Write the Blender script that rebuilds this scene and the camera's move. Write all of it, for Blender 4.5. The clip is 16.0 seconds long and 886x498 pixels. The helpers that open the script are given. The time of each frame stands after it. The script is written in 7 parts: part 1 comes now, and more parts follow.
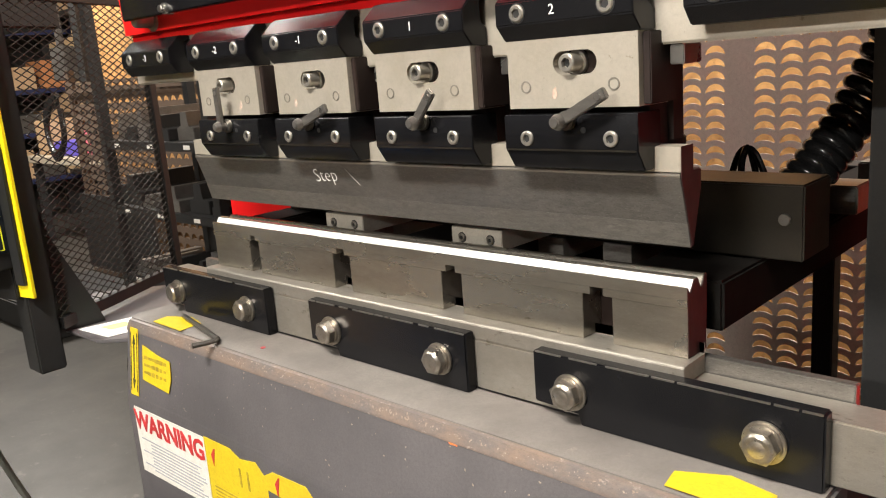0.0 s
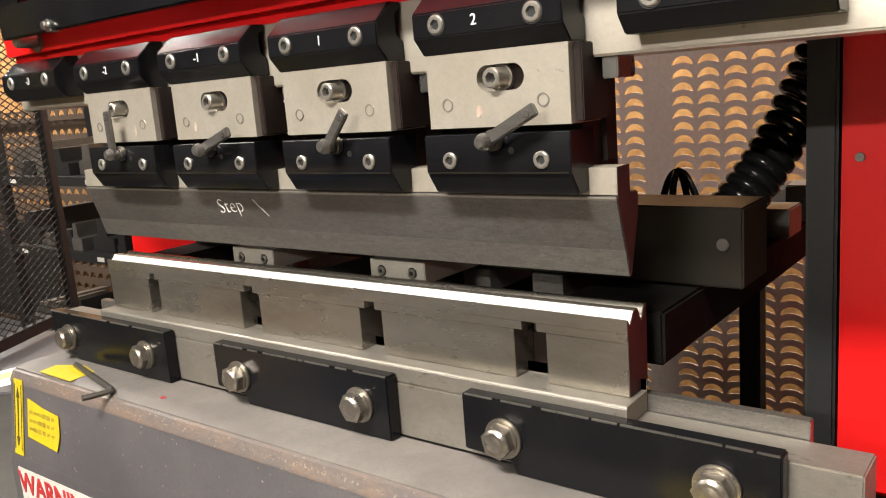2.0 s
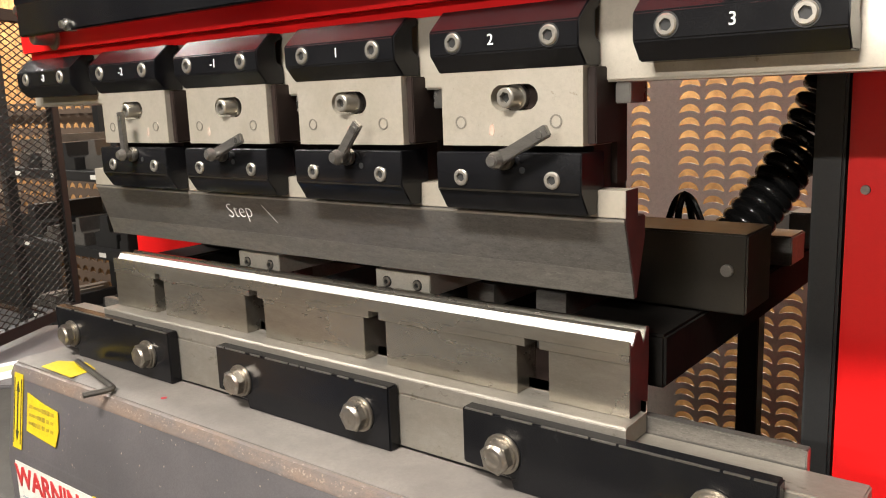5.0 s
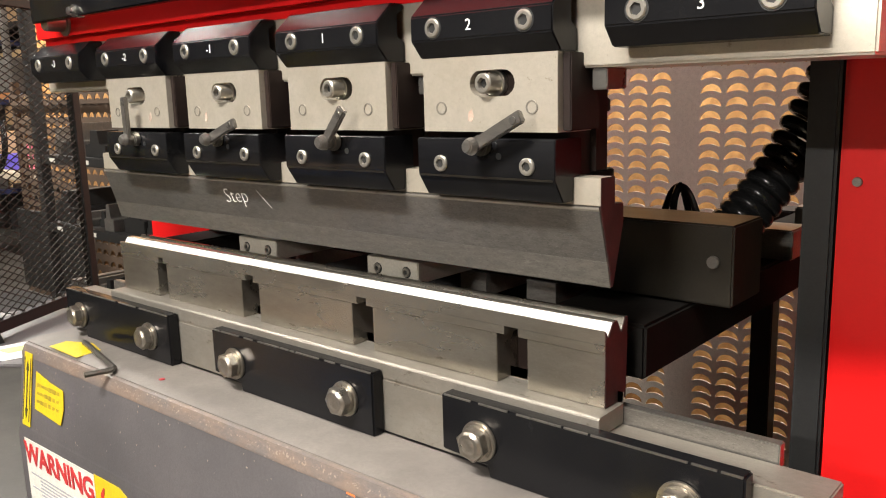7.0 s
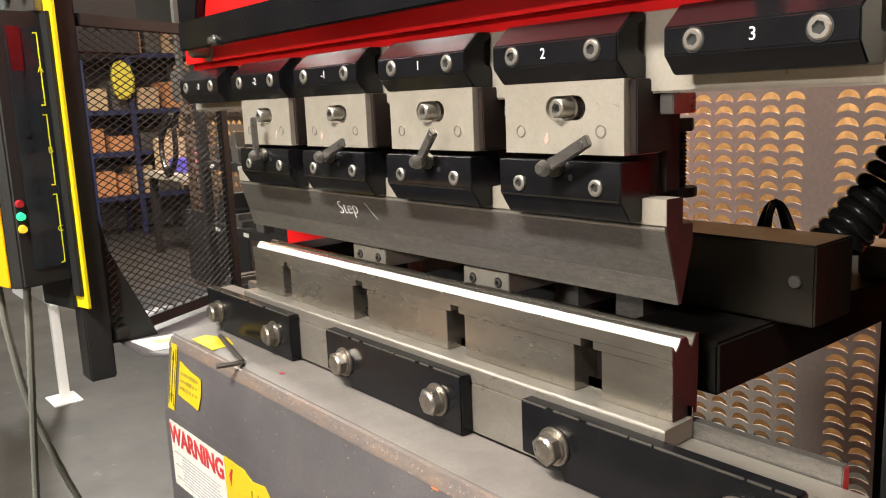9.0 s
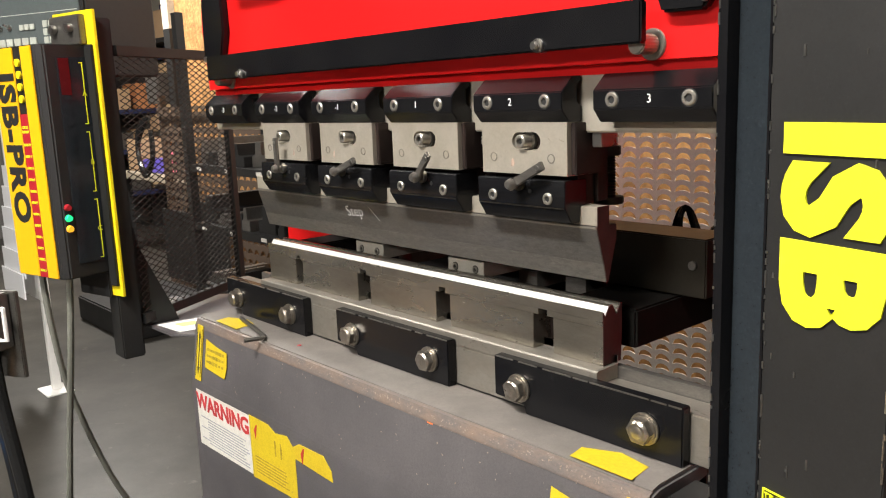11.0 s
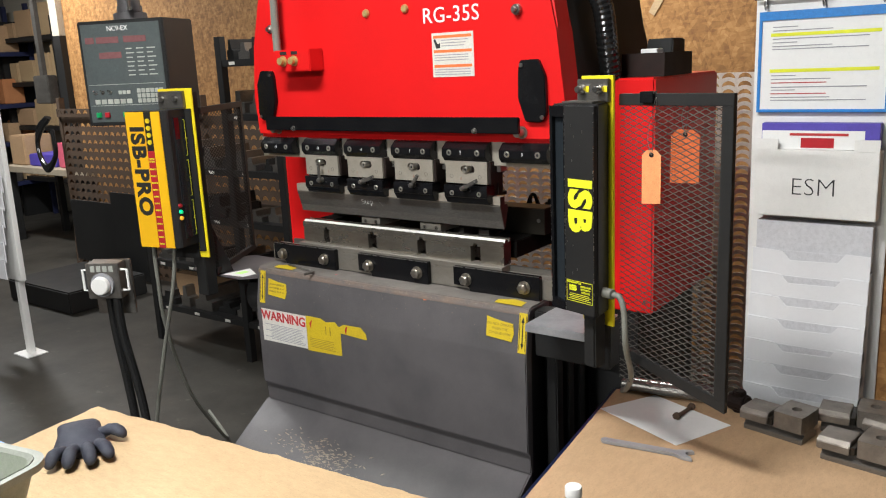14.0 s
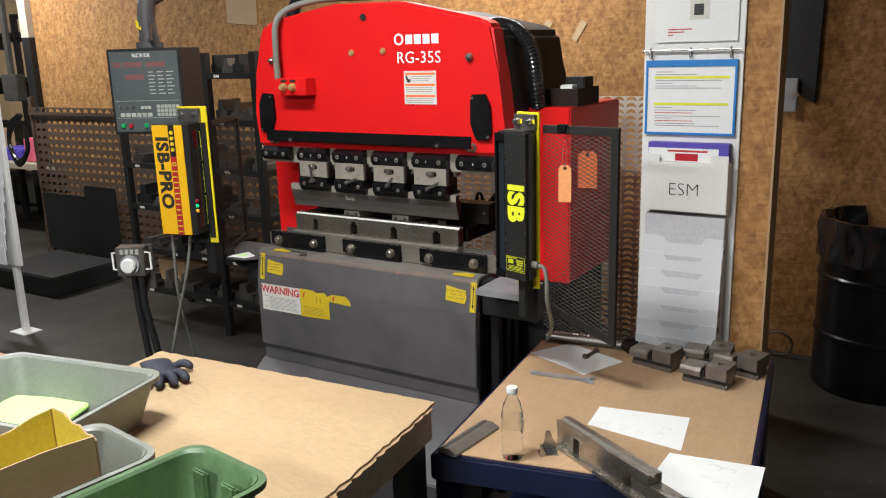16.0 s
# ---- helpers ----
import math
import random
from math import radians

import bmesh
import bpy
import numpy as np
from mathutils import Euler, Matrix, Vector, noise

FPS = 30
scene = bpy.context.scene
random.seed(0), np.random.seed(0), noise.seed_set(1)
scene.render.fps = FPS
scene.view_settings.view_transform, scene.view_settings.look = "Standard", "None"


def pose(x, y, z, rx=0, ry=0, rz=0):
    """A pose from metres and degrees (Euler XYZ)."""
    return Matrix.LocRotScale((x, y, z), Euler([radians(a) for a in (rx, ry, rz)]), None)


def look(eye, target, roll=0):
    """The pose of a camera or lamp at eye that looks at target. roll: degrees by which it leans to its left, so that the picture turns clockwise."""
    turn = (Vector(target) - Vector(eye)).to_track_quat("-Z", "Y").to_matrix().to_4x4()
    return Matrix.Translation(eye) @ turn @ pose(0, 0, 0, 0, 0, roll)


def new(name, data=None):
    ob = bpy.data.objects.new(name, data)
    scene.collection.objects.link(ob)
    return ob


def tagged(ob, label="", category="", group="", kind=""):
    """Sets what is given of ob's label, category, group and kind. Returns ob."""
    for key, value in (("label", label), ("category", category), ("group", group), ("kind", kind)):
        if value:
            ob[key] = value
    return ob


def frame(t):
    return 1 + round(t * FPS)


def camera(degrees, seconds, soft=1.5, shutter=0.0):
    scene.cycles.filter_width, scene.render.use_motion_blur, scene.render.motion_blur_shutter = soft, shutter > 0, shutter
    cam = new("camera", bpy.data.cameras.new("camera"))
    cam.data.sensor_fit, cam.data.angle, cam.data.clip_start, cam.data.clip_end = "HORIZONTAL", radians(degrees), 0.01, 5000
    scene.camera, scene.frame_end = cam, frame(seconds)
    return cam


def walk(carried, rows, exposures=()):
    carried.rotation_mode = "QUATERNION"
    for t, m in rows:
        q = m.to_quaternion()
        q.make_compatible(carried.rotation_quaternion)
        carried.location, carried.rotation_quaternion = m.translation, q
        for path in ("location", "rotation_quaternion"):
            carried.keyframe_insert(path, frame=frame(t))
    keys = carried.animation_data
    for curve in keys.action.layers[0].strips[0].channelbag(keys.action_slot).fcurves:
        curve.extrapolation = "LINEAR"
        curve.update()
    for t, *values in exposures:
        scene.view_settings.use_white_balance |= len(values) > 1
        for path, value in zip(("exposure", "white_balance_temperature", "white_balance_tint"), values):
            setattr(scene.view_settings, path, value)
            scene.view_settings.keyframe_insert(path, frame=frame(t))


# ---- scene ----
cam = camera(56.6, 16.0, soft=1.1)
PATH = [
    (0, (0.774, -0.697, 1.324), (-0.581, 0.706, 0.879), -4.5),
    (0.5, (0.713, -0.641, 1.307), (-0.531, 0.866, 0.883), -4.5),
    (1, (0.712, -0.631, 1.304), (-0.511, 0.897, 0.891), -4.4),
    (1.5, (0.722, -0.634, 1.304), (-0.491, 0.907, 0.909), -4.4),
    (2, (0.724, -0.639, 1.307), (-0.492, 0.903, 0.926), -4.5),
    (2.5, (0.725, -0.641, 1.308), (-0.491, 0.904, 0.939), -4.2),
    (3, (0.726, -0.644, 1.311), (-0.484, 0.908, 0.952), -3.8),
    (3.5, (0.724, -0.644, 1.315), (-0.488, 0.906, 0.954), -3.0),
    (4, (0.721, -0.65, 1.316), (-0.489, 0.901, 0.954), -2.3),
    (6.5, (0.741, -0.637, 1.309), (-0.493, 0.892, 0.934), -1.6),
    (7, (0.765, -0.616, 1.306), (-0.519, 0.871, 0.933), -1.6),
    (7.5, (0.791, -0.609, 1.309), (-0.553, 0.824, 0.935), -1.7),
    (8, (0.816, -0.606, 1.314), (-0.59, 0.768, 0.943), -1.8),
    (8.5, (0.839, -0.602, 1.32), (-0.638, 0.694, 0.946), -2.4),
    (9, (0.847, -0.605, 1.326), (-0.688, 0.627, 0.968), -2.5),
    (11.5, (1.111, -0.927, 1.386), (-0.31, 0.43, 1.013), -2.0),
    (12, (1.179, -1.077, 1.409), (-0.11, 0.407, 1.035), -1.2),
    (12.5, (1.291, -1.297, 1.474), (0.072, 0.243, 1.098), -2.5),
    (13, (1.464, -1.532, 1.52), (0.234, 0.003, 1.155), -3.1),
    (13.5, (1.583, -1.766, 1.588), (0.357, -0.239, 1.18), -3.3),
    (14, (1.691, -1.999, 1.627), (0.523, -0.438, 1.18), -2.7),
    (14.5, (1.834, -2.184, 1.668), (0.728, -0.587, 1.19), -1.4),
    (15, (1.924, -2.386, 1.709), (0.863, -0.769, 1.201), -1.3),
    (15.5, (1.987, -2.588, 1.75), (0.946, -0.958, 1.238), -1.5),
    (16, (2.031, -2.68, 1.783), (0.997, -1.035, 1.31), -1.7),
]
walk(cam, [(t, look(eye, target, roll)) for t, eye, target, roll in PATH], [(0.0, 0.68, 6500, 10), (6.5, 0.75, 6500, 10), (9.0, 0.78, 6500, 10), (12.0, 0.2, 6200, 9), (13.5, -0.08, 6000, 8), (16.0, -0.36, 5900, 8)])

# ---- light ----
world = bpy.data.worlds.new("workshop_world")
scene.world = world
world.use_nodes = True
world.node_tree.nodes["Background"].inputs[0].default_value = (0.9, 0.86, 0.8, 1)
world.node_tree.nodes["Background"].inputs[1].default_value = 0.03


def lamp(x, y, z, sx, sy, power, color=(1.0, 0.945, 0.87)):
    data = bpy.data.lights.new("ceiling_lamp_light", "AREA")
    data.shape, data.size, data.size_y, data.energy, data.color = "RECTANGLE", sx, sy, power, color
    ob = new("ceiling_lamp_light", data)
    ob.location = (x, y, z)
    return ob


LAMPS = [(0.3, -1.7, 3.3, 160), (-2.6, -0.6, 3.2, 60), (3.8, -1.6, 3.2, 12), (-5.6, 1.2, 3.2, 150), (0.6, -5.0, 3.0, 310), (-0.5, 1.55, 2.95, 68)]
for lx, ly, lz, power in LAMPS:
    lamp(lx, ly, lz, 1.2, 0.28, power)

# ---- materials ----


def material(name, base, rough=0.5, metal=0.0, second=None, third=None, scale=6.0, fine=90.0, mix=0.5, bump=0.08, spot=0.62, stretch=(1, 1, 1), coat=0.0, fine_mix=0.25, random_tint=0.0, shine=0.5):
    """Two scales of noise over a base colour: wide stains (second), small worn spots (third), fine relief."""
    m = bpy.data.materials.new(name)
    m.use_nodes = True
    nt = m.node_tree
    n, l = nt.nodes, nt.links
    b = n["Principled BSDF"]
    b.inputs["Metallic"].default_value = metal
    b.inputs["Coat Weight"].default_value = coat
    b.inputs["Specular IOR Level"].default_value = shine
    tc = n.new("ShaderNodeTexCoord")
    mp = n.new("ShaderNodeMapping")
    mp.inputs["Scale"].default_value = stretch
    l.new(tc.outputs["Object"], mp.inputs["Vector"])

    def noise_node(s, detail=5.0, r=0.6):
        t = n.new("ShaderNodeTexNoise")
        t.inputs["Scale"].default_value, t.inputs["Detail"].default_value, t.inputs["Roughness"].default_value = s, detail, r
        l.new(mp.outputs["Vector"], t.inputs["Vector"])
        return t.outputs["Fac"]

    def ramp(fac, a, c):
        t = n.new("ShaderNodeMapRange")
        t.inputs["From Min"].default_value, t.inputs["From Max"].default_value = a, c
        l.new(fac, t.inputs["Value"])
        return t.outputs["Result"]

    def blend(fac, a, c, amount=1.0):
        t = n.new("ShaderNodeMix")
        t.data_type = "RGBA"
        k = n.new("ShaderNodeMath")
        k.operation = "MULTIPLY"
        k.inputs[1].default_value = amount
        l.new(fac, k.inputs[0])
        l.new(k.outputs[0], t.inputs["Factor"])
        for socket, v in ((t.inputs["A"], a), (t.inputs["B"], c)):
            if isinstance(v, tuple):
                socket.default_value = (*v, 1)
            else:
                l.new(v, socket)
        return t.outputs["Result"]

    second = second or tuple(v * 0.7 for v in base)
    third = third or tuple(min(1, v * 1.35) for v in base)
    wide, small = noise_node(scale), noise_node(fine, 3.0)
    color = blend(ramp(wide, 0.38, 0.66), base, second, mix)
    color = blend(ramp(noise_node(scale * 4.3, 8.0, 0.75), spot, spot + 0.06), color, third, 0.8)
    color = blend(ramp(small, 0.4, 0.65), color, tuple(v * 0.55 for v in base), fine_mix)
    grit = noise_node(fine * 4.5, 4.0, 0.7)
    color = blend(ramp(grit, 0.55, 0.68), color, tuple(v * 0.4 for v in base), min(0.6, fine_mix * 1.6))
    color = blend(ramp(grit, 0.42, 0.3), color, tuple(min(1, v * 1.5 + 0.01) for v in base), min(0.6, fine_mix * 1.2))
    if random_tint:
        info = n.new("ShaderNodeObjectInfo")
        color = blend(info.outputs["Random"], color, tuple(v * 0.45 for v in base), random_tint)
    l.new(color, b.inputs["Base Color"])
    r = n.new("ShaderNodeMapRange")
    r.inputs["To Min"].default_value, r.inputs["To Max"].default_value = max(0.03, rough - 0.1), min(1, rough + 0.12)
    l.new(wide, r.inputs["Value"])
    l.new(r.outputs["Result"], b.inputs["Roughness"])
    bp = n.new("ShaderNodeBump")
    bp.inputs["Strength"].default_value, bp.inputs["Distance"].default_value = bump, 0.002
    l.new(small, bp.inputs["Height"])
    l.new(bp.outputs["Normal"], b.inputs["Normal"])
    return m


RED = material("red_enamel", (0.66, 0.011, 0.011), 0.32, 0, (0.58, 0.009, 0.01), (0.62, 0.02, 0.02), 2.0, 240, 0.5, 0.05, 0.8, fine_mix=0.05, shine=0.3)
STEEL = material("ground_steel", (0.46, 0.445, 0.42), 0.27, 0.95, (0.36, 0.34, 0.31), (0.26, 0.23, 0.19), 14, 220, 0.7, 0.03, 0.66, fine_mix=0.14)
SCREW = material("blackened_screw_steel", (0.44, 0.41, 0.36), 0.34, 0.8, (0.42, 0.39, 0.34), (0.3, 0.27, 0.22), 60, 500, 0.8, 0.03, 0.64, fine_mix=0.12)
# near-white, half metallic: the die edge's lamp reflection put into its colour
EDGE_GLINT = material("edge_glint_steel", (0.88, 0.86, 0.81), 0.38, 0.45, (0.72, 0.7, 0.64), (0.5, 0.46, 0.4), 20, 300, 0.4, 0.008, 0.7, (0.3, 1, 1), fine_mix=0.08)
DULL = material("dull_bare_steel", (0.33, 0.305, 0.265), 0.46, 0.7, (0.24, 0.215, 0.18), (0.16, 0.135, 0.105), 16, 200, 0.8, 0.08, 0.6, (0.5, 1, 1), fine_mix=0.18)
# lighter punch steel, with the bevel's highlight put into the colour
BEVEL = material("highlit_bevel_steel", (0.27, 0.255, 0.23), 0.42, 0.8, (0.19, 0.178, 0.16), (0.36, 0.34, 0.3), 18, 300, 0.8, 0.06, 0.62, (0.25, 1, 1), fine_mix=0.4)
FINGER = material("milled_finger_steel", (0.6, 0.57, 0.5), 0.42, 0.35, (0.48, 0.44, 0.37), (0.3, 0.26, 0.2), 25, 300, 0.7, 0.06, 0.62)
PALE = material("pale_clamp_steel", (0.52, 0.475, 0.4), 0.36, 0.55, (0.42, 0.375, 0.3), (0.27, 0.22, 0.16), 18, 240, 0.8, 0.04, 0.64, fine_mix=0.13)
BRUSHED = material("brushed_die_steel", (0.47, 0.435, 0.375), 0.27, 0.9, (0.27, 0.245, 0.205), (0.15, 0.125, 0.095), 15, 260, 0.9, 0.025, 0.63, (0.3, 1, 1), fine_mix=0.14)
TOOL = material("dark_tool_steel", (0.225, 0.212, 0.194), 0.36, 0.75, (0.125, 0.116, 0.103), (0.3, 0.275, 0.24), 10, 260, 0.8, 0.08, 0.68, (0.3, 1, 1), fine_mix=0.45)
BLACK = material("blackened_steel", (0.0055, 0.0055, 0.0065), 0.22, 0.0, (0.01, 0.01, 0.0105), (0.06, 0.056, 0.05), 12, 190, 0.6, 0.025, 0.71, shine=0.28)
MATT = material("matt_black_paint", (0.014, 0.014, 0.014), 0.5, 0.0, (0.02, 0.019, 0.018), (0.05, 0.046, 0.042), 5, 90, 0.6, 0.06, 0.72, shine=0.35)
GREY = material("charcoal_machine_paint", (0.1, 0.092, 0.094), 0.4, 0.0, (0.062, 0.058, 0.06), (0.18, 0.16, 0.14), 5, 260, 0.9, 0.1, 0.7, fine_mix=0.32)
DUSTY = material("dusty_worn_paint", (0.19, 0.172, 0.155), 0.5, 0.0, (0.115, 0.102, 0.092), (0.26, 0.225, 0.19), 7, 240, 0.9, 0.12, 0.65, fine_mix=0.3)
YELLOW = material("yellow_enamel", (0.78, 0.64, 0.01), 0.4, 0, (0.7, 0.56, 0.01), (0.55, 0.42, 0.03), 5, 120, 0.5, 0.05, 0.74, fine_mix=0.06)
AMBER = material("amber_yellow_panel", (0.82, 0.46, 0.006), 0.38, 0, (0.76, 0.41, 0.006), (0.6, 0.34, 0.02), 6, 160, 0.5, 0.03, 0.76, fine_mix=0.05)
LABEL_Y = material("yellow_sticker", (0.62, 0.46, 0.015), 0.45, 0, (0.54, 0.38, 0.02), (0.2, 0.165, 0.1), 12, 200, 0.6, 0.04, 0.635)
LABEL_W = material("white_sticker", (0.66, 0.64, 0.58), 0.45, 0, (0.56, 0.53, 0.47), (0.4, 0.36, 0.3), 8, 140, 0.5, 0.04, 0.7)
PAPER = material("white_paper", (0.78, 0.78, 0.76), 0.7, 0, (0.74, 0.74, 0.73), None, 4, 60, 0.5, 0.05, 0.8, fine_mix=0.05)
WHITE = material("white_paint", (0.76, 0.75, 0.72), 0.45, 0, (0.68, 0.67, 0.64), (0.6, 0.57, 0.52), 3, 60, 0.5, 0.04, 0.74, fine_mix=0.08)
INK = material("black_ink", (0.02, 0.02, 0.02), 0.5, 0)
INK_GREY = material("grey_print", (0.33, 0.33, 0.35), 0.6, 0)
INK_PALE = material("faint_pencil", (0.62, 0.62, 0.64), 0.7, 0)
# grey of the folder, and of the shade painted behind the pocket lips
POCKET_GREY = material("grey_folder_and_pocket_shade", (0.6, 0.6, 0.62), 0.7, 0, (0.54, 0.54, 0.56))
INK_Y = material("worn_brown_print", (0.26, 0.19, 0.025), 0.5, 0, (0.5, 0.37, 0.03), None, 60, 200, 0.8)
INK_RED = material("red_ink", (0.5, 0.03, 0.03), 0.5, 0)
PRINT_W = material("white_print", (0.85, 0.85, 0.82), 0.5, 0, fine_mix=0.05)
CHALK = material("white_chalk", (0.5, 0.49, 0.46), 0.9, 0, (0.3, 0.29, 0.27), (0.2, 0.19, 0.17), 60, 400, 0.7, 0.1, 0.6)
PRINT_Y = material("yellow_print", (0.78, 0.82, 0.02), 0.45, 0, fine_mix=0.1)
BLUE = material("blue_plastic", (0.03, 0.22, 0.62), 0.35)
ORANGE = material("orange_card_tag", (0.86, 0.19, 0.045), 0.6, 0, (0.8, 0.16, 0.035), None, 9, 80, 0.5, 0.06, 0.8)
PEACH = material("peach_card_tag", (0.82, 0.34, 0.13), 0.6, 0, (0.78, 0.31, 0.11), None, 9, 80, 0.5, 0.06, 0.8)
CARD = material("kraft_card", (0.45, 0.295, 0.165), 0.75, 0, (0.38, 0.245, 0.13), (0.21, 0.135, 0.072), 4, 90, 0.8, 0.16, 0.66, (1, 0.35, 1), fine_mix=0.22)
CARD_PALE = material("pale_kraft_card", (0.48, 0.345, 0.19), 0.75, 0, (0.4, 0.275, 0.145), (0.27, 0.175, 0.09), 3.4, 90, 0.8, 0.16, 0.67, (0.35, 1, 1), fine_mix=0.22)
NAVY = material("navy_cart_enamel", (0.007, 0.011, 0.042), 0.3, 0, (0.005, 0.008, 0.026), (0.1, 0.1, 0.12), 5, 90, 0.6, 0.05, 0.73)
WOOD = material("rough_timber", (0.4, 0.34, 0.25), 0.8, 0, (0.3, 0.24, 0.17), (0.5, 0.43, 0.33), 6, 60, 0.6, 0.25, 0.66, (0.3, 1, 1))
BIN_GREY = material("grey_tub_plastic", (0.225, 0.235, 0.205), 0.45, 0, (0.165, 0.178, 0.145), (0.28, 0.29, 0.25), 7, 100, 0.5, 0.06, 0.7)
BIN_GREEN = material("green_tub_plastic", (0.095, 0.165, 0.07), 0.45, 0, (0.05, 0.09, 0.042), (0.17, 0.21, 0.14), 11, 100, 0.8, 0.08, 0.61)
LIME = material("lime_paper", (0.56, 0.9, 0.28), 0.7, 0, (0.52, 0.86, 0.24), None, 5, 80, 0.5, 0.05, 0.8, fine_mix=0.06)
LEMON = material("yellow_card", (0.62, 0.5, 0.05), 0.7, 0, (0.55, 0.43, 0.04), None, 5, 80, 0.5, 0.05, 0.8)
GLOVE = material("navy_knit_and_rubber", (0.018, 0.02, 0.034), 0.7, 0, (0.06, 0.065, 0.08), (0.09, 0.09, 0.1), 30, 300, 0.6, 0.4, 0.7)
CABLE = material("grey_cable", (0.2, 0.2, 0.17), 0.55)
RUBBER = material("black_rubber", (0.015, 0.015, 0.015), 0.18, 0, None, None, 20, 200, 0.5, 0.04, 0.8)
BAG = material("black_bag_film", (0.012, 0.013, 0.016), 0.14, 0, (0.02, 0.02, 0.022), None, 14, 26, 0.5, 1.0, 0.8, shine=0.8)
FOLD = material("worn_fold_edge", (0.13, 0.112, 0.104), 0.45, 0.0, (0.21, 0.145, 0.105), (0.36, 0.3, 0.25), 26, 300, 0.9, 0.1, 0.6, (0.5, 1, 1), fine_mix=0.3)
CHIP = material("bare_chipped_metal", (0.3, 0.25, 0.2), 0.6, 0.1, (0.2, 0.145, 0.1), (0.4, 0.35, 0.29), 40, 300, 0.7, 0.05, 0.6)
PANEL = material("dark_grey_panel", (0.085, 0.1, 0.1), 0.4)
GALV = material("galvanised_plate", (0.36, 0.36, 0.37), 0.4, 0.35, (0.25, 0.25, 0.26), (0.18, 0.17, 0.16), 14, 200, 0.7, 0.05, 0.65, fine_mix=0.15)
RED_FILTER = material("dark_red_filter", (0.09, 0.008, 0.01), 0.15)
DISPLAY = material("dim_red_display", (0.22, 0.1, 0.1), 0.25)
KEYCAP = material("pale_keys", (0.5, 0.52, 0.46), 0.5, random_tint=0.4)
GREENB = material("green_button", (0.02, 0.4, 0.12), 0.3)
REDB = material("red_button", (0.45, 0.02, 0.03), 0.3)
BRASS = material("brass_knob", (0.72, 0.55, 0.22), 0.35, 0.6)
RUST = material("rusty_sheet", (0.11, 0.07, 0.045), 0.75, 0.3, (0.07, 0.05, 0.035), (0.2, 0.11, 0.05), 3, 90, 0.7, 0.15, 0.64)
SHEET = material("punched_grey_sheet", (0.76, 0.7, 0.62), 0.55, 0.0, (0.6, 0.55, 0.48), (0.4, 0.35, 0.29), 2.5, 90, 0.7, 0.08, 0.67)
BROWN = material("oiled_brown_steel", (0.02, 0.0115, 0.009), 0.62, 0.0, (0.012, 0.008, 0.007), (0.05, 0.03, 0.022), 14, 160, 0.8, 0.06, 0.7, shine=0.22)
ARM = material("oily_black_arm_steel", (0.011, 0.0095, 0.008), 0.75, 0.0, (0.006, 0.0055, 0.005), (0.045, 0.037, 0.027), 9, 120, 0.8, 0.08, 0.69, shine=0.08)
PINK = material("pink_plastic", (0.75, 0.14, 0.22), 0.5)
VIOLET = material("violet_blue_plastic", (0.1, 0.07, 0.45), 0.5)
ACRYLIC = material("frosted_acrylic", (0.74, 0.74, 0.75), 0.22, 0, (0.68, 0.68, 0.7), None, 4, 60, 0.4, 0.02, 0.85, fine_mix=0.04)
MAROON = material("red_marked_end", (0.04, 0.011, 0.0095), 0.6, 0.1, (0.02, 0.009, 0.008), (0.16, 0.12, 0.1), 40, 250, 0.8, 0.06, 0.66)
CONCRETE = material("worn_concrete", (0.052, 0.048, 0.041), 0.45, 0, (0.022, 0.02, 0.0165), (0.1, 0.092, 0.078), 2.2, 60, 0.9, 0.06, 0.6, fine_mix=0.35, shine=0.3)
CEIL = material("dark_ceiling_sheet", (0.07, 0.065, 0.06), 0.8)
DIM = material("dim_grey_wall_paint", (0.13, 0.12, 0.11), 0.8, 0, (0.1, 0.095, 0.085), None, 1.5, 50)
OILY = material("oily_black_steel", (0.021, 0.0175, 0.0125), 0.38, 0.3, (0.014, 0.012, 0.009), (0.11, 0.092, 0.06), 9, 130, 0.85, 0.06, 0.66)
BLOCKWALL = material("cream_wall_paint", (0.5, 0.46, 0.38), 0.7, 0, (0.42, 0.38, 0.3), None, 1.5, 50)


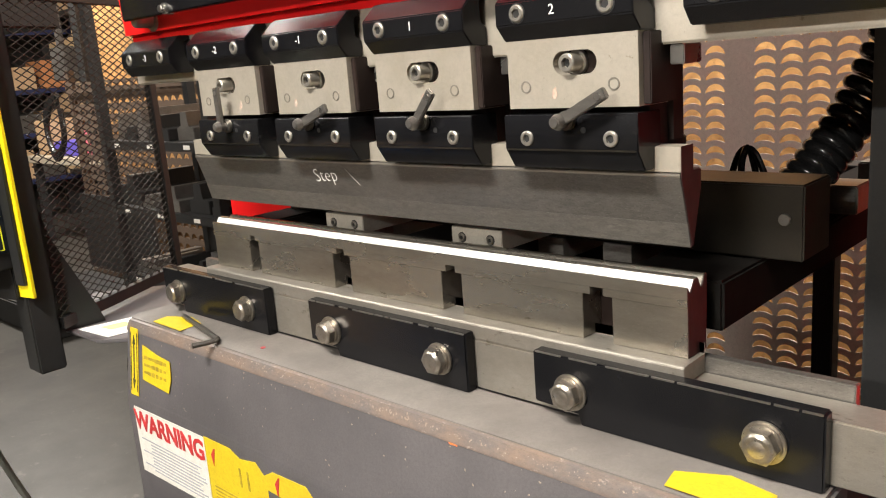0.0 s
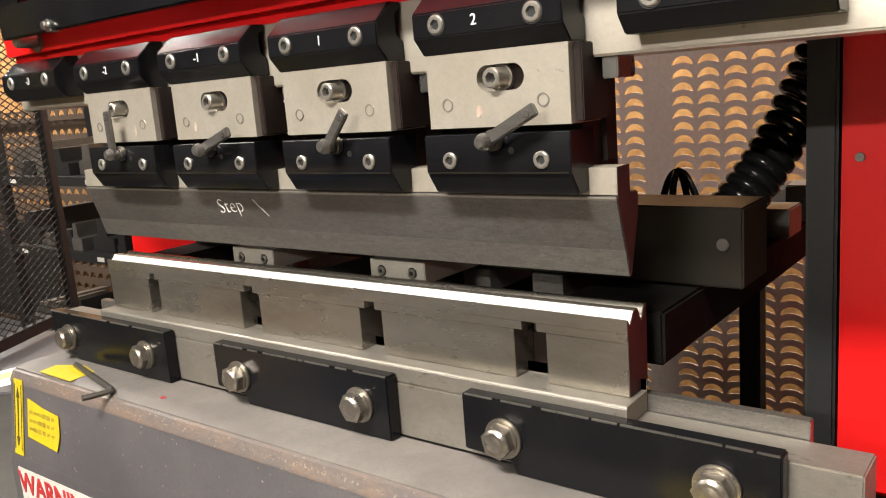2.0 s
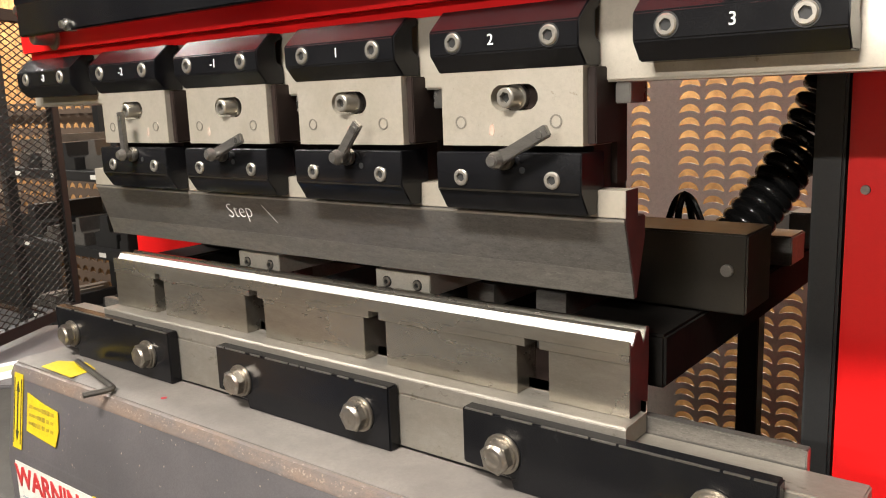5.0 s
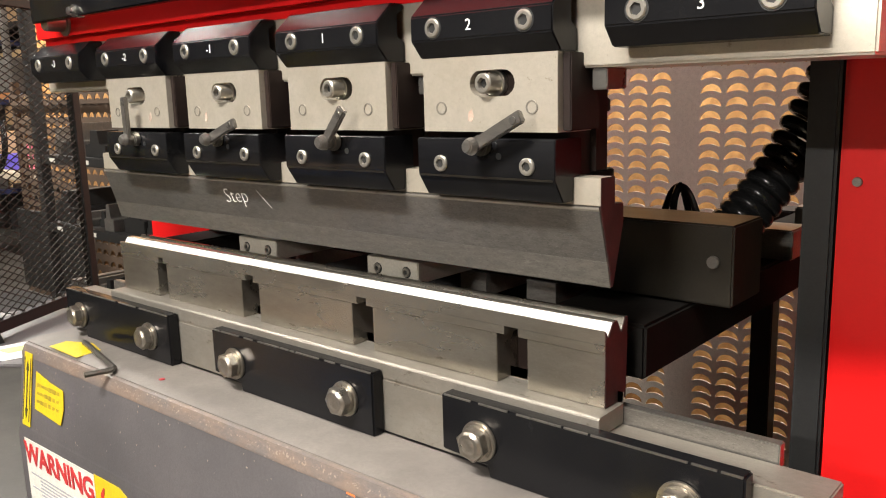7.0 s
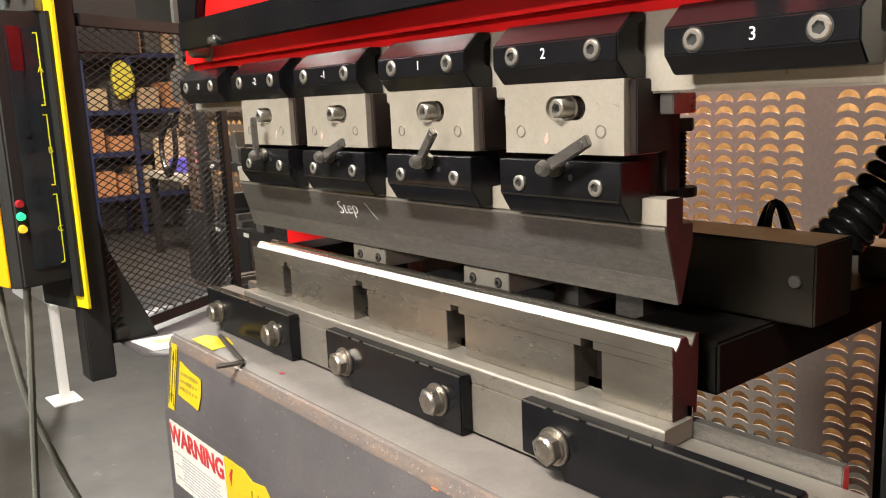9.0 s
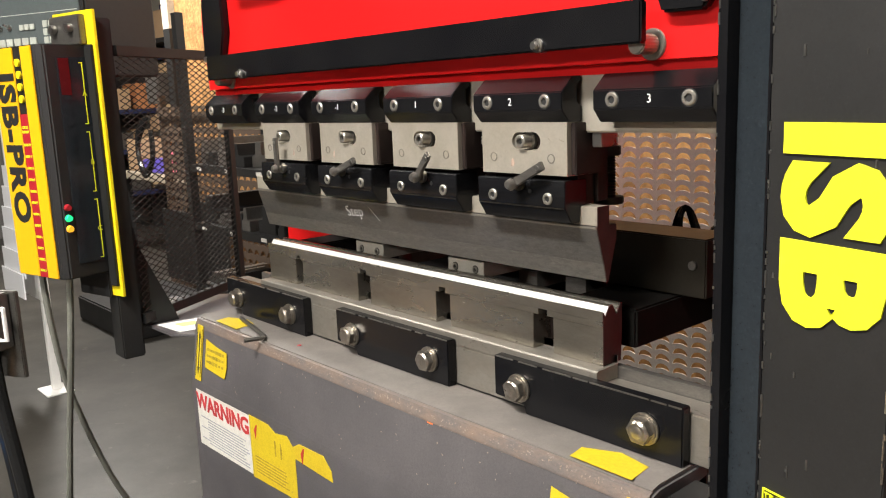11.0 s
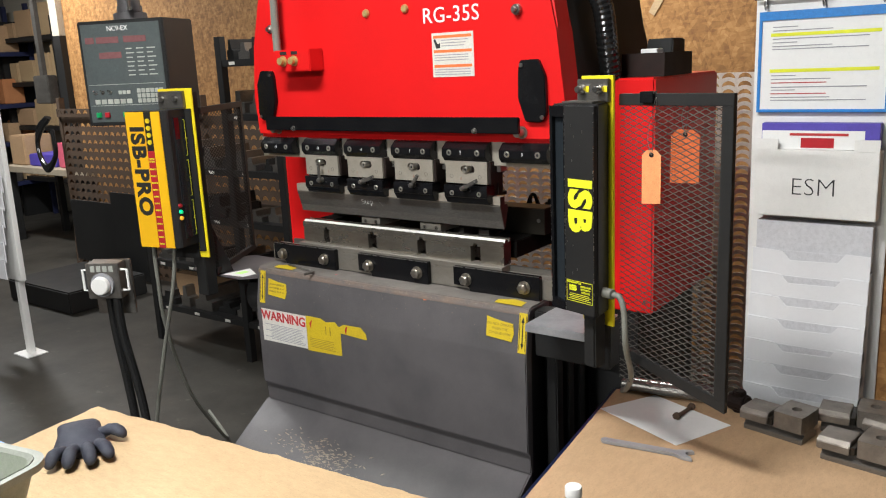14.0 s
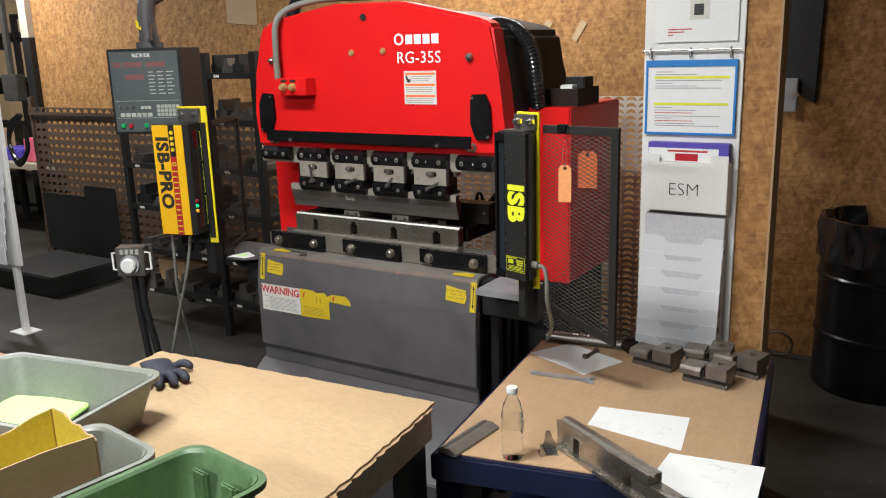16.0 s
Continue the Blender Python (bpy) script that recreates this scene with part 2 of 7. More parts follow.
def osb_material():
    m = bpy.data.materials.new("oriented_strand_board")
    m.use_nodes = True
    n, l = m.node_tree.nodes, m.node_tree.links
    b = n["Principled BSDF"]
    b.inputs["Roughness"].default_value = 0.75
    tc = n.new("ShaderNodeTexCoord")
    colors, heights = [], []
    for turn, size in ((25, 58), (95, 74), (155, 50)):
        mp = n.new("ShaderNodeMapping")
        mp.inputs["Rotation"].default_value = (0, radians(turn), 0)
        l.new(tc.outputs["Object"], mp.inputs["Vector"])
        st = n.new("ShaderNodeMapping")
        st.inputs["Scale"].default_value = (1, 1, 0.3)
        l.new(mp.outputs["Vector"], st.inputs["Vector"])
        mp = st
        v = n.new("ShaderNodeTexVoronoi")
        v.inputs["Scale"].default_value = size
        l.new(mp.outputs["Vector"], v.inputs["Vector"])
        s = n.new("ShaderNodeSeparateColor")
        l.new(v.outputs["Color"], s.inputs["Color"])
        colors.append(s.outputs["Red"])
        heights.append(s.outputs["Green"])
    add = n.new("ShaderNodeMath")
    add.operation = "ADD"
    l.new(colors[0], add.inputs[0])
    l.new(colors[1], add.inputs[1])
    add2 = n.new("ShaderNodeMath")
    add2.operation = "ADD"
    l.new(add.outputs[0], add2.inputs[0])
    l.new(colors[2], add2.inputs[1])
    ns = n.new("ShaderNodeTexNoise")
    ns.inputs["Scale"].default_value = 1.6
    l.new(tc.outputs["Object"], ns.inputs["Vector"])
    add3 = n.new("ShaderNodeMath")
    add3.operation = "ADD"
    l.new(add2.outputs[0], add3.inputs[0])
    l.new(ns.outputs["Fac"], add3.inputs[1])
    r = n.new("ShaderNodeValToRGB")
    r.color_ramp.elements[0].position, r.color_ramp.elements[0].color = 0.2, (0.2, 0.093, 0.027, 1)
    r.color_ramp.elements[1].position, r.color_ramp.elements[1].color = 0.85, (0.5, 0.275, 0.095, 1)
    e = r.color_ramp.elements.new(0.5)
    e.color = (0.34, 0.168, 0.05, 1)
    dv = n.new("ShaderNodeMath")
    dv.operation = "DIVIDE"
    dv.inputs[1].default_value = 4.0
    l.new(add3.outputs[0], dv.inputs[0])
    l.new(dv.outputs[0], r.inputs["Fac"])
    l.new(r.outputs["Color"], b.inputs["Base Color"])
    bp = n.new("ShaderNodeBump")
    bp.inputs["Strength"].default_value, bp.inputs["Distance"].default_value = 0.3, 0.003
    l.new(heights[0], bp.inputs["Height"])
    l.new(bp.outputs["Normal"], b.inputs["Normal"])
    return m


OSB = osb_material()


def glass_material(name, color, rough=0.02):
    m = bpy.data.materials.new(name)
    m.use_nodes = True
    b = m.node_tree.nodes["Principled BSDF"]
    b.inputs["Base Color"].default_value = (*color, 1)
    b.inputs["Roughness"].default_value, b.inputs["IOR"].default_value, b.inputs["Transmission Weight"].default_value = rough, (1.16 if rough < 0.1 else 1.1), 1.0
    return m


FILM = glass_material("clear_printed_film", (0.85, 0.86, 0.85), 0.3)
CLEAR = glass_material("clear_bottle_plastic", (0.95, 0.97, 0.97))
DARKGLASS = material("dark_sensor_glass", (0.02, 0.025, 0.03), 0.12)


def glow_material(name, color, power):
    m = bpy.data.materials.new(name)
    m.use_nodes = True
    b = m.node_tree.nodes["Principled BSDF"]
    b.inputs["Base Color"].default_value = (*color, 1)
    b.inputs["Emission Color"].default_value, b.inputs["Emission Strength"].default_value = (*color, 1), power
    return m


LED_GREEN = glow_material("lit_green_lamp", (0.02, 0.75, 0.25), 0.7)
LED_AMBER = glow_material("lit_amber_lamp", (0.85, 0.4, 0.02), 0.5)
TUBE = glow_material("lamp_tube", (1.0, 0.92, 0.8), 4.0)

# ---- mesh helpers ----


def add_faces(bm, pts, faces):
    vs = [bm.verts.new(p) for p in pts]
    for face in faces:
        try:
            bm.faces.new([vs[i] for i in face])
        except ValueError:
            pass
    return vs


def soften(bm, vs, bevel):
    if bevel:
        es = list({e for v in vs for e in v.link_edges})
        bmesh.ops.bevel(bm, geom=es, offset=bevel, segments=2, affect="EDGES", clamp_overlap=True)


def prism(bm, poly, a, b, axis="x", bevel=0.0, m=None):
    """A polygon of two coordinates, carried from a to b along the axis (x: y,z; y: x,z; z: x,y)."""
    put = {"x": lambda p, t: (t, p[0], p[1]), "y": lambda p, t: (p[0], t, p[1]), "z": lambda p, t: (p[0], p[1], t)}[axis]
    k = len(poly)
    pts = [put(p, a) for p in poly] + [put(p, b) for p in poly]
    if m:
        pts = [m @ Vector(p) for p in pts]
    vs = add_faces(bm, pts, [tuple(range(k))[::-1], tuple(range(k, 2 * k))] + [(i, (i + 1) % k, k + (i + 1) % k, k + i) for i in range(k)])
    soften(bm, vs, bevel)


def box(bm, x0, x1, y0, y1, z0, z1, bevel=0.0, m=None):
    prism(bm, [(x0, y0), (x1, y0), (x1, y1), (x0, y1)], z0, z1, "z", bevel, m)


def cyl(bm, p0, p1, r, r2=None, seg=20, bevel=0.0, turn=0.0):
    p0, p1 = Vector(p0), Vector(p1)
    r2 = r if r2 is None else r2
    q = (p1 - p0).to_track_quat("Z", "Y")
    pts = []
    for p, rad in ((p0, r), (p1, r2)):
        for i in range(seg):
            a = 2 * math.pi * i / seg + turn
            pts.append(p + q @ Vector((rad * math.cos(a), rad * math.sin(a), 0)))
    vs = add_faces(bm, pts, [tuple(range(seg))[::-1], tuple(range(seg, 2 * seg))] + [(i, (i + 1) % seg, seg + (i + 1) % seg, seg + i) for i in range(seg)])
    soften(bm, vs, bevel)


def smooth_path(pts, steps=6):
    pts = [Vector(p) for p in pts]
    out = []
    for i in range(len(pts) - 1):
        p0, p1, p2, p3 = pts[max(i - 1, 0)], pts[i], pts[i + 1], pts[min(i + 2, len(pts) - 1)]
        for s in range(steps):
            t = s / steps
            out.append(0.5 * (2 * p1 + (p2 - p0) * t + (2 * p0 - 5 * p1 + 4 * p2 - p3) * t * t + (3 * p1 - p0 - 3 * p2 + p3) * t**3))
    return out + [pts[-1]]


def tube(bm, pts, r, seg=10, steps=6, ribs=0.0):
    path = smooth_path(pts, steps) if steps > 1 else [Vector(p) for p in pts]
    rings, up = [], Vector((0.3, 0.2, 0.93)).normalized()
    for i, p in enumerate(path):
        d = (path[min(i + 1, len(path) - 1)] - path[max(i - 1, 0)]).normalized()
        side = d.cross(up)
        side = side.normalized() if side.length > 1e-4 else Vector((1, 0, 0))
        up = side.cross(d).normalized()
        rr = r * (1 + (ribs if i % 2 else -ribs))
        rings.append([bm.verts.new(p + rr * (math.cos(2 * math.pi * j / seg) * side + math.sin(2 * math.pi * j / seg) * up)) for j in range(seg)])
    for a, b in zip(rings, rings[1:]):
        for j in range(seg):
            bm.faces.new((a[j], a[(j + 1) % seg], b[(j + 1) % seg], b[j]))
    bm.faces.new(rings[0][::-1])
    bm.faces.new(rings[-1])


def ringed(bm, outer, inner, a, b, axis="y", m=None):
    """A plate with a hole: two loops with as many points each."""
    put = {"x": lambda p, t: (t, p[0], p[1]), "y": lambda p, t: (p[0], t, p[1]), "z": lambda p, t: (p[0], p[1], t)}[axis]
    k = len(outer)
    pts = [put(p, a) for p in outer] + [put(p, a) for p in inner] + [put(p, b) for p in outer] + [put(p, b) for p in inner]
    if m:
        pts = [m @ Vector(p) for p in pts]
    faces = []
    for i in range(k):
        j = (i + 1) % k
        faces += [(i, j, k + j, k + i), (2 * k + j, 2 * k + i, 3 * k + i, 3 * k + j), (j, i, 2 * k + i, 2 * k + j), (k + i, k + j, 3 * k + j, 3 * k + i)]
    add_faces(bm, pts, faces)


def finish(name, bm, mat, smooth=False):
    bmesh.ops.recalc_face_normals(bm, faces=bm.faces)
    me = bpy.data.meshes.new(name)
    bm.to_mesh(me)
    bm.free()
    me.materials.append(mat)
    if smooth:
        for p in me.polygons:
            p.use_smooth = True
        me.set_sharp_from_angle(angle=radians(35))
    return me


def part(name, bm, mat, parent, label="", smooth=True):
    """One mesh object under a thing or a part; bm may be a ready mesh."""
    me = finish(name, bm, mat, smooth) if isinstance(bm, bmesh.types.BMesh) else bm
    ob = new(name, me)
    ob.parent = parent
    if parent.type == "EMPTY":
        ob.matrix_parent_inverse = parent.matrix_basis.inverted()
    if label:
        tagged(ob, label)
    return ob


def thing(name, label, category, at=(0, 0, 0), group="", kind=""):
    ob = new(name)
    ob.empty_display_size = 0.05
    ob.location = at
    ob.matrix_basis = Matrix.Translation(at)
    return tagged(ob, label, category, group, kind)


def solo(name, bm, mat, label, category, group="", kind="", smooth=True):
    me = finish(name, bm, mat, smooth) if isinstance(bm, bmesh.types.BMesh) else bm
    return tagged(new(name, me), label, category, group, kind)


def text_mesh(text, size, m, mat, depth=0.0008, spacing=1.0, bold=0.0):
    """Letters, centred, in the local x,y plane of m."""
    cu = bpy.data.curves.new("letters", "FONT")
    cu.offset = bold
    cu.body, cu.size, cu.extrude, cu.align_x, cu.align_y, cu.resolution_u, cu.space_character = text, size, depth, "CENTER", "CENTER", 3, spacing
    ob = new("letters", cu)
    bpy.context.view_layer.update()
    me = bpy.data.meshes.new_from_object(ob.evaluated_get(bpy.context.evaluated_depsgraph_get()))
    bpy.data.objects.remove(ob)
    me.transform(m)
    me.materials.clear()
    me.materials.append(mat)
    return me


FRONT = pose(0, 0, 0, 90, 0, 0)


def facing(x, y, z, rz=0, lean=0, spin=0):
    """A frame whose x,y plane faces -y (turned by rz about z, leaning back by lean degrees, spun by spin)."""
    return pose(x, y, z, 90 - lean, 0, rz) @ pose(0, 0, 0, 0, 0, spin)


def flat(bm, w, h, m, thick=0.001, cx=0.0, cy=0.0):
    box(bm, cx - w / 2, cx + w / 2, cy - h / 2, cy + h / 2, 0, thick, 0, m)

# ---- the room ----
bm = bmesh.new()
box(bm, -9, 6.5, -7, 5, -0.1, 0)
solo("floor", bm, CONCRETE, "worn dark concrete workshop floor with oil stains", "floor", kind="structure", smooth=False)
bm = bmesh.new()
box(bm, -9, 6.5, -7, 5, 3.6, 3.7)
solo("ceiling", bm, CEIL, "dark sheet ceiling of the workshop", "ceiling", kind="structure", smooth=False)
bm = bmesh.new()
box(bm, -5.72, 6.5, 2.2, 2.32, 0, 3.6)
solo("wall_north", bm, OSB, "oriented strand board wall behind the machine", "wall", kind="structure", smooth=False)
bm = bmesh.new()
box(bm, -9, -5.72, 3.4, 3.5, 0, 3.6)
solo("wall_north_west", bm, BLOCKWALL, "cream painted wall far behind the shelves", "wall", kind="structure", smooth=False)
for wname, dims in (("wall_west", (-9.1, -9, -7, 5)), ("wall_east", (6.5, 6.6, -7, 5)), ("wall_south", (-9, 6.5, -7.1, -7))):
    bm = bmesh.new()
    box(bm, *dims, 0, 3.6)
    solo(wname, bm, DIM, "plain painted workshop wall", "wall", kind="structure", smooth=False)
for lx, ly, lz, power in LAMPS:
    fixture = thing("ceiling_lamp", "white tray ceiling lamp with a lit tube", "lamp", (lx, ly, lz + 0.06), "ceiling lamps")
    bm = bmesh.new()
    box(bm, lx - 0.65, lx + 0.65, ly - 0.16, ly + 0.16, lz + 0.05, lz + 0.12, 0.01)
    part("housing", bm, WHITE, fixture)
    bm = bmesh.new()
    cyl(bm, (lx - 0.6, ly, lz + 0.03), (lx + 0.6, ly, lz + 0.03), 0.014)
    part("tube", bm, TUBE, fixture)
    for dx in (-0.5, 0.5):
        bm = bmesh.new()
        cyl(bm, (lx + dx, ly, lz + 0.11), (lx + dx, ly, 3.61), 0.004, seg=6)
        part("hanger", bm, STEEL, fixture)

# ---- press brake ----
MX = 0.026
press = thing("press_brake", "red and charcoal hydraulic press brake, its bed lowered", "press brake", (MX, 0.2, 0))

OUTLINE = [(-0.585, 1.392), (-0.585, 1.53), (-0.565, 1.70), (-0.53, 1.87), (-0.5, 1.90), (-0.43, 1.92), (-0.117, 1.966), (0.20, 1.962), (0.55, 1.885), (0.59, 1.86), (0.615, 1.69), (0.638, 1.50), (0.638, 1.392)]
bm = bmesh.new()
prism(bm, OUTLINE, -0.02, 0.07, "y", 0.012)
hood = part("front_panel", bm, RED, press, "bright red enamelled front panel")
bm = bmesh.new()
prism(bm, [(x * 0.97 + 0.001, z - 0.025 if z > 1.6 else z - 0.03) for x, z in OUTLINE], 0.072, 0.62, "y", 0.02)
part("upper_body", bm, MATT, press, "black upper frame behind the red panel")
bm = bmesh.new()
prism(bm, [(-0.008, 1.323), (0.1, 1.323), (0.1, 1.405), (-0.002, 1.405), (-0.008, 1.39)], -0.58, 0.622, "x", 0.002)
part("upper_beam", bm, PALE, press, "bare steel upper beam")
for side in (-1, 1):
    inner, outer = (0.538, 0.785) if side > 0 else (-0.735, -0.486)
    bm = bmesh.new()
    box(bm, inner, outer, 0.232, 0.76, 0.862, 1.553, 0.006)
    frame_box = part("side_cabinet", bm, RED, press, "red side frame cabinet")
    bm = bmesh.new()
    x0 = 0.505 if side > 0 else -0.486
    box(bm, x0, x0 + 0.03, 0.236, 0.52 if side > 0 else 0.765, 0.2, 1.4, 0.003)
    part("side_plate", bm, MATT, press, "dark steel side plate")
    bm = bmesh.new()
    box(bm, inner + 0.02, outer - 0.06, 0.26, 0.75, 0.0, 0.858, 0.006)
    part("side_column", bm, MATT, press)
for bx, bz in ((0.556, 1.212), (-0.7, 0.93), (0.76, 0.9)):
    bm = bmesh.new()
    cyl(bm, (bx, 0.231, bz), (bx, 0.2285, bz), 0.0048, 0.0044, 14)
    part("frame_screw", bm, TOOL, press)

# black cover plates, rail, lettering and switch box on the red panel
for side in (-1, 1):
    cx = -0.507 if side < 0 else 0.543
    pts = [(-0.034, 0.083), (0.022, 0.085), (0.043, 0.04), (0.046, -0.06), (0.03, -0.083), (-0.02, -0.082), (-0.042, -0.02), (-0.04, 0.06)]
    bm = bmesh.new()
    prism(bm, [(cx + (px if side > 0 else -px), 1.534 + pz) for px, pz in pts], -0.036, -0.02, "y", 0.003)
    plate = part("cover_plate", bm, BLACK, press, "black angular cover plate")
    for px, pz in ((-0.028, 0.07), (0.034, -0.07)):
        bm = bmesh.new()
        cyl(bm, (cx + side * px, -0.036, 1.534 + pz), (cx + side * px, -0.041, 1.534 + pz), 0.006, seg=14, bevel=0.001)
        part("screw", bm, STEEL, plate)
bm = bmesh.new()
box(bm, -0.493, 0.516, -0.062, -0.05, 1.421, 1.466, 0.002)
rail_bar = part("front_rail", bm, BLACK, press, "scuffed black flat bar on stand-offs")
for bx in (-0.358, 0.372):
    bm = bmesh.new()
    cyl(bm, (bx, -0.05, 1.428), (bx, -0.0655, 1.428), 0.0085, seg=18, bevel=0.001)
    cyl(bm, (bx, -0.0655, 1.428), (bx, -0.072, 1.428), 0.0058, seg=6, bevel=0.001)
    part("screw", bm, STEEL, rail_bar)
for bx in (-0.476, 0.503):
    bm = bmesh.new()
    cyl(bm, (bx, -0.018, 1.421), (bx, -0.0225, 1.421), 0.0175, seg=24, bevel=0.001)
    cyl(bm, (bx, -0.0225, 1.421), (bx, -0.052, 1.421), 0.0115, seg=20, bevel=0.002)
    part("standoff", bm, SCREW, rail_bar, "dark steel stand-off with a washer")
for bx, bz in ((-0.464, 1.754), (0.499, 1.751)):
    bm = bmesh.new()
    cyl(bm, (bx, -0.02, bz), (bx, -0.034, bz), 0.016, 0.014, 18, 0.002)
    cyl(bm, (bx, -0.034, bz), (bx, -0.046, bz), 0.008, seg=6, bevel=0.001)
    part("bolt", bm, STEEL, press)
for bx, bz in ((-0.04, 1.777), (0.113, 1.78)):
    bm = bmesh.new()
    cyl(bm, (bx, -0.02, bz), (bx, -0.03, bz), 0.014, 0.011, 18, 0.002)
    part("plug", bm, BRASS, press, "round brass plug")
bm = bmesh.new()
cyl(bm, (0.025, -0.021, 1.91), (0.025, -0.024, 1.91), 0.014, seg=18)
part("hole_plug", bm, MATT, press)
part("model_lettering", text_mesh("RG-35S", 0.062, facing(0.275, -0.0212, 1.752), PRINT_W, spacing=1.05), PRINT_W, press, "white model lettering")
# maker's mark as a plain shape
bm = bmesh.new()
outer = [(0.188 + 0.022 * math.cos(a), 1.822 + 0.022 * math.sin(a)) for a in (2 * math.pi * i / 20 for i in range(20))]
inner = [(0.188 + 0.014 * math.cos(a), 1.822 + 0.015 * math.sin(a)) for a in (2 * math.pi * i / 20 for i in range(20))]
ringed(bm, outer, inner, -0.0215, -0.0202)
for i in range(4):
    box(bm, 0.219 + i * 0.039, 0.25 + i * 0.039, -0.0215, -0.0202, 1.803, 1.838)
part("maker_mark", bm, PRINT_W, press, "white maker's mark", smooth=False)
bm = bmesh.new()
prism(bm, [(0.206, 1.579), (0.352, 1.579), (0.352, 1.704), (0.206, 1.704)], -0.0215, -0.0202, "y")
warn = part("warning_label", bm, LABEL_W, press, "white and orange warning label", smooth=False)
for zz in (1.693, 1.652, 1.61):
    bm = bmesh.new()
    box(bm, 0.212, 0.346, -0.0222, -0.0214, zz - 0.004, zz + 0.004)
    part("orange_bar", bm, ORANGE, warn, smooth=False)
bm = bmesh.new()
for zz in (1.683, 1.675, 1.667, 1.641, 1.634, 1.627, 1.6, 1.593, 1.586):
    box(bm, 0.24 if zz > 1.66 else 0.214, 0.33 + 0.01 * math.sin(zz * 900), -0.0222, -0.0214, zz - 0.0012, zz + 0.0012)
part("print_line", bm, INK_GREY, warn, smooth=False)
bm = bmesh.new()
prism(bm, [(0.213, 1.684), (0.218, 1.688), (0.228, 1.672), (0.236, 1.676), (0.236, 1.662), (0.222, 1.66)], -0.0222, -0.0214, "y")
part("pictogram", bm, INK, warn, smooth=False)
bm = bmesh.new()
box(bm, -0.4, -0.235, -0.085, -0.021, 1.612, 1.682, 0.003)
switch = part("switch_box", bm, RED, press, "red switch box with two yellow push buttons")
for bx in (-0.352, -0.302):
    bm = bmesh.new()
    cyl(bm, (bx, -0.085, 1.647), (bx, -0.093, 1.647), 0.017, seg=20, bevel=0.002)
    cyl(bm, (bx, -0.093, 1.647), (bx, -0.107, 1.647), 0.0125, seg=20, bevel=0.002)
    part("push_button", bm, BRASS, switch, "round yellow push button")
    bm = bmesh.new()
    box(bm, bx - 0.014, bx + 0.014, -0.087, -0.0849, 1.667, 1.677)
    part("legend_plate", bm, INK, switch, smooth=False)
bm = bmesh.new()
tube(bm, [(-0.41, -0.055, 1.675), (-0.41, -0.055, 1.80), (-0.40, -0.05, 1.91), (-0.36, 0.0, 1.965), (-0.25, 0.08, 1.995), (-0.1, 0.2, 2.0)], 0.0135, 12)
part("conduit", bm, CABLE, press, "grey flexible conduit", smooth=True)
bm = bmesh.new()
tube(bm, [(0.45, 0.18, 1.86), (0.525, 0.21, 1.862), (0.59, 0.22, 1.825), (0.632, 0.22, 1.755), (0.645, 0.225, 1.65), (0.645, 0.25, 1.553)], 0.03, 16, 14, 0.05)
part("ribbed_hose", bm, RUBBER, press, "thick ribbed black hose")
bm = bmesh.new()
tube(bm, [(-0.56, 0.25, 1.75), (-0.62, 0.26, 1.85), (-0.58, 0.28, 2.0), (-0.5, 0.3, 2.2)], 0.03, 12, 6)
part("rear_hose", bm, RUBBER, press)

# lower bed, apron and toe plate
bm = bmesh.new()
box(bm, -0.53, 0.56, 0.012, 0.09, 0.05, 0.9445)
part("bed", bm, MATT, press, "dark steel bed plate")
bm = bmesh.new()
prism(bm, [(0.01, 0.941), (-0.088, 0.941), (-0.104, 0.937), (-0.110, 0.925), (-0.127, 0.812), (-0.131, 0.8), (-0.131, 0.512), (-0.116, 0.506), (-0.116, 0.44), (-0.1, 0.44), (-0.1, 0.8), (-0.09, 0.915), (0.01, 0.92)], -0.553, 0.564, "x", 0.003)
apron = part("apron", bm, GREY, press, "scuffed charcoal painted sheet apron")
bm = bmesh.new()
prism(bm, [(-0.021, 0.9415), (-0.021, 0.9435), (-0.088, 0.9435), (-0.1, 0.9405), (-0.1, 0.9385), (-0.088, 0.9415)], -0.55, 0.561, "x")
part("apron_top", bm, DUSTY, apron, "dusty worn top face")
bm = bmesh.new()
prism(bm, [(-0.0985, 0.9392), (-0.1046, 0.9374), (-0.1107, 0.9252), (-0.1112, 0.921), (-0.1105, 0.921), (-0.11, 0.925), (-0.104, 0.9368), (-0.0985, 0.938)], -0.5505, 0.5615, "x")
part("worn_fold", bm, FOLD, apron, "paint worn through along the fold", smooth=True)
bm = bmesh.new()
for i in range(480):
    xx = random.uniform(-0.545, 0.555)
    if random.random() < 0.78:
        # along the fold
        mm = facing(xx, -0.1078, 0.9305, 0, 24) @ pose(0, random.gauss(0, 0.0025), 0, 0, 0, random.uniform(0, 180))
    else:
        d = random.uniform(0, 1) ** 1.6
        mm = facing(xx, -0.1105 - 0.0165 * d, 0.922 - 0.11 * d, 0, 8.6) @ pose(0, 0, 0, 0, 0, random.uniform(0, 180))
    w = random.choice((0.0004, 0.0005, 0.0007, 0.0009, 0.0012, 0.0017))
    prism(bm, [(-w, -0.3 * w), (0.1 * w, -0.55 * w), (w, 0.1 * w), (0.4 * w, 0.6 * w), (-0.5 * w, 0.45 * w)], -0.0005, 0.00035, "z", 0, mm)
tagged(part("paint_chip", bm, CHIP, apron, "pale chips along the folded edge", smooth=False), kind="stuff")
bm = bmesh.new()
flat(bm, 0.012, 0.004, facing(0.2, -0.1105, 0.921, 0, 8.6), 0.0006)
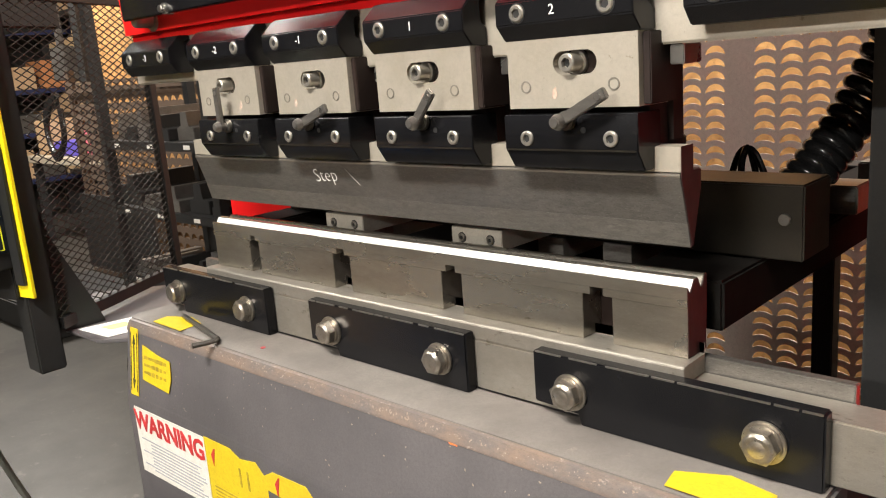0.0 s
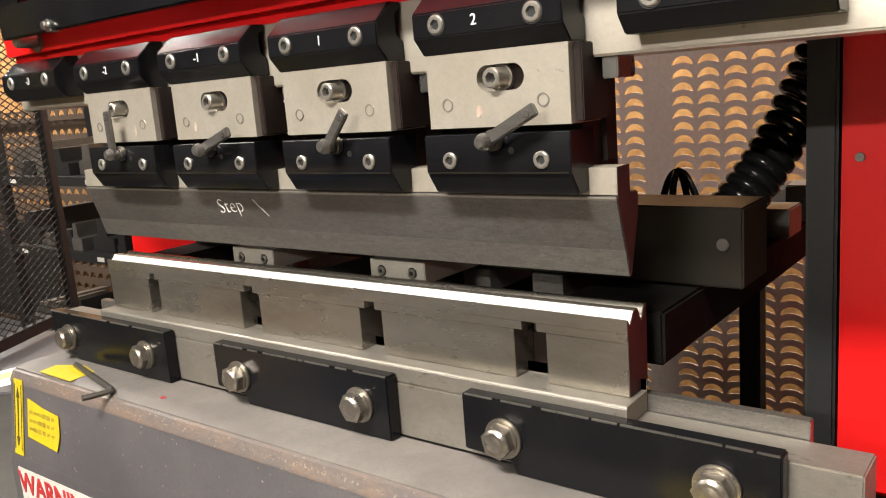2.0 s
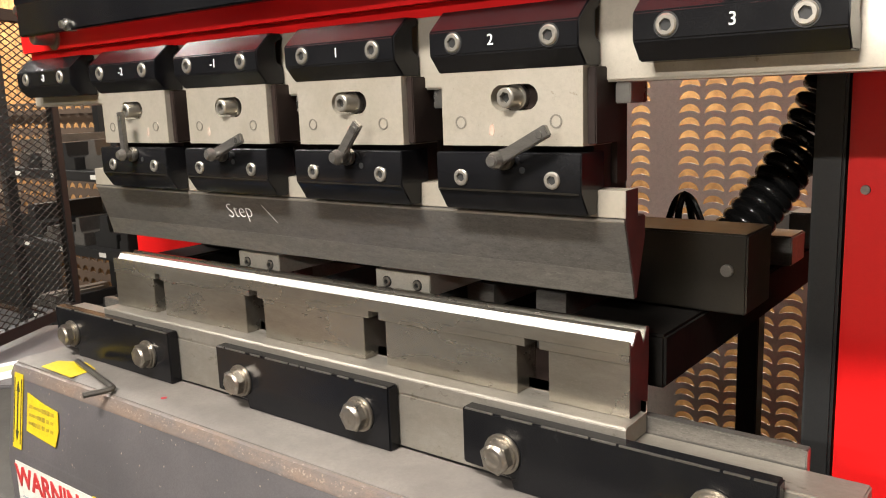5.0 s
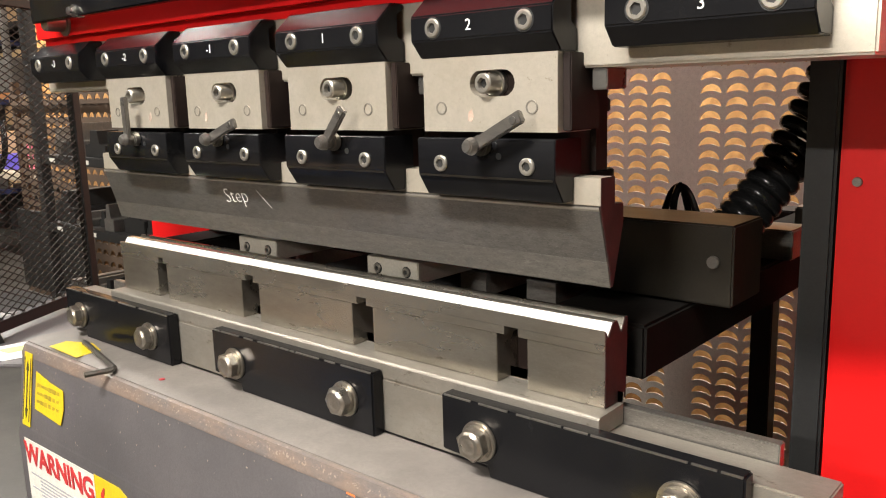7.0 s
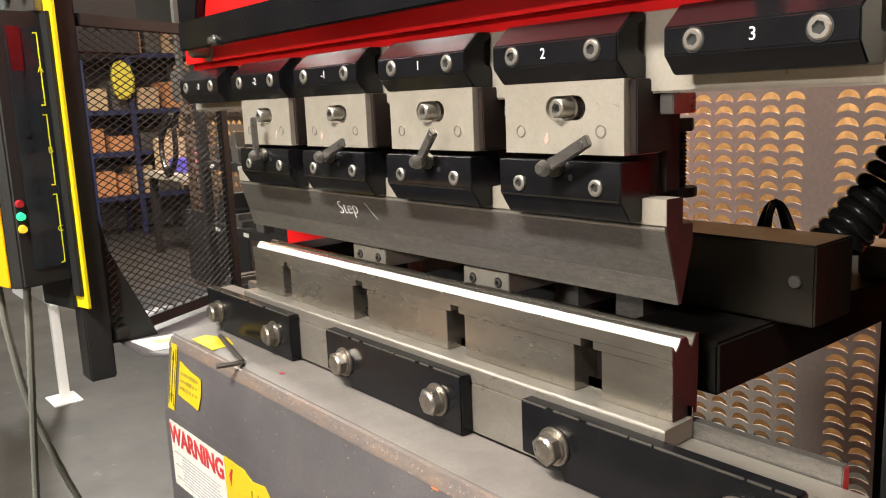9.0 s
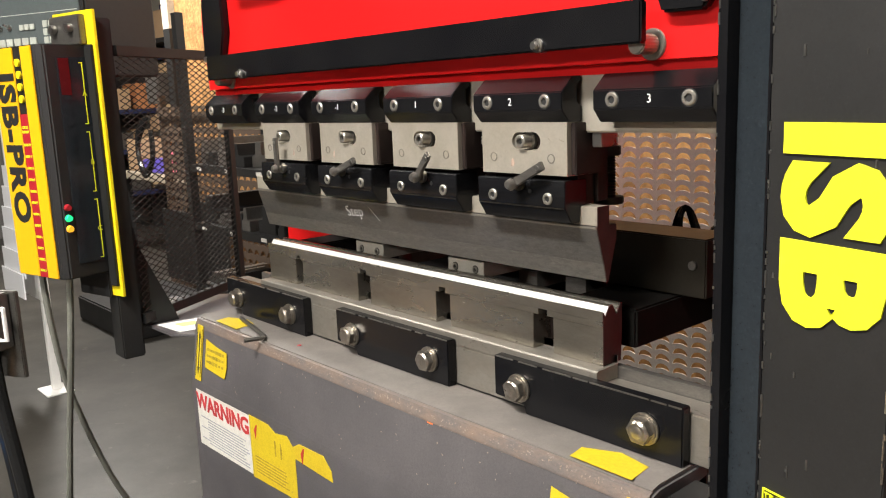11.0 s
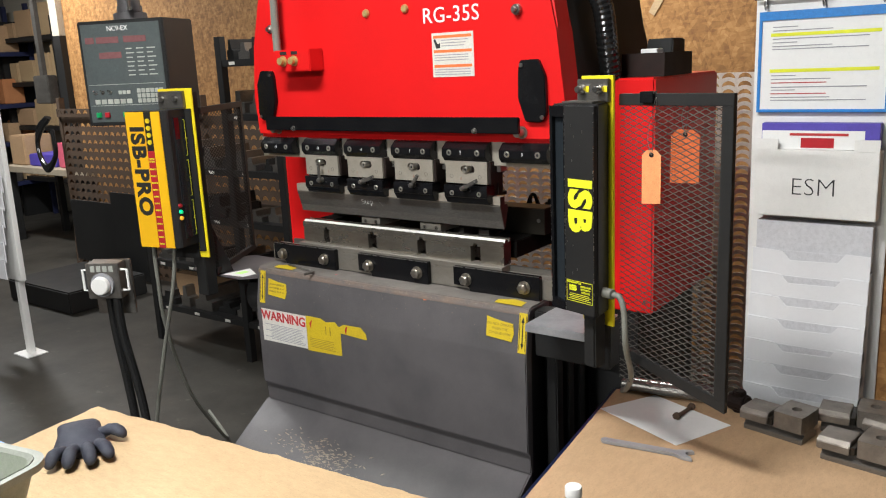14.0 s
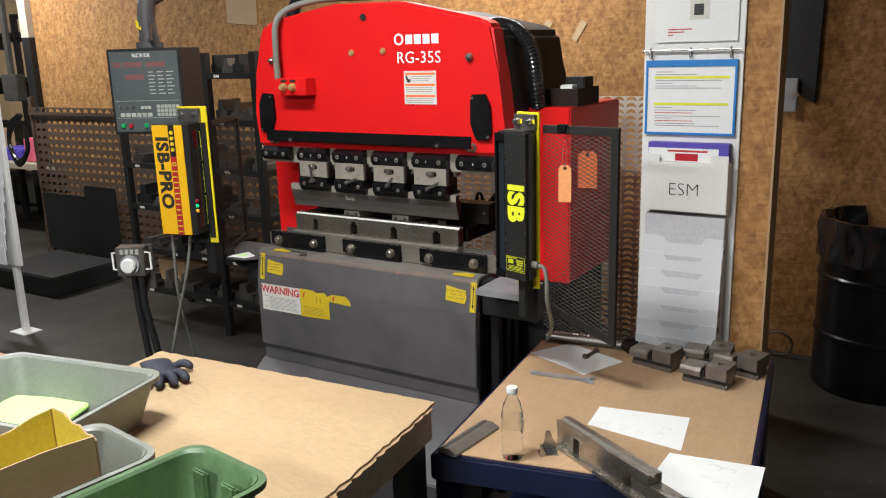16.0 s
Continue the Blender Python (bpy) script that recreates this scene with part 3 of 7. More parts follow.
part("orange_mark", bm, ORANGE, apron, smooth=False)
bm = bmesh.new()
cyl(bm, (-0.2, -0.075, 0.9434), (-0.2, -0.075, 0.9441), 0.004, seg=12)
part("red_dot", bm, REDB, apron)
bm = bmesh.new()
box(bm, -0.535, 0.543, -0.098, 0.2, 0.02, 0.9)
part("lower_body", bm, MATT, press)
bm = bmesh.new()
prism(bm, [(-0.1, 0.44), (-0.118, 0.438), (-0.28, 0.325), (-0.42, 0.235), (-0.425, 0.0), (-0.1, 0.0)], -0.565, 0.56, "x", 0.004)
part("toe_plate", bm, GREY, press, "sloping grey toe plate with a worn rusty patch")
bm = bmesh.new()
for i in range(300):
    xx, s = random.gauss(-0.18, 0.09), min(0.98, max(0.1, random.gauss(0.72, 0.16)))
    mm = facing(xx, -0.118 - 0.162 * s, 0.438 - 0.113 * s, 0, 55) @ pose(0, 0, 0, 0, 0, random.uniform(-40, 40))
    w = random.uniform(0.002, 0.01)
    prism(bm, [(-w, -0.1 * w), (0.2 * w, -0.25 * w), (w, 0.05 * w), (0.3 * w, 0.25 * w), (-0.5 * w, 0.2 * w)], -0.0006, 0.0004, "z", 0, mm)
tagged(part("worn_patch", bm, CHIP, press, smooth=False), kind="stuff")
bm = bmesh.new()
for i in range(3):
    box(bm, 0.565, 0.60, -0.02 + i * 0.07, 0.02 + i * 0.07, 0.05, 0.85, 0.004)
part("guide_column", bm, MATT, press)

# stickers on the apron; SL is the lean of the folded face
SL = math.degrees(math.atan2(0.017, 0.113))


def sticker(name, mat, pts, y, label):
    b = bmesh.new()
    prism(b, pts, y - 0.0008, y, "y")
    return part(name, b, mat, apron, label, smooth=False)


wl = sticker("warning_sticker", LABEL_W, [(-0.528, 0.677), (-0.306, 0.68), (-0.306, 0.798), (-0.528, 0.796)], -0.1312, "white warning sticker with red lettering")
part("lettering", text_mesh("WARNING", 0.046, facing(-0.418, -0.1322, 0.772), INK_RED, spacing=0.98, bold=0.0012), INK_RED, wl)
bm = bmesh.new()
for i in range(10):
    zz = 0.74 - i * 0.0058
    box(bm, -0.515 + (0.03 if i % 4 else 0), -0.325 + 0.012 * math.sin(i * 5), -0.1328, -0.1319, zz, zz + 0.002)
part("print_line", bm, INK_GREY, wl, smooth=False)
yl = sticker("caution_sticker", LABEL_Y, [(-0.305, 0.676), (-0.146, 0.682), (-0.146, 0.762), (-0.03, 0.757), (-0.033, 0.776), (-0.055, 0.796), (-0.13, 0.794), (-0.152, 0.782), (-0.17, 0.797), (-0.21, 0.79), (-0.235, 0.8), (-0.305, 0.8)], -0.1312, "torn yellow caution sticker")
bm = bmesh.new()
for i in range(6):
    box(bm, -0.29, -0.18 + 0.01 * math.sin(i * 3), -0.1328, -0.1319, 0.722 - i * 0.006, 0.724 - i * 0.006)
for px in (-0.215, -0.195):
    box(bm, px, px + 0.004, -0.1328, -0.1319, 0.745, 0.775)
part("print_line", bm, INK_Y, yl, smooth=False)
for px, pz in ((-0.288, 0.775), (-0.125, 0.778)):
    bm = bmesh.new()
    prism(bm, [(px, pz), (px + 0.009, pz + 0.012), (px + 0.012, pz + 0.012), (px + 0.004, pz - 0.018)], -0.1328, -0.1319, "y")
    part("red_flash", bm, INK_RED, yl, smooth=False)
for side in (-1, 1):
    cx = -0.448 if side < 0 else 0.474
    mm = facing(cx, -0.1194, 0.876, 0, SL)
    bm = bmesh.new()
    prism(bm, [(-0.045, -0.028), (0.04, -0.034), (0.047, -0.01), (0.043, 0.018), (0.0, 0.022), (-0.045, 0.03)], 0.0, 0.001, "z", 0, mm)
    ys = part("yellow_sticker", bm, LABEL_Y, apron, "worn yellow instruction sticker", smooth=False)
    bm = bmesh.new()
    for i in range(3):
        for k in range(6):
            flat(bm, 0.0095 + 0.0025 * math.sin(k * 7 + i), 0.0055 + 0.0015 * math.sin(k * 5 - i), mm @ pose(-0.033 + k * 0.0125, 0.011 - i * 0.0125, 0.001, 0, 0, 3 * math.sin(k * 3 + i)), 0.0006)
    if side < 0:
        part("print_line", bm, INK_Y, ys, smooth=False)
    else:
        bm.free()
        for i, line in enumerate(("DO NOT OPERATE", "WHEN THE", "COVER IS OPEN")):
            part("lettering", text_mesh(line, 0.0098, mm @ pose(0.0, 0.0105 - i * 0.013, 0.0012), INK_Y, 0.0002, spacing=1.05, bold=0.0003), INK_Y, ys, "worn dark lettering")
    mm = facing(cx + side * 0.075, -0.1194, 0.872, 0, SL)
    bm = bmesh.new()
    flat(bm, 0.026, 0.115, mm, 0.001)
    ys = part("arrow_sticker", bm, LABEL_Y, apron, "yellow sticker with a black double arrow", smooth=False)
    bm = bmesh.new()
    flat(bm, 0.0015, 0.1, mm @ pose(-0.01, 0, 0.001), 0.0006)
    flat(bm, 0.0015, 0.1, mm @ pose(0.01, 0, 0.001), 0.0006)
    flat(bm, 0.003, 0.07, mm @ pose(0, 0, 0.001), 0.0006)
    prism(bm, [(-0.005, 0.03), (0.005, 0.03), (0, 0.046)], 0.001, 0.0016, "z", 0, mm)
    prism(bm, [(-0.005, -0.03), (0, -0.046), (0.005, -0.03)], 0.001, 0.0016, "z", 0, mm)
    part("arrow", bm, INK, ys, smooth=False)
    bm = bmesh.new()
    prism(bm, [(cx - 0.03, -0.098), (cx + 0.06, -0.1), (cx + 0.055, -0.06), (cx + 0.01, -0.05), (cx - 0.035, -0.07)], 0.9436, 0.9442, "z")
    part("top_sticker", bm, LABEL_Y, apron, "worn yellow sticker", smooth=False)

# rail on the bed
bm = bmesh.new()
box(bm, -0.56, 0.612, -0.021, 0.024, 0.945, 1.005, 0.0015)
part("bed_rail", bm, DULL, press, "bare steel rail along the bed")
bm = bmesh.new()
box(bm, -0.5, 0.563, 0.0245, 0.036, 0.98, 1.021, 0.001)
part("rear_strip", bm, TOOL, press, "dark steel strip behind the die")


BOLT = material("worn_zinc_plate", (0.42, 0.385, 0.335), 0.3, 0.9, (0.27, 0.235, 0.195), (0.16, 0.13, 0.1), 70, 400, 0.8, 0.06, 0.6, fine_mix=0.2)


def hex_bolt(parent, x, y, z, r=0.0185, mat=STEEL):
    b = bmesh.new()
    cyl(b, (x, y, z), (x, y - 0.004, z), r * 1.08, seg=24, bevel=0.0008)
    cyl(b, (x, y - 0.004, z), (x, y - 0.007, z), r * 0.92, seg=24, bevel=0.0006)
    turn = random.uniform(0, 1.05)
    cyl(b, (x, y - 0.007, z), (x, y - 0.0165, z), r * 0.9, seg=6, bevel=0.0005, turn=turn)
    cyl(b, (x, y - 0.0163, z), (x, y - 0.019, z), r * 0.765, r * 0.62, seg=24, bevel=0.0004)
    cyl(b, (x, y - 0.0188, z), (x, y - 0.0193, z), r * 0.45, r * 0.4, seg=20)
    return part("hex_bolt", b, BOLT, parent, "plated hexagon bolt with washers")


def cap_screw(parent, x, y, z, r, length, name="cap_screw", mat=None):
    """A socket head: chamfered rim, flat face, six-sided recess with a dark floor."""
    k = 24
    circle = [2 * math.pi * i / k for i in range(k)]

    def loop(rad, yy, sides=0):
        pts = []
        for a in circle:
            q = 1.0
            if sides:
                step = 2 * math.pi / sides
                q = math.cos(step / 2) / math.cos((a + 0.3) % step - step / 2)
            pts.append((x + rad * q * math.cos(a), yy, z + rad * q * math.sin(a)))
        return pts

    face = y - length
    loops = [loop(r, y + 0.001), loop(r, face + 0.14 * r), loop(0.86 * r, face), loop(0.6 * r, face, 6), loop(0.56 * r, face + min(0.9 * length, 0.6 * r), 6)]
    b = bmesh.new()
    rings = [[b.verts.new(p) for p in lp] for lp in loops]
    for p, q in zip(rings, rings[1:]):
        for i in range(k):
            b.faces.new((p[i], p[(i + 1) % k], q[(i + 1) % k], q[i]))
    b.faces.new(rings[-1])
    ob = part(name, b, mat or SCREW, parent, "steel socket cap screw")
    b = bmesh.new()
    cyl(b, (x, face + min(0.9 * length, 0.6 * r) - 0.0002, z), (x, face + min(0.9 * length, 0.6 * r) - 0.0006, z), r * 0.53, seg=6, turn=0.3)
    part("socket", b, INK, ob)
    return ob


# clamps along the rail
for x0, x1 in ((-0.537, -0.236), (-0.132, 0.161), (0.258, 0.559)):
    clamp = thing("rail_clamp", "black steel clamp bar bolted to the bed rail", "clamp bar", (x0, -0.03, 0.943), "rail clamps")
    bm = bmesh.new()
    prism(bm, [(x0, 0.958), (x0 + 0.058, 0.958), (x0 + 0.058, 0.943), (x1, 0.943), (x1, 1.016), (x0, 1.016)], -0.038, -0.0212, "y", 0.0018)
    part("bar", bm, BLACK, clamp)
    bm = bmesh.new()
    xx = x0 + 0.004
    while xx < x1 - 0.01:
        ln = min(random.uniform(0.006, 0.06), x1 - 0.002 - xx)
        box(bm, xx, xx + ln, -0.0383, -0.0368, 1.0146, 1.0163)
        xx += ln + random.choice((0.001, 0.003, 0.01))
    part("worn_edge", bm, TOOL, clamp, "bright worn edge", smooth=False)
    for bx in (x0 + 0.048, x0 + 0.251):
        hex_bolt(clamp, bx, -0.0381, 0.979)

# die on its base plate: a head with two vees over five blocks, with stepped slots between them
SLOTS = ((-0.319, -0.294), (-0.115, -0.079), (0.093, 0.126), (0.298, 0.334))
DIE_TOP = [(0, 1.0835), (0, 1.0965), (0.0016, 1.0968), (0.005, 1.0905), (0.0127, 1.1015), (0.0145, 1.1025), (0.0215, 1.1025), (0.0285, 1.0895), (0.0355, 1.1025), (0.0405, 1.1022), (0.0405, 1.0835)]
die = thing("die", "long two-vee press brake die of bright steel", "die", (0, 0.02, 1.0245))
bm = bmesh.new()
prism(bm, DIE_TOP, -0.4175, 0.4175, "x", 0.0003)
lip = -0.4175
for x0, x1 in SLOTS + ((0.4175, 0.4175),):
    # the notch above each slot is narrower than the slot
    n0, n1 = x0 + 0.28 * (x1 - x0), x1 - 0.26 * (x1 - x0)
    b = bmesh.new()
    prism(b, [(0, 1.0834), (0, 1.0758), (0.0006, 1.075), (0.0405, 1.075), (0.0405, 1.0834)], lip, n0, "x")
    part("head_lip", b, BRUSHED, die, "lower lip of the die head")
    lip = n1
part("die_head", bm, BRUSHED, die, "brushed steel die head")
edge = -0.4175
for x0, x1 in SLOTS + ((0.4175, 0.4175),):
    bm = bmesh.new()
    box(bm, edge, x0, 0.0012, 0.039, 1.0246, 1.0748, 0.0006)
    part("die_block", bm, BRUSHED, die, "stained bare steel die block")
    edge = x1
for x0, x1 in SLOTS:
    c = (x0 + x1) / 2
    bm = bmesh.new()
    cyl(bm, (c + 0.004, 0.02, 1.0835), (c + 0.004, 0.02, 1.071), 0.0085, seg=18, bevel=0.0008)
    part("locating_pin", bm, TOOL, die, "round pin head inside the slot")
    # dark plate added at the rear to give the slot its deep shade
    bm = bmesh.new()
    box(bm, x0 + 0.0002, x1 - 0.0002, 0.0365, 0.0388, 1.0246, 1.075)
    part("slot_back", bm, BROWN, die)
# pale strip over the vee wall imitates the highlight along the die
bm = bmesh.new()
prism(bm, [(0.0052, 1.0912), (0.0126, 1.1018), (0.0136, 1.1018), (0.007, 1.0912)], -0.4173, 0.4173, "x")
part("die_edge", bm, EDGE_GLINT, die, "near-white strip painted as the lamp's glint on the vee wall", smooth=False)
bm = bmesh.new()
prism(bm, [(0.001, 1.025), (0.001, 1.0958), (0.0016, 1.096), (0.005, 1.0895), (0.0127, 1.1005), (0.0145, 1.1016), (0.0215, 1.1016), (0.0285, 1.0885), (0.0355, 1.1016), (0.0398, 1.1014), (0.0398, 1.075), (0.038, 1.025)], 0.4176, 0.4182, "x")
part("marked_end", bm, MAROON, die, "red-brown marked end face", smooth=False)
bm = bmesh.new()
prism(bm, [(-0.0205, 1.0055), (0.0235, 1.0055), (0.0235, 1.036), (0.04, 1.036), (0.04, 1.0242), (0.0236, 1.0242), (-0.0185, 1.0242), (-0.0205, 1.0225)][:3] + [(0.0235, 1.0242), (-0.0185, 1.0242), (-0.0205, 1.0225)], -0.423, 0.424, "x", 0.0006)
solo("die_base_plate", bm, DULL, "flat steel base plate beneath the die on the bed rail", "base plate")

# punch
punch = thing("punch", "long dark press brake punch held by the clamps", "punch", (0, 0, 1.134))
bm = bmesh.new()
prism(bm, [(-0.012, 1.2085), (-0.012, 1.232), (0.012, 1.232), (0.012, 1.2085)], -0.42, 0.419, "x", 0.0006)
part("tang", bm, PALE, punch, "bright ground tang")
bm = bmesh.new()
prism(bm, [(-0.013, 1.208), (0.027, 1.208), (0.028, 1.19), (0.0095, 1.1345), (0.007, 1.1345), (0.0015, 1.157), (-0.013, 1.2045)], -0.418, 0.4185, "x", 0.0005)
body = part("punch_body", bm, TOOL, punch, "dark tool steel punch body")
bm = bmesh.new()
prism(bm, [(-0.012, 1.2325), (0.011, 1.2325), (0.011, 1.208), (0.026, 1.207), (0.026, 1.19), (0.0095, 1.136), (0.0075, 1.136), (0.002, 1.158), (-0.012, 1.204)], 0.4192, 0.4198, "x")
part("marked_end", bm, MAROON, punch, "red marked end face", smooth=False)
# thin paler facet carries the highlight on the punch's lower bevel
bm = bmesh.new()
prism(bm, [(0.0008, 1.1585), (0.0066, 1.1348), (0.0075, 1.1348), (0.005, 1.1585)], -0.4182, 0.4187, "x")
part("ground_edge", bm, BEVEL, punch, "ground bevel above the tip, painted paler for its highlight", smooth=False)
bm = bmesh.new()
prism(bm, [(-0.0136, 1.2075), (-0.0136, 1.2055), (-0.0125, 1.2035), (-0.01, 1.2075)], -0.4182, 0.4187, "x")
part("shoulder_edge", bm, DULL, punch, "worn bright shoulder edge", smooth=False)
# chalk writing on the punch
SLP = math.degrees(math.atan2(0.0145, 0.0475))
chalk = text_mesh("Step", 0.028, facing(-0.1, -0.0078, 1.186, 0, -SLP) @ pose(0, 0, 0, 0, 0, 4), PRINT_W, 0.0002, bold=-0.0006)
part("chalk_writing", chalk, CHALK, body, "white chalk writing")
bm = bmesh.new()
flat(bm, 0.0009, 0.03, facing(-0.044, -0.0078, 1.186, 0, -SLP) @ pose(0, 0, 0, 0, 0, 42), 0.0003)
part("chalk_stroke", bm, CHALK, body, smooth=False)

SMUDGE = material("faint_red_smudge", (0.44, 0.29, 0.22), 0.6, 0.1, (0.48, 0.41, 0.34), None, 90, 300, 0.9)
# punch holders
NUMBERS = [("-3", -0.47), ("-2", -0.268), ("-1", -0.076), ("1", 0.122), ("2", 0.318), ("3", 0.517)]
LEVERS = {"-2": (0.006, 1.257, 91, 0.055), "-1": (0.0, 1.26, 20, 0.056), "1": (0.006, 1.26, 50, 0.044), "2": (0.002, 1.26, 27, 0.057)}
for number, cx in NUMBERS:
    clamp = thing("top_clamp", "black chamfered clamp with a white number on the upper beam", "clamp", (cx, -0.03, 1.336), "numbered clamps")
    bm = bmesh.new()
    prism(bm, [(-0.0085, 1.3365), (-0.034, 1.337), (-0.047, 1.352), (-0.047, 1.3735), (-0.026, 1.392), (-0.0085, 1.392), (-0.0085, 1.386), (-0.02, 1.382), (-0.02, 1.36), (-0.0085, 1.356)], cx - 0.0765, cx + 0.0765, "x", 0.0012)
    part("clamp_block", bm, BLACK, clamp)
    for dx in (-0.0492, 0.0492):
        cap_screw(clamp, cx + dx, -0.0465, 1.3625, 0.0084, 0.0028)
        bm = bmesh.new()
        cyl(bm, (cx + dx, -0.0466, 1.3625), (cx + dx, -0.0474, 1.3625), 0.0098, seg=24)
        part("counterbore", bm, INK, clamp)
    part("number", text_mesh(number, 0.0135, facing(cx + (-0.009 if number == "2" else 0.0), -0.0472, 1.3625), PRINT_W, 0.0002), PRINT_W, clamp, "white number")
    if number in ("-3", "3"):
        continue
    holder = thing("punch_holder", "pale steel punch holder with a black lower clamp and lever", "tool holder", (cx, 0, 1.211), "punch holders")
    w = 0.0735
    sx = {"-2": -0.276, "-1": -0.076, "1": 0.119, "2": 0.319}[number]
    k = 24
    slot = []
    for i in range(k):
        a = 2 * math.pi * i / k
        slot.append((sx + 0.005 + (0.012 if math.cos(a) > 0 else -0.012) + 0.0125 * math.cos(a), 1.313 + 0.0115 * math.sin(a)))
    edge = []
    for i in range(k):
        a = 2 * math.pi * i / k
        c, s = math.cos(a), math.sin(a)
        q = max(abs(c), abs(s))
        edge.append((cx + w * c / q, 1.304 + 0.033 * s / q))
    bm = bmesh.new()
    ringed(bm, edge, slot, -0.0345, -0.018)
    box(bm, cx - w, cx + w, -0.018, 0.02, 1.2705, 1.337, 0.0006)
    block = part("holder_block", bm, PALE, holder, "pale worn steel block", smooth=False)
    bm = bmesh.new()
    box(bm, cx - w + 0.002, cx + w - 0.002, -0.012, 0.0203, 1.2325, 1.2704)
    part("shank", bm, BROWN, holder)
    bm = bmesh.new()
    box(bm, cx - w, cx + w + 0.004, 0.0205, 0.04, 1.235, 1.34)
    part("back_plate", bm, BROWN, holder, "oil-brown back plate")
    bm = bmesh.new()
    box(bm, cx + w + 0.0005, cx + w + 0.0085, -0.028, 0.02, 1.272, 1.336, 0.001)
    part("side_plate", bm, BROWN, holder, "oil-brown side plate")
    bm = bmesh.new()
    prism(bm, [(sx + 0.005 + (px - sx - 0.005) * 0.97, 1.313 + (pz - 1.313) * 0.97) for px, pz in slot], -0.0192, -0.0184, "y")
    part("slot_floor", bm, BROWN, block)
    cap_screw(block, sx, -0.0205, 1.313, 0.0088, 0.0215)
    bm = bmesh.new()
    cyl(bm, (sx, -0.0193, 1.313), (sx, -0.0245, 1.313), 0.0115, seg=20)
    part("washer", bm, STEEL, block)
    for dx in (-0.052, 0.048):
        bm = bmesh.new()
        ring = [2 * math.pi * i / 20 for i in range(20)]
        ringed(bm, [(cx + dx + 0.006 * math.cos(a), 1.292 + 0.006 * math.sin(a)) for a in ring], [(cx + dx + 0.0047 * math.cos(a), 1.292 + 0.0047 * math.sin(a)) for a in ring], -0.0353, -0.0344)
        part("pin_ring", bm, DULL, block)
        bm = bmesh.new()
        cyl(bm, (cx + dx, -0.0343, 1.292), (cx + dx, -0.0348, 1.292), 0.0046, seg=18)
        part("pin", bm, PALE, block, "round ground pin")
    smx = cx + {"-2": 0.03, "-1": -0.035, "1": 0.0, "2": -0.018}[number]
    bm = bmesh.new()
    prism(bm, [(smx - 0.003, 1.281), (smx + 0.001, 1.2795), (smx + 0.0035, 1.284), (smx + 0.0015, 1.291), (smx - 0.002, 1.2885)], -0.03485, -0.0344, "y")
    part("red_smudge", bm, SMUDGE, block, "faint red paint smudge", smooth=False)
    bm = bmesh.new()
    prism(bm, [(0.0, 1.2655), (-0.041, 1.2655), (-0.042, 1.264), (-0.042, 1.2315), (-0.029, 1.2115), (-0.013, 1.2115), (-0.013, 1.2325), (0.0, 1.2325)], cx - 0.0765, cx + 0.0755, "x", 0.0012)
    lower = part("lower_clamp", bm, BLACK, holder, "black chamfered lower clamp")
    bm = bmesh.new()
    prism(bm, [(-0.0424, 1.2322), (-0.0424, 1.2312), (-0.0418, 1.2303), (-0.041, 1.232)], cx - 0.074, cx + 0.073, "x")
    part("worn_edge", bm, OILY, lower, smooth=False)
    for dx in (-0.048, 0.048):
        cap_screw(lower, cx + dx, -0.0418, 1.2425, 0.0076, 0.0028)
    lx, lz, ang, length = LEVERS[number]
    mm = pose(cx + lx, -0.056, lz, 0, -ang, 0)
    bm = bmesh.new()
    box(bm, -0.007, length, -0.003, 0.003, -0.0055, 0.0055, 0.0012, mm)
    cyl(bm, (cx + lx, -0.0418, lz), (cx + lx, -0.05, lz), 0.0095, seg=18, bevel=0.0015)
    cyl(bm, (cx + lx, -0.05, lz), (cx + lx, -0.066, lz), 0.0065, 0.0055, 16, 0.0015)
    part("lever", bm, TOOL, holder, "black flat clamping lever")
    bm = bmesh.new()
    cyl(bm, (cx + lx, -0.059, lz), (cx + lx, -0.067, lz), 0.0085, 0.0055, 16, 0.0015)
    part("pivot_dome", bm, TOOL, holder, "domed steel pivot")
    bm = bmesh.new()
    tip = mm @ Vector((length - 0.008, 0, 0))
    cyl(bm, (tip.x, -0.0588, tip.z), (tip.x, -0.0598, tip.z), 0.003, seg=12)
    part("lever_pin", bm, STEEL, holder)
    bm = bmesh.new()
    cyl(bm, (cx + lx + 0.016, -0.0418, 1.2505), (cx + lx + 0.016, -0.0424, 1.2505), 0.003, seg=12)
    part("bore", bm, INK, holder)
for x0 in (-0.18, 0.0115, 0.21, 0.4055):
    bm = bmesh.new()
    box(bm, x0, x0 + 0.014, -0.004, 0.03, 1.305, 1.3225, 0.001)
    part("guide_stub", bm, STEEL, press)
bm = bmesh.new()
cyl(bm, (0.328, 0.13, 1.215), (0.328, 0.13, 1.225), 0.022, seg=18, bevel=0.001)
for i in range(14):
    cyl(bm, (0.328, 0.13, 1.225 + i * 0.0042), (0.328, 0.13, 1.2275 + i * 0.0042), 0.0115, 0.0095, seg=14)
    cyl(bm, (0.328, 0.13, 1.2275 + i * 0.0042), (0.328, 0.13, 1.2292 + i * 0.0042), 0.0095, 0.0115, seg=14)
cyl(bm, (0.328, 0.13, 1.283), (0.328, 0.13, 1.296), 0.02, seg=6, bevel=0.001)
part("threaded_stud", bm, MATT, press, "black threaded stud with a wide head")
bm = bmesh.new()
box(bm, -0.45, 0.30, 0.08, 0.1, 1.24, 1.322)
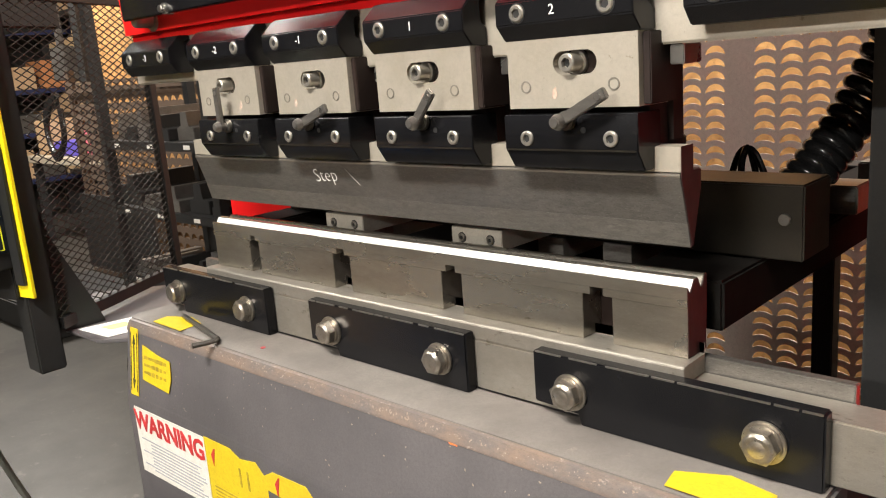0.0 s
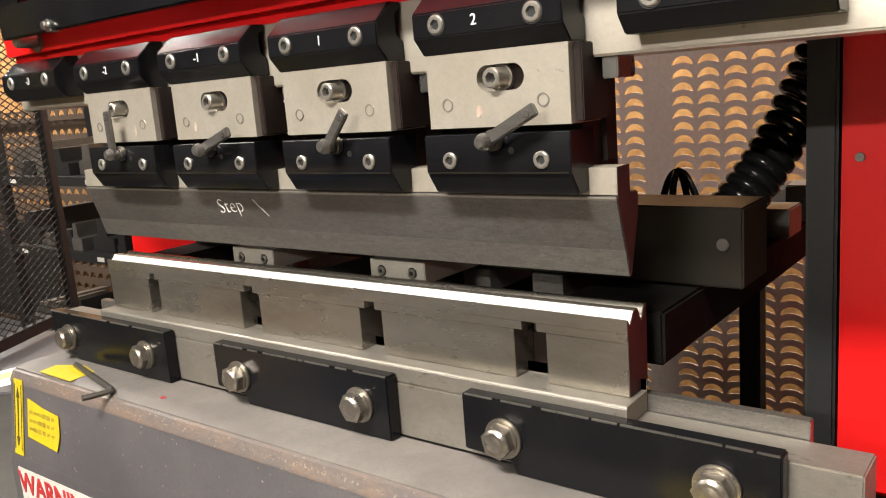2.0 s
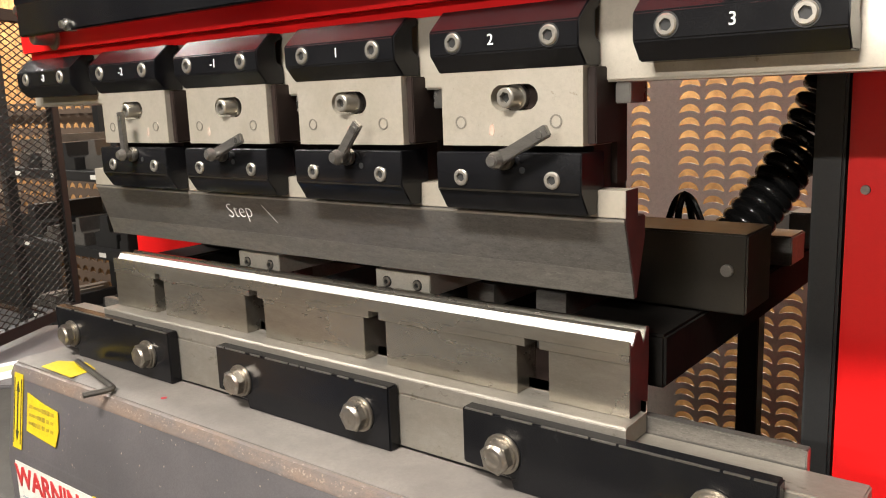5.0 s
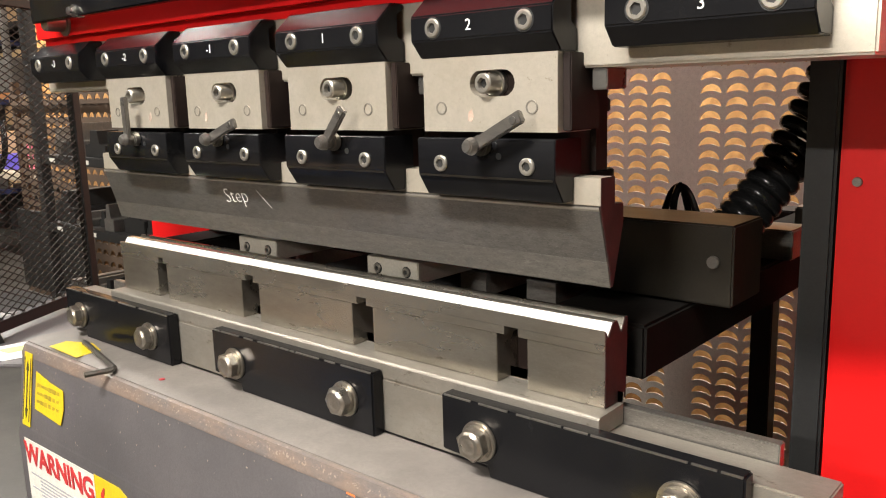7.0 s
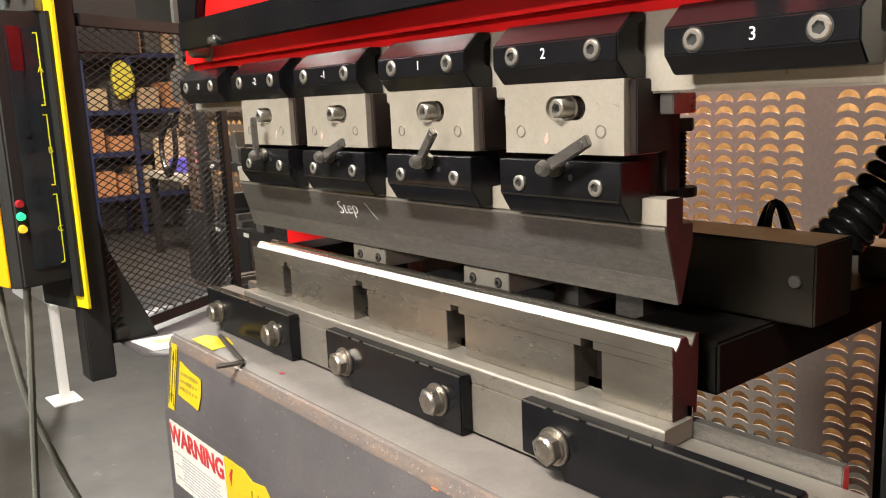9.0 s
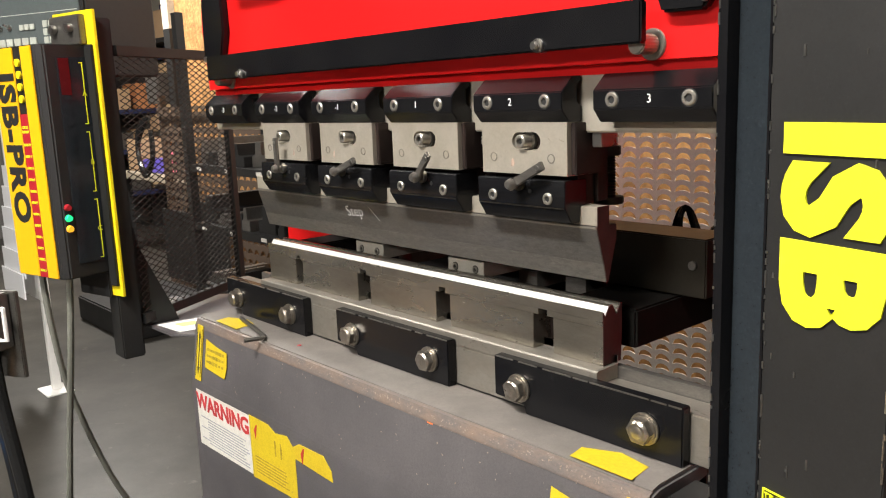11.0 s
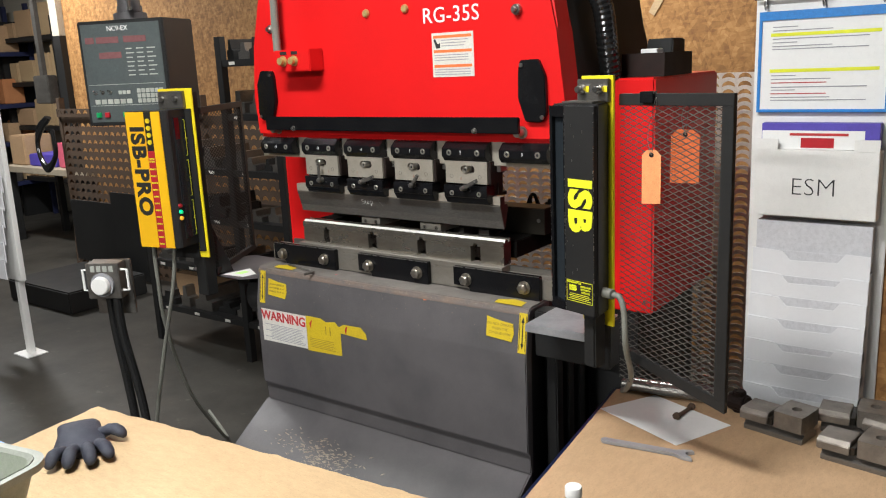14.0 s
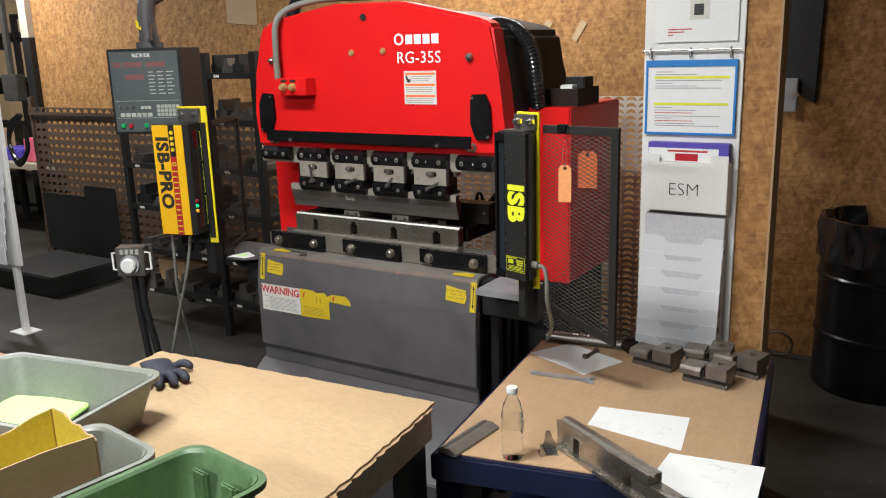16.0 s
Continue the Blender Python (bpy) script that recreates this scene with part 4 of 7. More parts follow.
part("rear_holder_bar", bm, MATT, press)

# ---- back gauge behind the die ----
gauge = thing("back_gauge", "dark steel back gauge beam with two bright finger stops", "back gauge", (0.1, 0.3, 1.0))
bm = bmesh.new()
box(bm, -0.42, 0.468, 0.158, 0.235, 1.09, 1.172, 0.002)
beam = part("gauge_beam", bm, OILY, gauge, "oily dark steel beam")
bm = bmesh.new()
cyl(bm, (0.449, 0.158, 1.135), (0.449, 0.153, 1.135), 0.0065, seg=16, bevel=0.001)
part("screw", bm, TOOL, beam)
for x0 in (-0.183, 0.07):
    bm = bmesh.new()
    box(bm, x0, x0 + 0.082, 0.05, 0.157, 1.094, 1.1195, 0.001)
    finger = part("finger_stop", bm, FINGER, gauge, "bright steel finger stop")
    for dx in (0.018, 0.064):
        bm = bmesh.new()
        cyl(bm, (x0 + dx, 0.0502, 1.106), (x0 + dx, 0.0495, 1.106), 0.0066, seg=18)
        part("counterbore", bm, INK, finger)
        cap_screw(finger, x0 + dx, 0.0501, 1.106, 0.0054, 0.0025)
for x0, x1 in ((0.31, 0.425), (-0.44, -0.36)):
    bm = bmesh.new()
    box(bm, x0, x1, 0.062, 0.9, 1.035, 1.088, 0.003)
    part("gauge_arm", bm, ARM, gauge, "oily black gauge arm")
    bm = bmesh.new()
    box(bm, x0 - 0.1, x0 - 0.06, 0.93, 0.97, 0.0, 1.04, 0.002)
    box(bm, x0 - 0.1, x0 + 0.05, 0.9, 0.97, 1.04, 1.08, 0.002)
    part("gauge_leg", bm, MATT, gauge)
for i, (x0, y0) in enumerate(((0.0, 0.25), (0.12, 0.3), (0.22, 0.26), (-0.2, 0.28), (0.39, 0.42), (0.4, 0.55))):
    bm = bmesh.new()
    box(bm, x0, x0 + 0.05, y0, y0 + 0.06, 1.089, 1.115 + 0.012 * (i % 3), 0.002)
    if i > 3:
        part("bracket", bm, TOOL, gauge)
    else:
        box(bm, x0 + 0.005, x0 + 0.045, 0.1575, y0 + 0.03, 1.06, 1.0885)
        part("slide_block", bm, TOOL, gauge)
bm = bmesh.new()
box(bm, -0.45, 0.33, 0.3, 0.5, 1.0, 1.055)
part("gauge_table", bm, MATT, gauge)
coil = []
c0, c1 = Vector((0.4, 0.33, 1.14)), Vector((0.484, 0.435, 1.341))
axis = (c1 - c0).normalized()
sd = axis.cross(Vector((0, 0, 1))).normalized()
ud = sd.cross(axis)
for i in range(13 * 16 + 1):
    a, s = 2 * math.pi * i / 16, i / 208
    coil.append(c0 + (c1 - c0) * s + 0.0225 * (math.cos(a) * sd + math.sin(a) * ud) + Vector((0, 0, -0.02 * math.sin(math.pi * s))))
bm = bmesh.new()
tube(bm, coil, 0.0084, 12, 1)
hose = thing("coiled_hose", "glossy black coiled air hose behind the press", "hose", tuple(c0))
part("coil", bm, RUBBER, hose)
for p, q in ((c0, c0 - axis * 0.03), (c1, c1 + axis * 0.03)):
    bm = bmesh.new()
    cyl(bm, p, q, 0.011, seg=12, bevel=0.001)
    part("hose_fitting", bm, STEEL, hose, "steel hose fitting")
bm = bmesh.new()
tube(bm, [(0.325, 0.30, 1.15), (0.335, 0.3, 1.18), (0.346, 0.3, 1.19), (0.358, 0.3, 1.182), (0.372, 0.3, 1.15)], 0.0042, 10, 5)
tube(bm, [(0.343, 0.29, 1.15), (0.345, 0.29, 1.178), (0.349, 0.3, 1.19), (0.351, 0.32, 1.15)], 0.0042, 10, 5)
solo("cable_loop", bm, RUBBER, "black cable loop on the back gauge", "cable")

# ---- side plates, brackets and light curtains ----


def bent_plate(name, pts, z, mat, label):
    b = bmesh.new()
    prism(b, pts, z - 0.006, z, "z", 0.0015)
    return solo(name, b, mat, label, "side plate")


bent_plate("side_shelf", [(-0.93, -0.11), (-0.79, -0.13), (-0.64, -0.128), (-0.57, -0.07), (-0.56, 0.02), (-0.56, 0.16), (-0.88, 0.16), (-0.99, 0.03)], 0.89, GREY, "bent dark grey steel side shelf with a paper on it")
bm = bmesh.new()
box(bm, -0.86, -0.56, 0.04, 0.1, 0.80, 0.8835, 0.003)
solo("shelf_bracket", bm, MATT, "black bracket beneath the side shelf", "bracket")
bm = bmesh.new()
prism(bm, [(-0.74, -0.118), (-0.64, -0.108), (-0.63, -0.055), (-0.715, -0.01)], 0.8905, 0.8915, "z")
note = solo("paper_note", bm, PAPER, "white paper with a green highlighter mark on the side shelf", "paper", smooth=False)
bm = bmesh.new()
prism(bm, [(-0.71, -0.09), (-0.675, -0.085), (-0.67, -0.05), (-0.7, -0.045)], 0.892, 0.8924, "z")
part("highlight", bm, LIME, note, smooth=False)

bm = bmesh.new()
box(bm, 0.622, 0.80, -0.225, -0.04, 0.938, 0.943, 0.001)
box(bm, 0.622, 0.80, -0.2275, -0.2252, 0.922, 0.943, 0.001)
solo("bracket_plate", bm, GALV, "bent grey steel bracket plate beside the bed", "bracket")

EXP_A = math.atan2(0.0137, 0.029)


def mesh_panel(name, p0, p1, zb0, zb1, zt, bar, label, pitch=0.0137, front=True, wire=None):
    """Expanded metal in a dark angle frame, upright between two points of the plan."""
    p0, p1 = Vector((p0[0], p0[1], 0)), Vector((p1[0], p1[1], 0))
    w = (p1 - p0).length
    ang = math.degrees(math.atan2(p1.y - p0.y, p1.x - p0.x))
    m = pose(p0.x, p0.y, 0, 0, 0, ang)
    t = thing(name, label, "guard", (p0.x, p0.y, zb0))
    for nm, poly in (("top_bar", [(0, zt - bar), (w, zt - bar), (w, zt), (0, zt)]), ("bottom_bar", [(0, zb0), (w, zb1), (w, zb1 + bar), (0, zb0 + bar)]), ("front_bar", [(0, zb0 + bar), (bar, zb0 + bar), (bar, zt - bar), (0, zt - bar)]), ("rear_bar", [(w - bar, zb1 + bar), (w, zb1 + bar), (w, zt - bar), (w - bar, zt - bar)])):
        if nm == "front_bar" and not front:
            continue
        b = bmesh.new()
        prism(b, poly, -0.003, 0.012, "y", 0.001, m)
        part(nm, b, MATT, t, "dark steel angle bar")
    b = bmesh.new()
    lo, hi = min(zb0, zb1) + bar * 0.5, zt - bar * 0.5
    ta = math.tan(EXP_A)
    n_lines = int((hi - lo + w * ta) / pitch) + 2
    for s in (1, -1):
        for i in range(n_lines):
            base = lo + i * pitch - (w * ta if s > 0 else 0)
            xa, xb = 0.0, w
            f = lambda x: base + s * ta * x
            if s > 0:
                xa, xb = max(xa, (lo - base) / ta), min(xb, (hi - base) / ta)
            else:
                xa, xb = max(xa, (base - hi) / ta), min(xb, (base - lo) / ta)
            if xb - xa < 0.004:
                continue
            hw = 0.0009
            prism(b, [(xa, f(xa) - hw), (xb, f(xb) - hw), (xb, f(xb) + hw), (xa, f(xa) + hw)], 0.001 if s > 0 else 0.0022, 0.0026 if s > 0 else 0.0038, "y", 0, m)
    tagged(part("expanded_metal", b, wire or WIRE, t, "expanded steel mesh", smooth=False), kind="stuff")
    return t


WIRE = material("mesh_grey_steel", (0.12, 0.114, 0.105), 0.45, 0.4, (0.05, 0.046, 0.042), None, 20, 200)
# darker wire colour, for the left guard only
WIRE_BLACK = material("mesh_darker_wire", (0.016, 0.014, 0.012), 0.5, 0.0, (0.03, 0.024, 0.018), None, 20, 200, shine=0.25)
mesh_panel("mesh_guard", (0.895, -0.243), (1.165, -0.285), 0.915, 0.835, 1.535, 0.026, "expanded metal guard in a dark frame with hanging tags", front=False)
mesh_panel("mesh_guard", (-0.735, -0.145), (-0.935, 0.21), 0.90, 0.90, 1.505, 0.022, "black expanded metal guard in a dark frame beside the press", front=False, wire=WIRE_BLACK)

for cx, cz, mat, w, h, dy, label in ((0.983, 1.353, PEACH, 0.044, 0.121, -0.012, "peach card tag"), (1.05, 1.398, ORANGE, 0.064, 0.118, 0.018, "bright orange card tag")):
    tag = thing("card_tag", label + " wired to the mesh guard", "tag", (cx, -0.26 + dy, cz), "tags")
    yy = -0.2585 - (cx - 0.905) * 0.154 + (0.0 if dy < 0 else 0.033)
    bm = bmesh.new()
    prism(bm, [(cx - w / 2, cz - h / 2), (cx + w / 2, cz - h / 2 + 0.002), (cx + w / 2, cz + h / 2 - 0.012), (cx + w / 4, cz + h / 2), (cx - w / 4, cz + h / 2), (cx - w / 2, cz + h / 2 - 0.012)], yy - 0.0006, yy, "y")
    part("card", bm, mat, tag, smooth=False)
    bm = bmesh.new()
    cyl(bm, (cx, yy - 0.0007, cz + h / 2 - 0.011), (cx, yy - 0.0014, cz + h / 2 - 0.011), 0.0055, seg=14)
    part("eyelet", bm, BROWN, tag)
    bm = bmesh.new()
    tube(bm, [(cx, yy - 0.002, cz + h / 2 - 0.011), (cx - 0.008, yy - 0.003, cz + h / 2 + 0.03), (cx + 0.006, yy - 0.002, 1.515), (cx + 0.01, yy, 1.52), (cx + 0.004, yy - 0.002, cz + h / 2 + 0.02), (cx + 0.001, yy - 0.002, cz + h / 2 - 0.011)], 0.0006, 5, 5)
    part("wire", bm, STEEL, tag)
bm = bmesh.new()
box(bm, 0.955, 0.985, -0.272, -0.246, 1.516, 1.54, 0.001)
solo("binder_clip", bm, BLACK, "black binder clip on the guard frame", "clip")


def oriented(ax, ay, rz):
    return pose(ax, ay, 0, 0, 0, rz)


# transmitter on the right-hand side of the press
MT = oriented(0.755, -0.303, -15)
isb = thing("light_curtain_transmitter", "black light curtain transmitter with yellow lettering on a yellow plate", "light curtain", (0.8, -0.26, 1.02))
bm = bmesh.new()
prism(bm, [(0, 0), (0.1355, 0), (0.112, 0.066), (0, 0.066)], 1.03, 1.518, "z", 0.003, MT)
case = part("case", bm, MATT, isb, "scuffed black metal case")
bm = bmesh.new()
ringed(bm, [(0.002, 1.034), (0.046, 1.034), (0.046, 1.514), (0.002, 1.514)], [(0.01, 1.06), (0.044, 1.05), (0.044, 1.49), (0.01, 1.49)], -0.012, -0.0005, "y", MT)
part("window_frame", bm, BLACK, case, "raised metal lip", smooth=False)
bm = bmesh.new()
box(bm, 0.0095, 0.045, -0.0015, -0.0004, 1.05, 1.49, 0, MT)
part("sensor_window", bm, DARKGLASS, case, "dark sensor window")
bm = bmesh.new()
box(bm, 0.046, 0.1345, -0.012, -0.0005, 1.034, 1.514, 0.0008, MT)
face = part("front_cover", bm, MATT, case, "scratched black cover")
part("lettering", text_mesh("ISB", 0.0915, MT @ facing(0.0905, -0.0125, 1.292, 0, 0, -90), PRINT_Y, spacing=1.06, bold=0.0048), PRINT_Y, face, "large yellow lettering")
bm = bmesh.new()
ringed(bm, [(0.051, 1.062), (0.13, 1.062), (0.13, 1.112), (0.051, 1.112)], [(0.0519, 1.0629), (0.1291, 1.0629), (0.1291, 1.1111), (0.0519, 1.1111)], -0.0132, -0.0122, "y", MT)
for i in range(4):
    box(bm, 0.057 + 0.004 * (i % 2), 0.125 - 0.006 * (i % 2), -0.0132, -0.0122, 1.067 + i * 0.0042, 1.0682 + i * 0.0042, 0, MT)
part("maker_label", bm, PRINT_Y, face, "yellow printed label", smooth=False)
part("label_lettering", text_mesh("ISB", 0.018, MT @ facing(0.07, -0.0128, 1.094), PRINT_Y, bold=0.0006), PRINT_Y, face)
part("label_lettering", text_mesh("TRANSMITTER", 0.0062, MT @ facing(0.074, -0.0128, 1.107), PRINT_Y, spacing=1.1), PRINT_Y, face)
for i, word in enumerate(("INFRARED", "SECURITY", "BARRIER")):
    part("label_lettering", text_mesh(word, 0.0062, MT @ facing(0.109, -0.0128, 1.1005 - i * 0.0068), PRINT_Y, spacing=1.1), PRINT_Y, face)
bm = bmesh.new()
for i in range(170):
    sx, sz = random.choice((0.002, 0.0025, 0.0465, 0.0465, 0.133, 0.133, random.uniform(0.047, 0.133))), random.uniform(1.035, 1.51)
    box(bm, sx, sx + random.uniform(0.0005, 0.0016), -0.0126, -0.0118, sz, sz + random.uniform(0.001, 0.008), 0, MT)
tagged(part("scratch", bm, STEEL, face, "bright scratches", smooth=False), kind="stuff")
bm = bmesh.new()
box(bm, 0.03, 0.124, 0.0665, 0.0735, 0.99, 1.577, 0.001, MT)
part("back_plate", bm, YELLOW, isb, "yellow painted steel plate")
bm = bmesh.new()
box(bm, 0.028, 0.119, 0.053, 0.066, 1.519, 1.57, 0.002, MT)
box(bm, 0.02, 0.112, 0.01, 0.066, 1.5185, 1.523, 0.001, MT)
br = part("bracket", bm, TOOL, isb, "slotted steel bracket")
for bx in (0.047, 0.1):
    bm = bmesh.new()
    p, q = MT @ Vector((bx, 0.053, 1.548)), MT @ Vector((bx, 0.041, 1.548))
    cyl(bm, p, q, 0.011, seg=18, bevel=0.001)
    p2 = MT @ Vector((bx, 0.031, 1.548))
    cyl(bm, q, p2, 0.0075, seg=18, bevel=0.001)
    part("bolt", bm, STEEL, br)
    bm = bmesh.new()
    box(bm, bx + 0.004, bx + 0.018, 0.0522, 0.0529, 1.541, 1.555, 0, MT)
    part("slot", bm, YELLOW, br, smooth=False)
bm = bmesh.new()
box(bm, 0.076, 0.112, 0.015, 0.055, 0.895, 1.029, 0.004, MT)
part("bracket_post", bm, MATT, isb, "black slotted bracket post")
bm = bmesh.new()
c0 = MT @ Vector((0.124, 0.03, 1.085))
cyl(bm, c0, c0 + Vector((0.03, -0.01, 0)), 0.012, seg=16, bevel=0.001)
tube(bm, [c0 + Vector(v) for v in ((0.03, -0.01, 0), (0.05, -0.015, -0.005), (0.062, -0.02, -0.04), (0.064, -0.015, -0.12), (0.045, 0.06, -0.22), (-0.04, 0.22, -0.33), (-0.13, 0.4, -0.42), (-0.15, 0.45, -0.5))], 0.007, 10, 14, 0.06)
part("flexible_conduit", bm, CABLE, isb, "ribbed grey flexible conduit")
bm = bmesh.new()
box(bm, 0.57, 0.80, -0.09, -0.03, 0.80, 0.934, 0.004)
solo("transmitter_arm", bm, MATT, "black support arm of the transmitter", "bracket")

# receiver on the left-hand side
MR = oriented(-0.88, -0.346, 13.3)
pro = thing("light_curtain_receiver", "yellow and black light curtain receiver with indicator lamps", "light curtain", (-0.8, -0.28, 1.02))
bm = bmesh.new()
prism(bm, [(0, 0.0), (0.158, 0.0), (0.172, 0.012), (0.172, 0.105), (0, 0.105)], 1.03, 1.505, "z", 0.003, MR)
rc = part("case", bm, MATT, pro, "black metal case")
bm = bmesh.new()
box(bm, 0.002, 0.082, -0.004, -0.0004, 1.032, 1.503, 0.001, MR)
yf = part("name_panel", bm, AMBER, rc, "yellow name panel")
part("lettering", text_mesh("ISB-PRO", 0.081, MR @ facing(0.045, -0.0045, 1.30, 0, 0, -90), INK, spacing=1.1, bold=0.0035), INK, yf, "large black lettering")
bm = bmesh.new()
box(bm, 0.113, 0.152, -0.004, -0.0004, 1.032, 1.503, 0.001, MR)
part("side_strip", bm, AMBER, rc, "yellow strip")
bm = bmesh.new()
box(bm, 0.083, 0.112, -0.003, -0.0004, 1.032, 1.37, 0, MR)
part("red_window", bm, REDB, rc, "dark red indicator window", smooth=False)
for i in range(12):
    part("indicator_lettering", text_mesh("BEAM %d" % (i + 1), 0.0072, MR @ facing(0.0975, -0.0034, 1.046 + i * 0.0238), PRINT_Y, 0.0003, spacing=0.95, bold=0.0004), PRINT_Y, rc)
part("indicator_lettering", text_mesh("CYCLE", 0.0072, MR @ facing(0.0975, -0.0034, 1.343), PRINT_Y, 0.0003, bold=0.0004), PRINT_Y, rc)
part("indicator_lettering", text_mesh("COUNT", 0.0072, MR @ facing(0.0975, -0.0034, 1.334), PRINT_Y, 0.0003, bold=0.0004), PRINT_Y, rc)
for i in range(4):
    bm = bmesh.new()
    p = MR @ Vector((0.097, -0.0004, 1.40 + i * 0.024))
    cyl(bm, p, MR @ Vector((0.097, -0.005, 1.40 + i * 0.024)), 0.008, seg=14)
    part("round_mark", bm, YELLOW, rc)
bm = bmesh.new()
box(bm, 0.1725, 0.174, 0.035, 0.098, 1.06, 1.48, 0, MR)
part("sensor_window", bm, DARKGLASS, rc, "dark sensor window with red lenses")
for i in range(16):
    bm = bmesh.new()
    zz = 1.075 + i * 0.025
    cyl(bm, MR @ Vector((0.1742, 0.05, zz)), MR @ Vector((0.1752, 0.05, zz)), 0.008, seg=14)
    part("lens", bm, DARKGLASS, rc)
bm = bmesh.new()
box(bm, 0.1753, 0.1757, 0.038, 0.06, 1.405, 1.478, 0, MR)
part("red_filter", bm, RED_FILTER, rc, "dark red filter strip", smooth=False)
bm = bmesh.new()
box(bm, 0.055, 0.168, 0.0985, 0.1052, 0.972, 1.0295, 0.002, MR)
part("lower_bracket", bm, MATT, pro, "black lower bracket")
for i in range(3):
    bm = bmesh.new()
    z0 = 1.065 + i * 0.14
    for box_dims in ((0.088, 0.09, z0, z0 + 0.125), (0.082, 0.09, z0, z0 + 0.002), (0.082, 0.09, z0 + 0.123, z0 + 0.125)):
        box(bm, 0.1745, 0.1752, *box_dims, 0, MR)
    zone = part("zone_bracket", bm, PRINT_Y, rc, smooth=False)
    part("zone_letter", text_mesh("CBA"[i], 0.016, MR @ facing(0.1755, 0.088, z0 + 0.062, 90), PRINT_Y, 0.0003), PRINT_Y, zone)
for dz, mat in ((0.0, LED_AMBER), (0.022, LED_GREEN), (0.044, REDB)):
    bm = bmesh.new()
    p = MR @ Vector((0.172, 0.022, 1.135 + dz))
    cyl(bm, p, MR @ Vector((0.179, 0.022, 1.135 + dz)), 0.0075, 0.006, 14)
    part("indicator_lamp", bm, mat, rc, "round indicator lamp")
bm = bmesh.new()
box(bm, 0.06, 0.205, 0.1055, 0.112, 0.976, 1.574, 0.001, MR)
part("back_plate", bm, YELLOW, pro, "yellow painted steel plate")
bm = bmesh.new()
box(bm, 0.07, 0.178, 0.09, 0.105, 1.506, 1.566, 0.002, MR)
br = part("bracket", bm, TOOL, pro, "slotted steel bracket")
bm = bmesh.new()
box(bm, 0.1722, 0.197, 0.0985, 0.1048, 1.0, 1.505, 0.001, MR)
part("mount_rail", bm, MATT, pro, "black mounting rail")
for bx in (0.092, 0.15):
    bm = bmesh.new()
    cyl(bm, MR @ Vector((bx, 0.09, 1.54)), MR @ Vector((bx, 0.078, 1.54)), 0.009, seg=16, bevel=0.001)
    part("bolt", bm, STEEL, br)
for pts in ([(-0.865, -0.31, 1.035), (-0.88, -0.3, 0.9), (-0.925, -0.26, 0.7), (-1.0, -0.14, 0.38), (-1.11, 0.06, 0.1), (-1.2, 0.16, 0.014), (-1.5, 0.3, 0.0125)], [(-0.79, -0.275, 1.035), (-0.82, -0.28, 0.88), (-0.93, -0.28, 0.6), (-1.03, -0.28, 0.32), (-1.07, -0.3, 0.1), (-1.13, -0.33, 0.014), (-1.35, -0.38, 0.0125)]):
    bm = bmesh.new()
    tube(bm, pts, 0.0072, 9, 14, 0.05)
    solo("armoured_cable", bm, CABLE, "grey armoured cable hanging to the floor", "cable", "receiver cables")
bm = bmesh.new()
prism(bm, [(-0.785, 1.56), (-0.73, 1.56), (-0.73, 0.83), (-0.785, 0.83)], -0.2, -0.152, "y", 0.003)
solo("receiver_post", bm, MATT, "black steel post behind the receiver", "post")
bm = bmesh.new()
prism(bm, [(-0.1515, 1.3), (-0.149, 1.14), (-0.135, 1.07), (-0.118, 1.03), (-0.072, 0.925), (-0.06, 0.8905), (-0.1515, 0.8905)], -0.762, -0.75, "x")
solo("gusset", bm, MATT, "black triangular gusset of the receiver post", "bracket")

# ---- control box on its arm ----
MN = oriented(-1.205, -0.285, 24)
nc = thing("control_box", "dark control box with displays and keys hanging from an arm", "control box", (-1.0, -0.1, 1.44))
bm = bmesh.new()
prism(bm, [(0, 0), (0.345, 0), (0.345, 0.21), (0, 0.21)], 1.447, 1.822, "z", 0.004, MN)
nb = part("cabinet", bm, MATT, nc, "black sheet cabinet")
bm = bmesh.new()
box(bm, 0.014, 0.331, -0.004, -0.0003, 1.46, 1.81, 0.001, MN)
np_ = part("front_panel", bm, PANEL, nb, "grey-green front panel")
part("lettering", text_mesh("NC9-EX", 0.024, MN @ facing(0.165, -0.0045, 1.792), PRINT_W), PRINT_W, np_, "white lettering")
for x0, z0, w, h in ((0.03, 1.742, 0.035, 0.022), (0.075, 1.742, 0.09, 0.022), (0.185, 1.742, 0.09, 0.022), (0.08, 1.688, 0.09, 0.022)):
    bm = bmesh.new()
    box(bm, x0, x0 + w, -0.0052, -0.0042, z0, z0 + h, 0, MN)
    part("display", bm, DISPLAY, np_, smooth=False)
bm = bmesh.new()
for i in range(7):
    for k in range(3):
        box(bm, 0.19 + k * 0.042, 0.19 + k * 0.042 + 0.028 + 0.006 * math.sin(i * 3 + k), -0.0052, -0.0042, 1.625 + i * 0.0155, 1.629 + i * 0.0155, 0, MN)
for zz in (1.595, 1.52):
    box(bm, 0.022, 0.325, -0.0052, -0.0042, zz, zz + 0.0015, 0, MN)
part("print_line", bm, KEYCAP, np_, smooth=False)
for i in range(6):
    bm = bmesh.new()
    box(bm, 0.04 + i * 0.026, 0.061 + i * 0.026, -0.008, -0.0042, 1.526, 1.543, 0.001, MN)
    part("key", bm, KEYCAP, np_)
